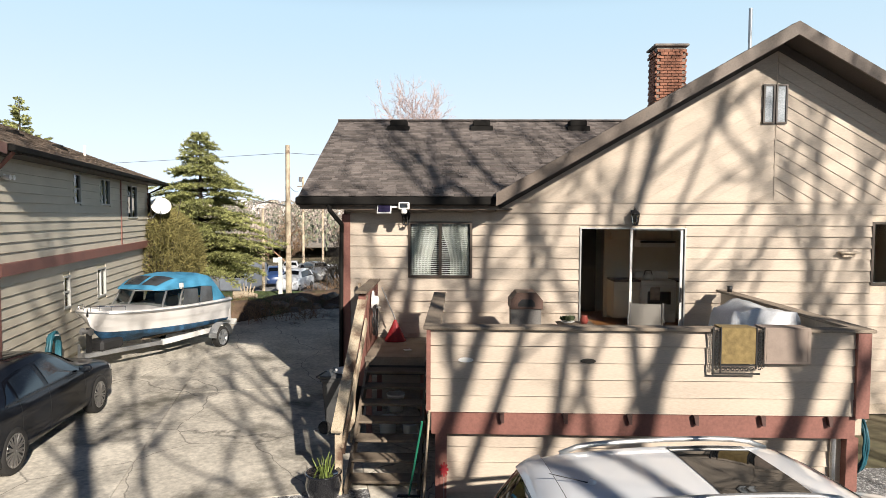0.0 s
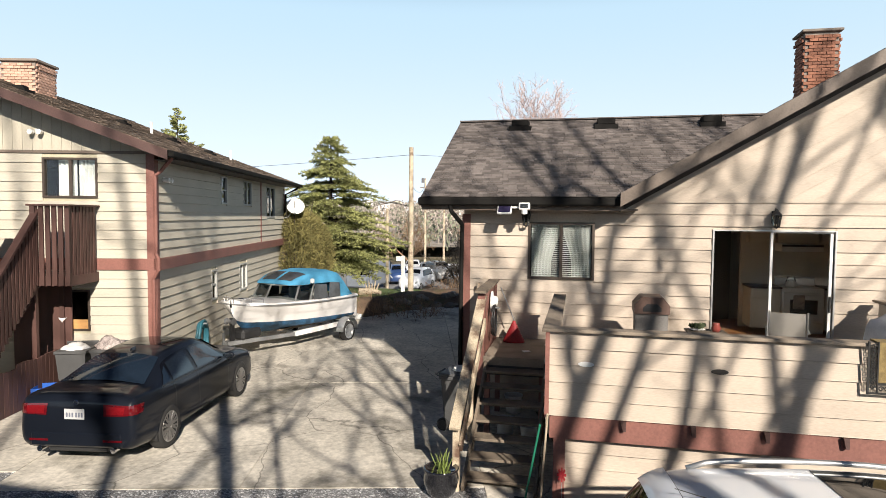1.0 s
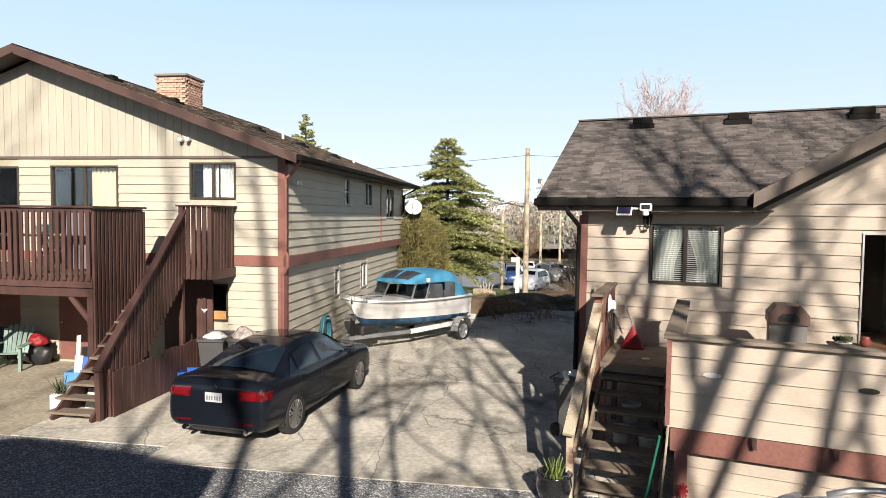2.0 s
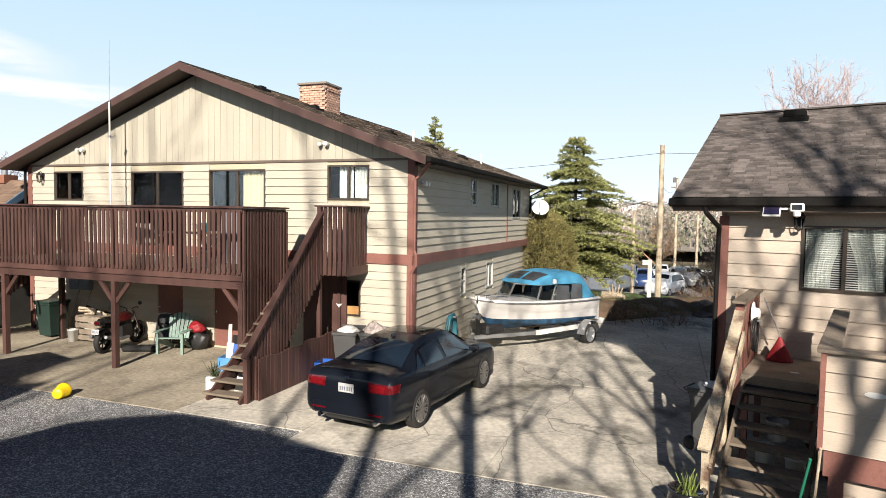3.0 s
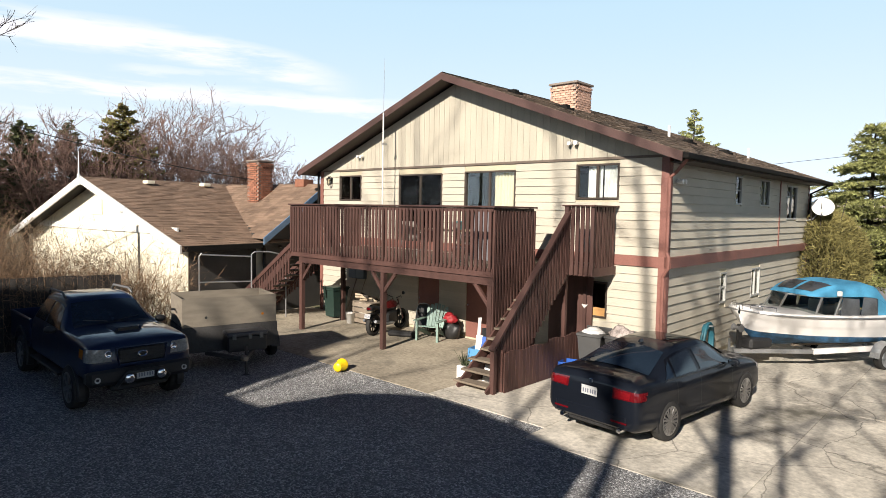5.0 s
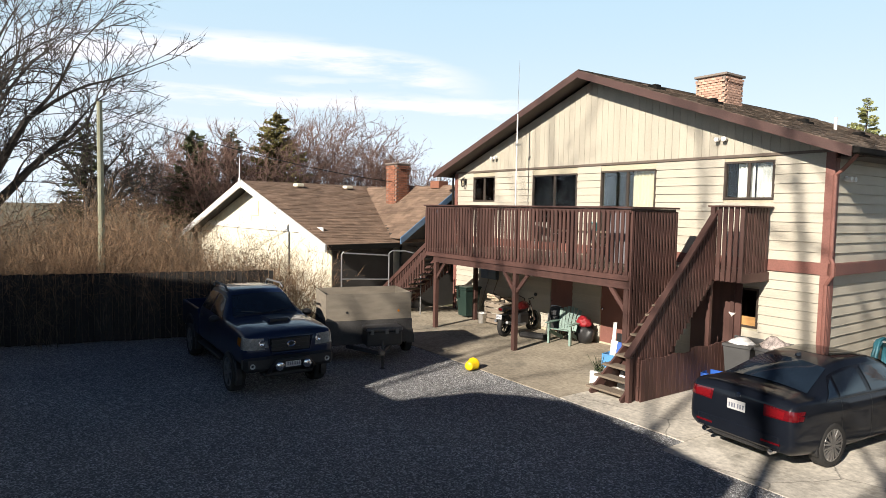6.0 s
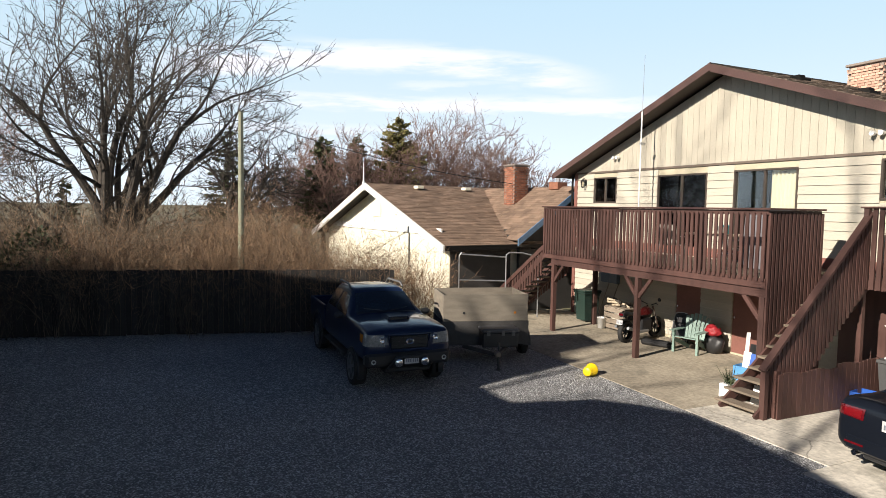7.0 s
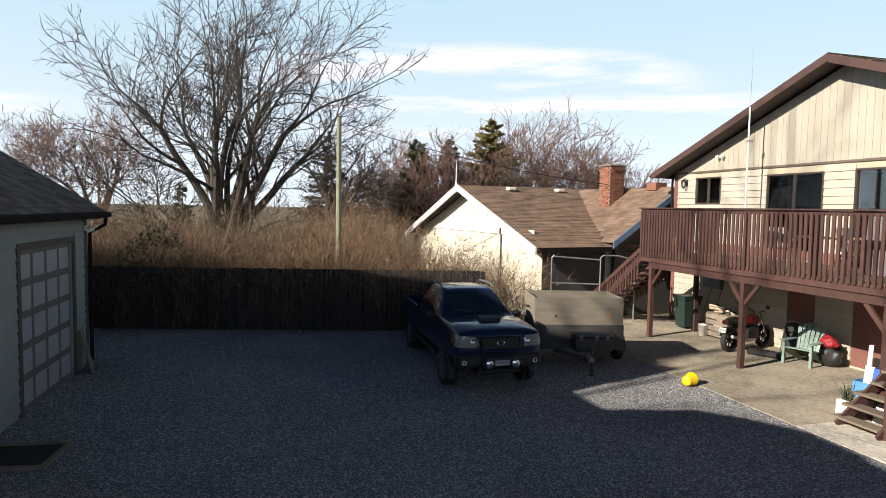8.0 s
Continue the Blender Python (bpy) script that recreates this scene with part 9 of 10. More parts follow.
dl = thing("red_flower", MH @ pose(-0.15, 7.45, 0) @ Matrix.Diagonal((0.6, 0.6, 1, 1)), "red plastic flower ornament on a stake", "ornament")
bm = bmesh.new()
tube(bm, [(0, 0, 0), (0, 0, 0.62)], 0.006, 5)
part("stake", bm, STEEL, dl)
for k in range(8):
    a = math.pi / 4 * k
    bm = bmesh.new()
    beam(bm, (0, -0.01, 0.62), (0.09 * math.cos(a), -0.03, 0.62 + 0.09 * math.sin(a)), 0.035, 0.008, up=(0, 1, 0))
    part("petal", bm, NET, dl)


def wheelie(m, col, label, lid_open=False, h=1.0):
    root = thing("wheeled_bin", m, label, "bin", "wheeled bins")
    bm = bmesh.new()
    a = [bm.verts.new(p) for p in ((-0.22, -0.24, 0.06), (0.22, -0.24, 0.06), (0.22, 0.24, 0.06), (-0.22, 0.24, 0.06))]
    b = [bm.verts.new(p) for p in ((-0.28, -0.32, h), (0.28, -0.32, h), (0.28, 0.30, h), (-0.28, 0.30, h))]
    bm.faces.new(a)
    for i in range(4):
        j = (i + 1) % 4
        bm.faces.new((a[i], a[j], b[j], b[i]))
    part("body", bm, col, root)
    part("rim", cube(-0.30, 0.30, -0.34, 0.32, h - 0.06, h + 0.001, 0.01), col, root)
    bm = bmesh.new()
    box(bm, -0.31, 0.31, -0.36, 0.33, 0.0, 0.05, 0.015)
    ld = part("lid", bm, col, root)
    ld.location = (0, 0.0, h + 0.004)
    if lid_open:
        ld.location = (0, 0.42, h - 0.24)
        ld.rotation_euler = (radians(100), 0, 0)
    for s in (-1, 1):
        wheel(root, s * 0.25, 0.26, 0.11, 0.06, BLACK, 5, False, s)
    bm = bmesh.new()
    tube(bm, [(-0.2, 0.33, h - 0.04), (-0.2, 0.42, h), (0.2, 0.42, h), (0.2, 0.33, h - 0.04)], 0.015, 6)
    part("handle", bm, col, root)
    return root


GREY_BIN = surface("grey_bin_plastic", (0.075, 0.075, 0.075), 0.55, var=0.15)
GREEN_BIN = surface("dark_green_bin_plastic", (0.015, 0.035, 0.028), 0.55, var=0.15)
BAG = surface("white_bag_plastic", (0.66, 0.65, 0.64), 0.4, var=0.15, scale=6)


def bag(m, size, mat, label, seed):
    random.seed(seed)
    bm = bmesh.new()
    bmesh.ops.create_icosphere(bm, subdivisions=3, radius=1)
    for v in bm.verts:
        f = 1 + 0.35 * noise.noise(v.co * 1.8 + Vector((seed, 0, 0))) + 0.12 * noise.noise(v.co * 5)
        v.co = Vector((v.co.x * size[0] * f, v.co.y * size[1] * f, max(0, (v.co.z + 0.85) * size[2] * 0.6 * f)))
    ob = part("rubbish_bag", bm, mat, None, smooth=True)
    ob.matrix_world = m
    return tagged(ob, label, "bag")


wheelie(NB @ pose(-1.3, -0.72, 0.035, 0, 0, 8), GREY_BIN, "grey wheeled bin with its lid thrown back", True, 0.92)
wheelie(NB @ pose(-0.62, -0.62, 0.035, 0, 0, -6), GREY_BIN, "grey wheeled bin heaped with bags", True, 0.92)
bag(NB @ pose(-1.3, -0.76, 0.86), (0.24, 0.22, 0.17), BAG, "white rubbish bag bulging from a bin", 4)
bag(NB @ pose(-0.63, -0.66, 0.86), (0.27, 0.24, 0.26), surface("mixed_rubbish", (0.35, 0.3, 0.28), 0.6, var=0.7, scale=12), "mixed rubbish bag on a wheeled bin", 5)
tub = thing("recycling_box", NB @ pose(-1.38, -1.42, 0.035, 0, 0, 10), "blue plastic recycling box on the ground", "box")
BLUE = surface("blue_box_plastic", (0.02, 0.10, 0.42), 0.5)
def open_box(root, w, d, h, mat, t=0.015):
    for nm, p in (("long_side", (-w, w, -d, -d + t)), ("long_side", (-w, w, d - t, d)), ("short_side", (-w, -w + t, -d + t, d - t)), ("short_side", (w - t, w, -d + t, d - t))):
        part(nm, cube(p[0], p[1], p[2], p[3], 0.0, h), mat, root)
    part("base", cube(-w + t, w - t, -d + t, d - t, 0.0, t), mat, root)
open_box(tub, 0.3, 0.22, 0.34, BLUE)
wheelie(NB @ pose(-10.95, -0.7, 0.035), GREEN_BIN, "dark green wheeled bin under the deck", False, 1.0)
wheelie(MH @ pose(-1.92, 10.45, 0.035, 0, 0, 80), GREY_BIN, "dark wheeled bin beside the stairs", False, 0.95)
bag(MH @ pose(-1.92, 10.4, 1.04), (0.16, 0.14, 0.09), LACE, "pale plastic bag on the bin lid", 6)

# yellow float lying on the patio's edge
fl2 = thing("yellow_bucket", NB @ pose(-5.33, -4.9, 0.0, 0, 0, 28) @ Matrix.Scale(0.68, 4), "bright yellow plastic bucket lying on its side", "bucket")
bm = bmesh.new()
lathe(bm, [(0.0, -0.22), (0.13, -0.215), (0.145, -0.2), (0.20, 0.16), (0.215, 0.17), (0.215, 0.2), (0.19, 0.21), (0.0, 0.17)], 24, "y", (0, 0, 0.215))
part("pail", bm, surface("yellow_plastic", (0.78, 0.52, 0.01), 0.4, var=0.06), fl2, smooth=True)
bm = bmesh.new()
lathe(bm, [(0.155, -0.13), (0.165, -0.12), (0.16, -0.11)], 24, "y", (0, 0, 0.215))
part("ridge", bm, surface("yellow_plastic_ridge", (0.7, 0.45, 0.01), 0.4), fl2)


# ---- under the neighbours' deck ----
def adirondack(m, mat, label):
    root = thing("garden_chair", m, label, "chair")
    for k in range(6):
        x = -0.25 + k * 0.1
        bm = bmesh.new()
        beam(bm, (x * 0.9, 0.18, 0.30), (x * 1.15, 0.42, 0.98 - 0.25 * abs(x) ** 1.5 * 3), 0.085, 0.02, up=(0, -1, 0.4))
        part("back_slat", bm, mat, root)
    for k in range(5):
        y = -0.32 + k * 0.115
        part("seat_slat", cube(-0.28, 0.28, y, y + 0.1, 0.40 - k * 0.025, 0.425 - k * 0.025), mat, root)
    for s in (-1, 1):
        part("front_leg", cube(s * 0.32 - 0.03, s * 0.32 + 0.03, -0.32, -0.24, 0, 0.56), mat, root)
        bm = bmesh.new()
        beam(bm, (s * 0.30, -0.32, 0.36), (s * 0.28, 0.5, 0.04), 0.03, 0.1)
        part("rear_leg", bm, mat, root)
        part("arm", cube(s * 0.34 - 0.07, s * 0.34 + 0.07, -0.38, 0.34, 0.56, 0.585, 0.008), mat, root)
    return root


SAGE = surface("sage_green_plastic", (0.21, 0.30, 0.26), 0.5, var=0.1)
adirondack(NB @ pose(-6.3, -0.9, 0.035, 0, 0, 18), SAGE, "sage green slatted garden chair on the patio")
bag(NB @ pose(-6.0, -0.4, 0.035), (0.30, 0.24, 0.52), BLACK, "full black sack against the wall", 8)
bag(NB @ pose(-5.95, -0.5, 0.5), (0.22, 0.16, 0.26), NET, "red bag lying on a black sack", 9)

# motorcycle, tail to the yard
bike = thing("motorcycle", NB @ pose(-8.0, -1.05, 0.035, 0, 0, 14), "black and red motorcycle on its stand", "motorcycle")
for y in (-0.72, 0.72):
    w = part("wheel", tyre_mesh(0.31, 0.13, 1), RUBBER, bike, smooth=True)
    w.location = (0, y, 0.31)
    bm = bmesh.new()
    for k in range(7):
        a = 2 * math.pi * k / 7
        beam(bm, (0, 0, 0), (0, 0.22 * math.cos(a), 0.22 * math.sin(a)), 0.03, 0.025, up=(1, 0, 0))
    lathe(bm, [(0.05, -0.05), (0.05, 0.05)], 12, "x")
    part("spokes", bm, BLACK, w)
RED_PAINT = surface("red_bike_paint", (0.05, 0.006, 0.006), 0.25, coat=0.8, bump=0)
bm, vs = loft([[Vector((x * w, y, z + h * (1 - x * x))) for x in (-1, -0.6, 0, 0.6, 1)] for y, w, z, h in ((-0.15, 0.10, 0.72, 0.10), (0.1, 0.17, 0.74, 0.20), (0.35, 0.15, 0.76, 0.17), (0.5, 0.07, 0.78, 0.06))], 12)
part("tank", bm, RED_PAINT, bike, smooth=True)
bm, vs = loft([[Vector((x * w, y, z + h * (1 - x * x))) for x in (-1, -0.5, 0, 0.5, 1)] for y, w, z, h in ((-0.85, 0.07, 0.84, 0.07), (-0.55, 0.13, 0.76, 0.08), (-0.1, 0.12, 0.70, 0.06))], 10)
part("saddle", bm, BLACK, bike, smooth=True)
part("engine", cube(-0.17, 0.17, -0.2, 0.3, 0.25, 0.62, 0.04), BLACK, bike)
part("tail_unit", cube(-0.08, 0.08, -0.95, -0.75, 0.74, 0.86, 0.02), BLACK, bike)
part("tail_lamp", cube(-0.06, 0.06, -0.965, -0.951, 0.78, 0.84), RED_LENS, bike)
part("mudguard", cube(-0.07, 0.07, -1.0, -0.6, 0.62, 0.66, 0.01), BLACK, bike)
plate(bike, pose(0, -1.02, 0.60, -12), 0.2, 0.13)
for s in (-1, 1):
    bm = bmesh.new()
    tube(bm, [(s * 0.09, 0.72, 0.31), (s * 0.09, 0.42, 0.95)], 0.025, 8)
    part("fork", bm, CHROME, bike)
    bm = bmesh.new()
    tube(bm, [(s * 0.06, 0.4, 0.98), (s * 0.25, 0.35, 1.06), (s * 0.36, 0.22, 1.04)], 0.014, 6)
    part("handlebar", bm, BLACK, bike)
    bm = bmesh.new()
    tube(bm, [(s * 0.16, 0.1, 0.28), (s * 0.2, -0.3, 0.3), (s * 0.2, -0.9, 0.45)], 0.045, 8)
    part("exhaust", bm, STEEL, bike)
    bm = bmesh.new()
    lathe(bm, [(0.0, -0.01), (0.05, -0.005), (0.055, 0.01), (0.0, 0.02)], 12, "y", (s * 0.34, 0.34, 1.16))
    part("mirror", bm, BLACK, bike)
part("frame_spine", cube(-0.04, 0.04, -0.6, 0.45, 0.6, 0.72, 0.02), BLACK, bike)
bm = bmesh.new()
tube(bm, [(-0.12, -0.05, 0.25), (-0.28, -0.1, 0.0)], 0.012, 6)
part("stand", bm, BLACK, bike)

# folding chairs, crate, pail and tools against the wall
for k in range(3):
    fc = thing("folding_chair", NB @ pose(-7.25 + k * 0.16, -0.42 - k * 0.1, 0.035, -14, 0, 12), "folded dark metal chair leaning on the wall", "chair", "folded chairs")
    for s in (-1, 1):
        bm = bmesh.new()
        tube(bm, [(s * 0.2, 0, 0.0), (s * 0.21, 0, 0.7), (s * 0.16, 0, 0.86), (0, 0, 0.88)], 0.014, 6)
        part("tube_frame", bm, BLACK if k else STEEL, fc)
    part("seat_panel", cube(-0.19, 0.19, -0.03, -0.012, 0.25, 0.6, 0.01), BLACK, fc)
    part("back_panel", cube(-0.19, 0.19, -0.012, 0.006, 0.64, 0.82, 0.01), BLACK, fc)
crate = thing("wooden_crate", NB @ pose(-9.35, -0.6, 0.035), "wooden crate stacked with firewood and cans", "crate")
for z in (0.05, 0.22, 0.39, 0.56):
    for p in ((-0.45, 0.45, -0.32, -0.30), (-0.45, 0.45, 0.30, 0.32)):
        part("slat", cube(p[0], p[1], p[2], p[3], z, z + 0.13), WOOD_OLD, crate)
for x in (-0.45, 0.41):
    for y in (-0.30, 0.26):
        part("corner_post", cube(x, x + 0.04, y, y + 0.04, 0, 0.7), WOOD_OLD, crate)
part("lid", cube(-0.45, 0.45, -0.3, 0.3, 0.70, 0.72), WOOD_OLD, crate)
random.seed(81)
for k in range(14):
    bm = bmesh.new()
    a = random.uniform(-0.5, 0.5)
    tube(bm, [(-0.2, 0, 0), (0.2, 0, 0.0)], random.uniform(0.03, 0.05), 7)
    lg = part("firewood_log", bm, WOOD_RAIL if k % 3 else BARK, None)
    lg.matrix_world = NB @ pose(-9.35 + random.uniform(-0.3, 0.3), -0.6 + random.uniform(-0.2, 0.2), 0.80 + (k // 6) * 0.075, 0, random.uniform(-8, 8), math.degrees(a))
    tagged(lg, "split log in a small stack on a crate", "log", "firewood logs")
bucket(NB @ pose(-9.8, -1.0, 0.035), 0.14, 0.34, WHITE, "white plastic pail beside a crate")
bm = bmesh.new()
box(bm, -0.45, 0.45, -0.13, 0.13, 0.0, 0.16, 0.05)
ob = part("black_bag", bm, BLACK, None)
ob.matrix_world = NB @ pose(-7.15, -1.2, 0.035, 0, 0, 25)
tagged(ob, "long black bag lying on the patio", "bag")
for x, l in ((-10.6, 1.5), (-10.2, 1.35)):
    sh = thing("garden_tool", NB @ pose(x, -0.35, 0.035), "long-handled garden tool leaning on the wall", "tool", "leaning tools")
    bm = bmesh.new()
    tube(bm, [(0, -0.25, 0.0), (0.05, 0.28, l)], 0.014, 6)
    part("handle", bm, WOOD_OLD, sh)
    part("blade", cube(-0.09, 0.09, -0.27, -0.25, 0.0, 0.25, 0.004), STEEL, sh)
# bare frame of an old garden shelter between the two houses
gf = thing("shelter_frame", pose(-19.85, 4.55, 0.0), "bare pale tube frame of a garden shelter", "frame")
for n, pts in (("post", [(0, 0, 0), (0, 0, 2.15), (0, 0.08, 2.25)]), ("top_rail", [(0, 0.08, 2.2), (-0.05, 1.6, 2.1)]), ("post", [(-0.05, 1.62, 0), (-0.05, 1.62, 2.17), (-0.05, 1.72, 2.25)]),
               ("top_rail", [(-0.05, 1.72, 2.25), (-0.1, 2.2, 2.24), (-0.15, 2.8, 2.1)]), ("post", [(-0.15, 2.8, 0), (-0.15, 2.8, 2.1)]), ("brace", [(0, 0.0, 1.35), (-0.05, 1.62, 1.3)])):
    bm = bmesh.new()
    tube(bm, pts, 0.024, 8)
    part(n, bm, STEEL, gf)
mb = thing("meter_box", NB @ pose(-10.55, -0.03, 1.35), "grey electric meter box with two doors", "meter box")
part("case", cube(-0.4, 0.4, -0.14, 0.0, 0, 0.62, 0.01), surface("blue_grey_enamel", (0.16, 0.2, 0.23), 0.5), mb)
for s in (-1, 1):
    part("door", cube(min(s * 0.02, s * 0.38), max(s * 0.02, s * 0.38), -0.155, -0.142, 0.03, 0.59, 0.004), surface("blue_grey_door", (0.19, 0.23, 0.26), 0.5), mb)

# blue crate of boards, potted plant by the stairs
bc = thing("blue_crate", NB @ pose(-3.75, -1.85, 0.035, 0, 0, 12), "light blue crate holding boards and plastic sheets", "crate")
open_box(bc, 0.24, 0.18, 0.32, surface("light_blue_plastic", (0.10, 0.30, 0.58), 0.5))
for k, (x, y, h, mat, lab) in enumerate(((-0.14, 0.06, 1.02, LACE, "pale plywood offcut standing in a crate"), (0.02, 0.08, 0.78, BLACK, "black board standing in a crate"), (-0.02, -0.06, 0.62, WHITE, "white plastic sheet standing in a crate"), (0.12, -0.04, 0.6, BLUE, "blue plastic sheet standing in a crate"), (0.17, 0.05, 0.5, surface("green_plastic", (0.03, 0.3, 0.12), 0.5), "green plastic sheet standing in a crate"))):
    ob = part("board_offcut", cube(-0.09, 0.09, -0.012, 0.012, 0.0, h, 0.004), mat, None)
    ob.matrix_world = NB @ pose(-3.75 + x, -1.85 + y, 0.05, -8, 6 * (k - 2), 20 * k - 30)
    tagged(ob, lab, "board", "boards in a crate")
wp = thing("potted_plant", NB @ pose(-2.95, -3.35, 0.035), "spiky green plant in a white square pot", "plant")
part("pot", cube(-0.13, 0.13, -0.13, 0.13, 0, 0.3, 0.012), WHITE, wp)
random.seed(82)
lf = Pile()
for k in range(40):
    p = Vector((random.uniform(-0.07, 0.07), random.uniform(-0.07, 0.07), 0.28))
    lf.blade(p, p + Vector((random.gauss(0, 0.1), random.gauss(0, 0.1), random.uniform(0.15, 0.36))), 0.01)
lf.done("leaves", LEAF, wp, "stuff")
ob = part("white_board", cube(-0.14, 0.14, -0.015, 0.015, 0.0, 0.75, 0.004), WHITE, None)
ob.matrix_world = NB @ pose(-2.45, -3.15, 0.035, -35, 0, 20)
tagged(ob, "white board leaning under the stairs", "board")

# on the neighbours' deck: covered grill, table and chairs
cg = thing("covered_barbecue", NB @ pose(-3.75, -1.3, AZ), "barbecue under a grey fitted cover", "barbecue")
bm = bmesh.new()
a = [(-0.55, -0.28, 0.02), (0.55, -0.28, 0.02), (0.55, 0.28, 0.02), (-0.55, 0.28, 0.02)]
b = [(-0.50, -0.26, 1.18), (0.50, -0.26, 1.18), (0.50, 0.26, 1.18), (-0.50, 0.26, 1.18)]
c = [(-0.30, -0.2, 1.36), (0.30, -0.2, 1.36), (0.30, 0.2, 1.36), (-0.30, 0.2, 1.36)]
va, vb, vc = [[bm.verts.new(p) for p in q] for q in (a, b, c)]
bm.faces.new(va)
bm.faces.new(vc)
for p, q in ((va, vb), (vb, vc)):
    for i in range(4):
        j = (i + 1) % 4
        bm.faces.new((p[i], p[j], q[j], q[i]))
part("cover", bm, surface("grey_cover_cloth", (0.16, 0.155, 0.17), 0.7), cg)
tb = thing("deck_table", NB @ pose(-5.3, -1.3, AZ), "wooden deck table with odds and ends", "table")
part("top", cube(-0.7, 0.7, -0.4, 0.4, 0.70, 0.74, 0.008), WOOD_RAIL, tb)
for x in (-0.62, 0.56):
    for y in (-0.34, 0.28):
        part("leg", cube(x, x + 0.06, y, y + 0.06, 0, 0.70), WOOD_RAIL, tb)
for k, (x, a) in enumerate(((-6.6, 200), (-4.6, 150))):
    mesh_chair(NB @ pose(x, -1.4, AZ, 0, 0, a), "pale sling chair standing on the deck")
bucket(NB @ pose(-5.0, -1.25, AZ + 0.74), 0.1, 0.22, surface("teal_plastic", (0.08, 0.32, 0.38), 0.5), "teal plastic pail on the deck table")
bucket(NB @ pose(-4.2, -2.2, AZ), 0.15, 0.36, WHITE, "white pail standing on the deck")

# low window: wooden board in its lower half, dead lamp with flex
part("window_board", cube(-2.2, -1.42, -0.02, 0.0, 1.22, 1.42), surface("orange_plywood", (0.52, 0.28, 0.10), 0.7, var=0.2, scale=3, stretch=(1, 1, 6)), nb, "orange plywood panel")
wl2 = thing("clip_lamp", NB @ pose(-1.9, -0.03, 1.38), "white clip lamp with a looped flex", "lamp")
bm = bmesh.new()
lathe(bm, [(0.02, 0.0), (0.03, 0.03), (0.08, 0.1), (0.075, 0.1), (0.0, 0.04)], 14, "z", (0, -0.1, 0))
part("shade", bm, WHITE, wl2, smooth=True)
bm = bmesh.new()
tube(bm, [(0, -0.1, 0.0), (-0.02, -0.06, 0.3), (-0.2, -0.05, 0.5), (-0.4, -0.03, 0.45)], 0.01, 6)
part("flex", bm, WHITE, wl2)

# clothes line frames by the far stairs
for x in (-14.2, -16.4):
    cl = thing("clothes_line_post", NB @ pose(x, -1.2, 0), "white metal clothes line post", "post", "clothes line posts")
    bm = bmesh.new()
    tube(bm, [(0, 0, 0), (0, 0, 2.25), (0.05, 0, 2.33), (1.2, 0, 2.25)], 0.025, 8)
    part("pole", bm, STEEL, cl)

# ---- bank, street and distance ----
random.seed(91)
bm = bmesh.new()
gridv = []
for i in range(61):
    row = []
    for j in range(9):
        x = -13.5 + i * 0.27
        f = j / 8
        y = 24.55 + (1.6 if x < -6.6 else 0) * 0 - max(0.0, min(1.0, (-5.2 - x) / 2.0)) * 3.6 + f * 1.6
        h = 0.62 * math.sin(min(f * 1.35, 1) * math.pi / 2) + 0.10 * noise.noise(Vector((x * 1.5, f * 3, 0)))
        row.append(bm.verts.new((x, y, max(-0.02, h if 0 < j else -0.02))))
    gridv.append(row)
for a, b in zip(gridv, gridv[1:]):
    for j in range(8):
        bm.faces.new((a[j], a[j + 1], b[j + 1], b[j]))
bank = part("earth_bank", bm, surface("bank_earth", (0.13, 0.085, 0.055), 0.95, var=0.4, scale=2, fine=25, bump=0.6, stain=(0.07, 0.085, 0.03), stain_at=0.55, dist=0.03), None, smooth=True)
tagged(bank, "low earth bank with stones and dry plants", "bank", kind="structure")
ROCK = surface("grey_brown_rock", (0.20, 0.17, 0.14), 0.9, var=0.35, scale=4, fine=30, bump=0.6, piece=0.35)
rocks = []
for k in range(4):
    bm = bmesh.new()
    bmesh.ops.create_icosphere(bm, subdivisions=2, radius=1)
    for v in bm.verts:
        v.co *= 1 + 0.4 * noise.noise(v.co * 1.3 + Vector((k * 5, 0, 0)))
        v.co.z *= 0.65
    rocks.append(mesh_of("rock", bm, ROCK))
for k in range(64):
    x = random.uniform(-8.6, 2.5)
    f = random.random()
    y = 24.5 - max(0.0, min(1.0, (-5.2 - x) / 2.0)) * 3.6 + f * 0.8
    ob = new("rock", rocks[k % 4])
    s = random.uniform(0.09, 0.24)
    ob.matrix_world = pose(x, y, 0.05 + f * 0.5, 0, 0, random.uniform(0, 360)) @ Matrix.Diagonal((s * 1.3, s, s, 1))
    tagged(ob, "weathered stone set in the earth bank", "stone", "bank stones")
thicket("bank_plants", -10, -4.6, 21.2, 23.8, 0.7, 500, "dry grass and low stems on the bank", TWIG, 92, 0.012, 0.5, 2, lambda x, y: 0.9)
thicket("verge_plants", -6, 2.0, 26.5, 31.0, 0.5, 900, "dry weeds along the grass verge", TWIG, 93, 0.014, 0.5, 2, lambda x, y: 0.75)
bush("small_shrub", (-0.9, 25.6, 0.1), (0.5, 0.5, 1.0), "dark purple shrub on the grass edge", surface("purple_leaves", (0.09, 0.06, 0.08), 0.8, island=0.4), 94, 700, 0.1)
stump = thing("tree_stump", pose(-8.05, 25.2, 0.35), "pale weathered driftwood stump on the bank", "stump")
bm = bmesh.new()
tube(bm, [(-0.45, 0, 0.12), (0.0, 0.05, 0.16), (0.5, 0, 0.10)], 0.16, 9, 0.09)
part("log", bm, WOOD_RAIL, stump)
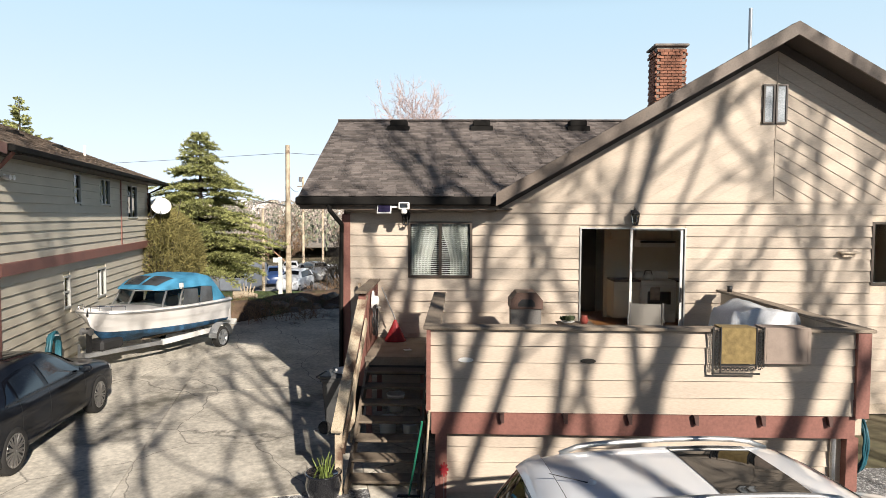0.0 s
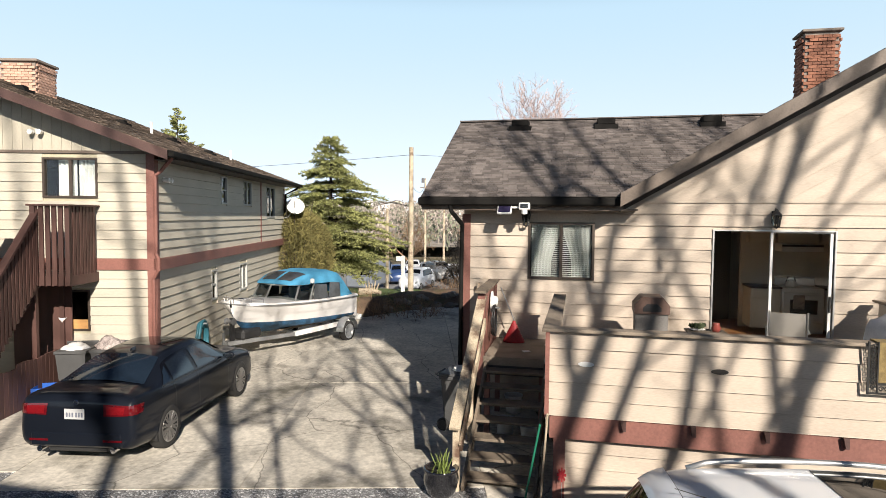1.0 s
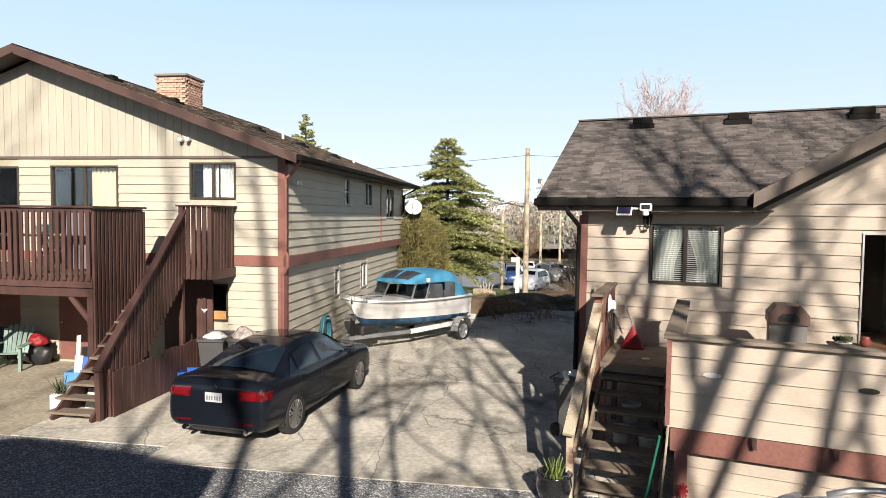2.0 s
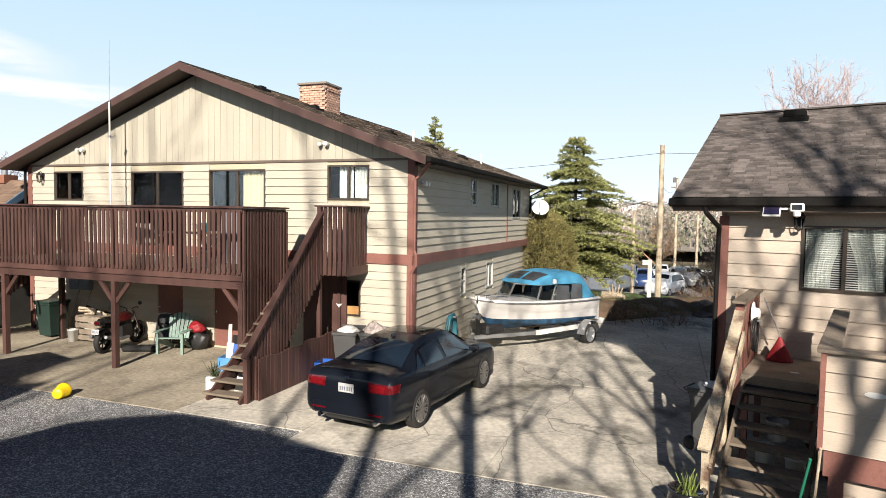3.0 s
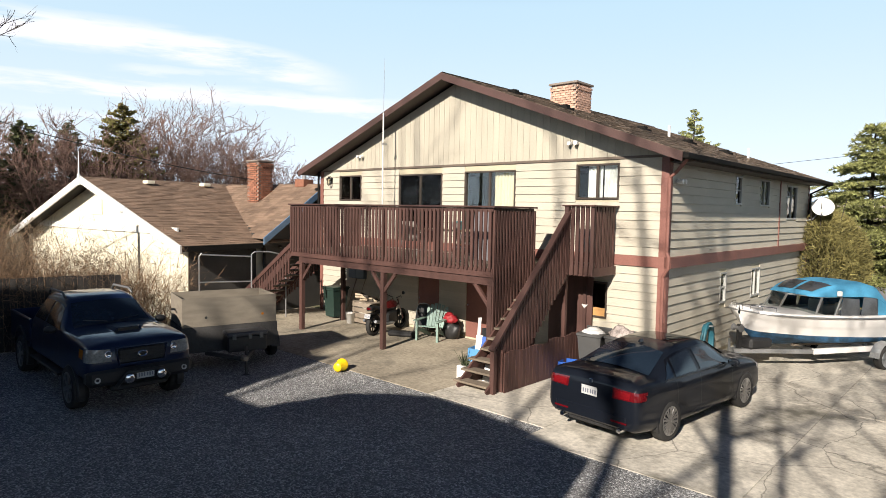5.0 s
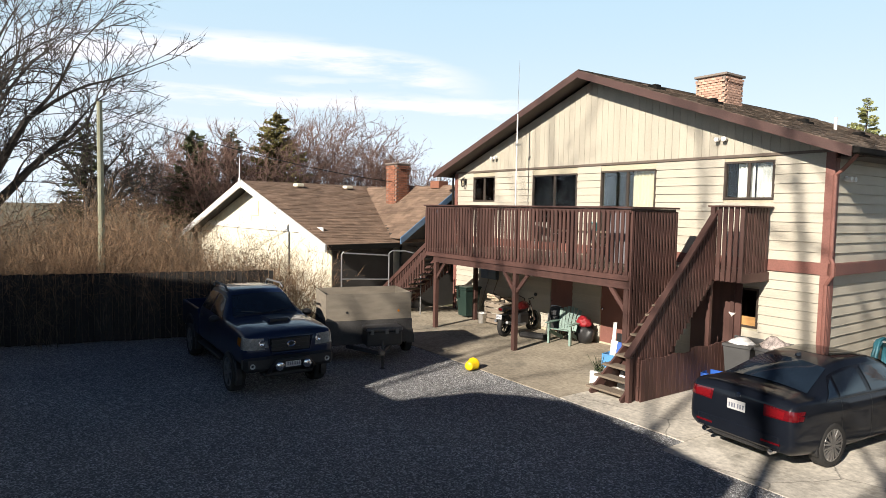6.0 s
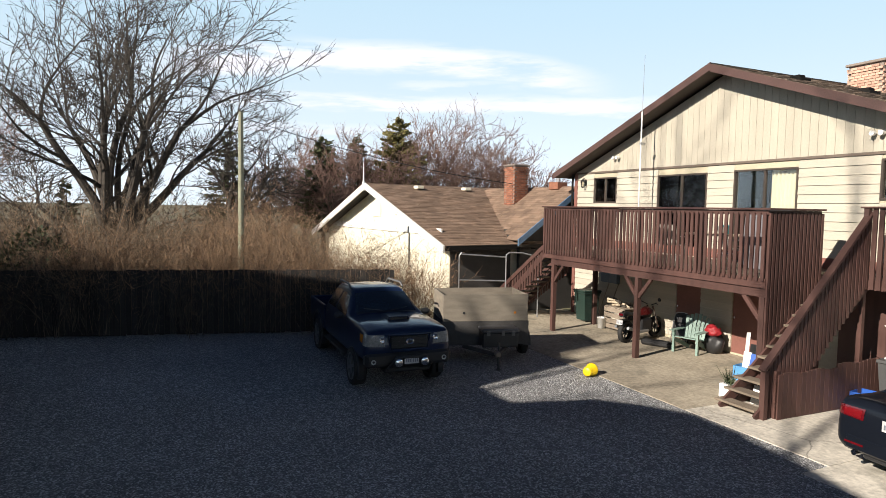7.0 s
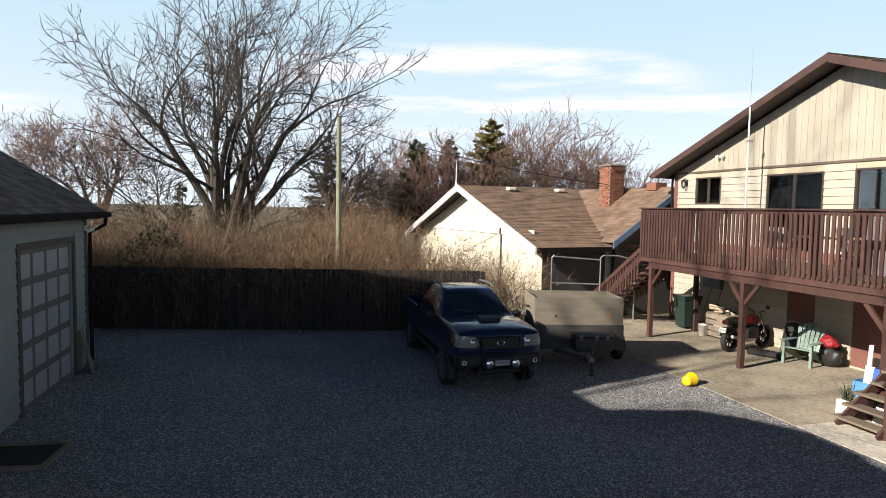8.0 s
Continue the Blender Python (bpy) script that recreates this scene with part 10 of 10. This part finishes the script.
for k in range(5):
    bm = bmesh.new()
    tube(bm, [(-0.1 + 0.1 * k, 0, 0.2), (-0.2 + 0.15 * k, 0.05, 0.5 + 0.1 * (k % 2))], 0.05, 6, 0.015)
    part("branch", bm, WOOD_RAIL, stump)


POLE_GREEN = surface("weathered_green_pole", (0.27, 0.27, 0.19), 0.85, var=0.25, scale=3, fine=50, bump=0.3)


def utility_pole(at, h, label, arms=True, r=0.14, mat=None):
    root = thing("utility_pole", pose(*at), label, "utility pole", "utility poles")
    bm = bmesh.new()
    tube(bm, [(0, 0, 0), (0, 0, h)], r, 10, r * 0.72)
    part("pole", bm, mat or WOOD_RAIL, root)
    if arms:
        part("cross_arm", cube(-0.55, 0.55, -0.05, 0.05, h - 0.95, h - 0.85), WOOD_OLD, root)
        bm = bmesh.new()
        lathe(bm, [(0.0, 0), (0.15, 0.0), (0.15, 0.4), (0.1, 0.48), (0, 0.5)], 12, "z", (-0.24, -0.1, h - 0.45))
        part("transformer", bm, GREY_DULL, root)
    return root


utility_pole((-7.15, 28.8, 0), 6.95, "tall weathered wooden utility pole by the verge", False)
utility_pole((-20.3, -2.36, 0), 6.55, "grey-green wooden utility pole in the hedge", False, 0.105, POLE_GREEN)
utility_pole((-13.9, 62, -2.45), 10.0, "distant wooden utility pole on the street")
utility_pole((-13.1, 68, -2.45), 10.8, "distant wooden utility pole on the street")
utility_pole((-46, -14.8, 0), 6.0, "distant thin pole in the west", True, 0.1)
utility_pole((-9.3, 32.2, -0.5), 4.6, "pale wooden post on the verge", False, 0.09, WOOD_RAIL)
sign = thing("white_marker_post", pose(-7.35, 28.1, 0.1), "narrow white marker post beside the utility pole", "post")
part("board", cube(-0.09, 0.09, -0.03, 0.03, 0, 1.75, 0.008), WHITE, sign)
part("cap", cube(-0.32, 0.0, -0.034, -0.031, 1.5, 1.72), WHITE, sign)


def wire(pts, label, sag=0.5, r=0.012):
    bm = bmesh.new()
    p, q = Vector(pts[0]), Vector(pts[1])
    line = []
    for k in range(17):
        f = k / 16
        c = p.lerp(q, f)
        c.z -= sag * 4 * f * (1 - f)
        line.append(c)
    tube(bm, line, r, 4)
    return tagged(part("overhead_wire", bm, BLACK), label, "wire", "overhead wires")


wire([(-7.15, 28.8, 6.6), (24, 33, 7.0)], "thin overhead wire from a utility pole")
wire([(-7.15, 28.8, 6.6), (-60, 42, 6.5)], "thin overhead wire from a utility pole")
wire([(-7.15, 28.8, 5.2), (-13.9, 62, 7.0)], "thin overhead wire along the street", 0.6)
wire([(-20.3, -2.36, 6.3), (-46, -32, 6.6)], "thin overhead wire to the hedge pole", 0.3, 0.018)
wire([(-20.3, -2.36, 6.4), (-23.4, 7.4, 4.7)], "thin overhead wire to the white house", 0.25, 0.016)
wire([(-46, -14.8, 5.7), (-46, -34, 5.9)], "thin distant overhead wire", 0.3, 0.02)


def street_car(at, turn, paint, label, tall=0.0, long=4.5):
    root = thing("parked_car", pose(*at, 0, 0, turn), label, "car", "parked cars")
    k = long / 4.63
    sk = Skin([(y * k, w, zb, zs + tall * 0.4, zt + tall, wt) for y, w, zb, zs, zt, wt in
               ((-2.3, 0.66, 0.44, 0.66, 0.76, 0.55), (-2.2, 0.84, 0.3, 0.86, 1.0, 0.66), (-1.9, 0.89, 0.24, 0.95, 1.3, 0.6), (-1.2, 0.9, 0.22, 0.95, 1.44, 0.58), (0.1, 0.9, 0.22, 0.94, 1.46, 0.58), (0.6, 0.9, 0.22, 0.93, 1.36, 0.58), (1.15, 0.9, 0.22, 0.92, 1.05, 0.66), (2.0, 0.87, 0.24, 0.8, 0.9, 0.6), (2.3, 0.66, 0.34, 0.56, 0.64, 0.46))])
    part("body", sk.shell(26, 12), paint, root, smooth=True)
    both("side_window", sk, [(-1.7 * k, 3.15), (0.8 * k, 3.15), (0.4 * k, 3.8), (-1.4 * k, 3.8)], CAR_GLASS, root, 0.01)
    part("windscreen", sk.patch([(0.62 * k, -4.3), (1.1 * k, -4.2), (1.1 * k, 4.2), (0.62 * k, 4.3)], 0.01, 5, 6), CAR_GLASS, root)
    part("rear_window", sk.patch([(-2.1 * k, -4.2), (-1.85 * k, -4.3), (-1.85 * k, 4.3), (-2.1 * k, 4.2)], 0.01, 5, 6), CAR_GLASS, root)
    both("headlight", sk, [(2.0 * k, 2.4), (2.25 * k, 2.4), (2.25 * k, 2.95), (1.95 * k, 2.95)], CLEAR_LENS, root, 0.012)
    for s in (-1, 1):
        for y in (-1.35 * k, 1.4 * k):
            wheel(root, s * 0.82, y, 0.33, 0.2, RIM, 5, False, s)
    return root


GREY_PAINT = surface("grey_car_paint", (0.16, 0.165, 0.17), 0.3, coat=1.0, bump=0)
BLUE_PAINT = surface("blue_car_paint", (0.03, 0.06, 0.16), 0.3, coat=1.0, bump=0)
SZ = -2.4
street_car((-12.1, 51.0, SZ), 172, PAINT_WHITE, "white sport utility car parked on the street", 0.32)
street_car((-17.1, 58.3, SZ), 200, PAINT_BLACK, "black sport utility car on the street", 0.3)
street_car((-14.9, 55.2, SZ), 200, BLUE_PAINT, "dark blue car on the street", 0.2)
street_car((-13.2, 60.3, SZ), 195, GREY_PAINT, "grey car in the row of parked cars", 0.1)
street_car((-11.8, 58.6, SZ), 215, GREY_PAINT, "grey sport utility car in the parked row", 0.35)
street_car((-9.9, 58.5, SZ), 225, PAINT_WHITE, "pale car in the row of parked cars", 0.1)
street_car((-8.9, 54.0, SZ), 200, GREY_PAINT, "grey car parked near the house corner", 0.25)
street_car((-15.4, 63.0, SZ), 190, PAINT_WHITE, "white car in the row of parked cars", 0.1)
van = thing("parked_van", pose(-15.9, 49.5, SZ, 0, 0, 172), "grey panel van parked beneath the cedar", "van")
VP = surface("blue_grey_van_paint", (0.17, 0.19, 0.22), 0.35, coat=0.5, bump=0)
part("body", cube(-0.95, 0.95, -2.4, 1.5, 0.35, 2.25, 0.12), VP, van)
part("nose", cube(-0.88, 0.88, 1.45, 2.4, 0.35, 1.25, 0.12), VP, van)
part("windscreen", cube(-0.8, 0.8, 1.47, 1.52, 1.3, 1.9, 0.01), CAR_GLASS, van)
part("rear_window", cube(-0.7, 0.7, -2.42, -2.39, 1.3, 1.85), CAR_GLASS, van)
for s in (-1, 1):
    part("side_window", cube(min(s * 0.915, s * 0.93), max(s * 0.915, s * 0.93), -0.2, 1.3, 1.35, 1.85), CAR_GLASS, van)
    for y in (-1.6, 1.6):
        wheel(van, s * 0.84, y, 0.33, 0.2, STEEL, 5, False, s)

# far hillside with houses and trees
random.seed(95)
bm = bmesh.new()
gridv = []
for i in range(49):
    row = []
    for j in range(13):
        a = radians(-75 + i * 2.5)
        d = 85 + j * 40
        h = 13.5 * (j / 12) ** 1.2 + 1.6 * noise.noise(Vector((i * 0.35, j * 0.5, 2.0))) * (j / 12) if j else -0.5
        row.append(bm.verts.new((d * math.sin(a), d * math.cos(a), h)))
    gridv.append(row)
for a, b in zip(gridv, gridv[1:]):
    for j in range(12):
        bm.faces.new((a[j], a[j + 1], b[j + 1], b[j]))
# the haze of distance is mixed into the hillside's pale colour
hill = part("hillside", bm, surface("haze_tinted_hillside", (0.30, 0.26, 0.22), 1.0, var=0.35, scale=0.06, fine=0.8, bump=0, stain=(0.12, 0.125, 0.085), stain_at=0.5), None, smooth=True)
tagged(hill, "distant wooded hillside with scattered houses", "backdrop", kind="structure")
tw, gw = Pile(), Pile()
for k in range(520):
    a, d = radians(random.uniform(-24, -2)), random.uniform(70, 420)
    j = max(0, (d - 85) / 480)
    base = Vector((d * math.sin(a), d * math.cos(a), 13.5 * j ** 1.2 - 0.3))
    hh = random.uniform(2.2, 3.6) + min(2.5, d * 0.007)
    pile = gw if random.random() < 0.35 else tw
    for _ in range(44):
        v = rnd_vec()
        c = base + Vector((v.x * hh * 0.38, v.y * hh * 0.38, hh * (0.55 + 0.42 * v.z)))
        pile.leafy(c, hh * 0.15, Vector((0, 0, 0.6)))
    pile.limb(base, base + Vector((0, 0, hh * 0.6)), 0.12, 0.05, 4)
# far woods are greyed and paled in colour to stand for haze
tagged(tw.done("far_woods", surface("haze_tinted_bare_woods", (0.34, 0.29, 0.25), 1.0, var=0.3, bump=0, island=0.4), None, "stuff"), "distant bare woods on the hillside", "woods")
tagged(gw.done("far_evergreens", surface("haze_tinted_evergreens", (0.19, 0.20, 0.14), 1.0, var=0.3, bump=0, island=0.4), None, "stuff"), "distant evergreen woods on the hillside", "woods")
for k in range(26):
    a, d = radians(random.uniform(-22, -3)), random.uniform(240, 450)
    j = (d - 85) / 480
    fh = thing("distant_house", pose(d * math.sin(a), d * math.cos(a), 13.5 * j ** 1.2 - 0.3, 0, 0, random.uniform(-40, 40)), "pale distant house on the wooded hillside", "house", "distant houses")
    w, dd, h = random.uniform(3, 6), random.uniform(3, 5), random.uniform(2.5, 4.5)
    bm = bmesh.new()
    prism(bm, [(-w, 0), (w, 0), (w, h), (0, h + 1.2), (-w, h)], -dd, dd)
    part("wall", bm, WHITE if k % 3 else WALL_CREAM, fh)
    for s in (-1, 1):
        bm = bmesh.new()
        prism(bm, [(s * (w + 0.4), h - 0.1), (s * (w + 0.4), h + 0.1), (0, h + 1.5), (0, h + 1.25)], -dd - 0.4, dd + 0.4)
        part("roof", bm, ROOF_DECK if k % 2 else SHINGLE_FAR, fh)
    for i in range(3):
        part("window", cube(-w * 0.7 + i * w * 0.6, -w * 0.7 + i * w * 0.6 + 1.2, -dd - 0.05, -dd, h * 0.45, h * 0.45 + 1.2), CAR_GLASS, fh)
random.seed(5)
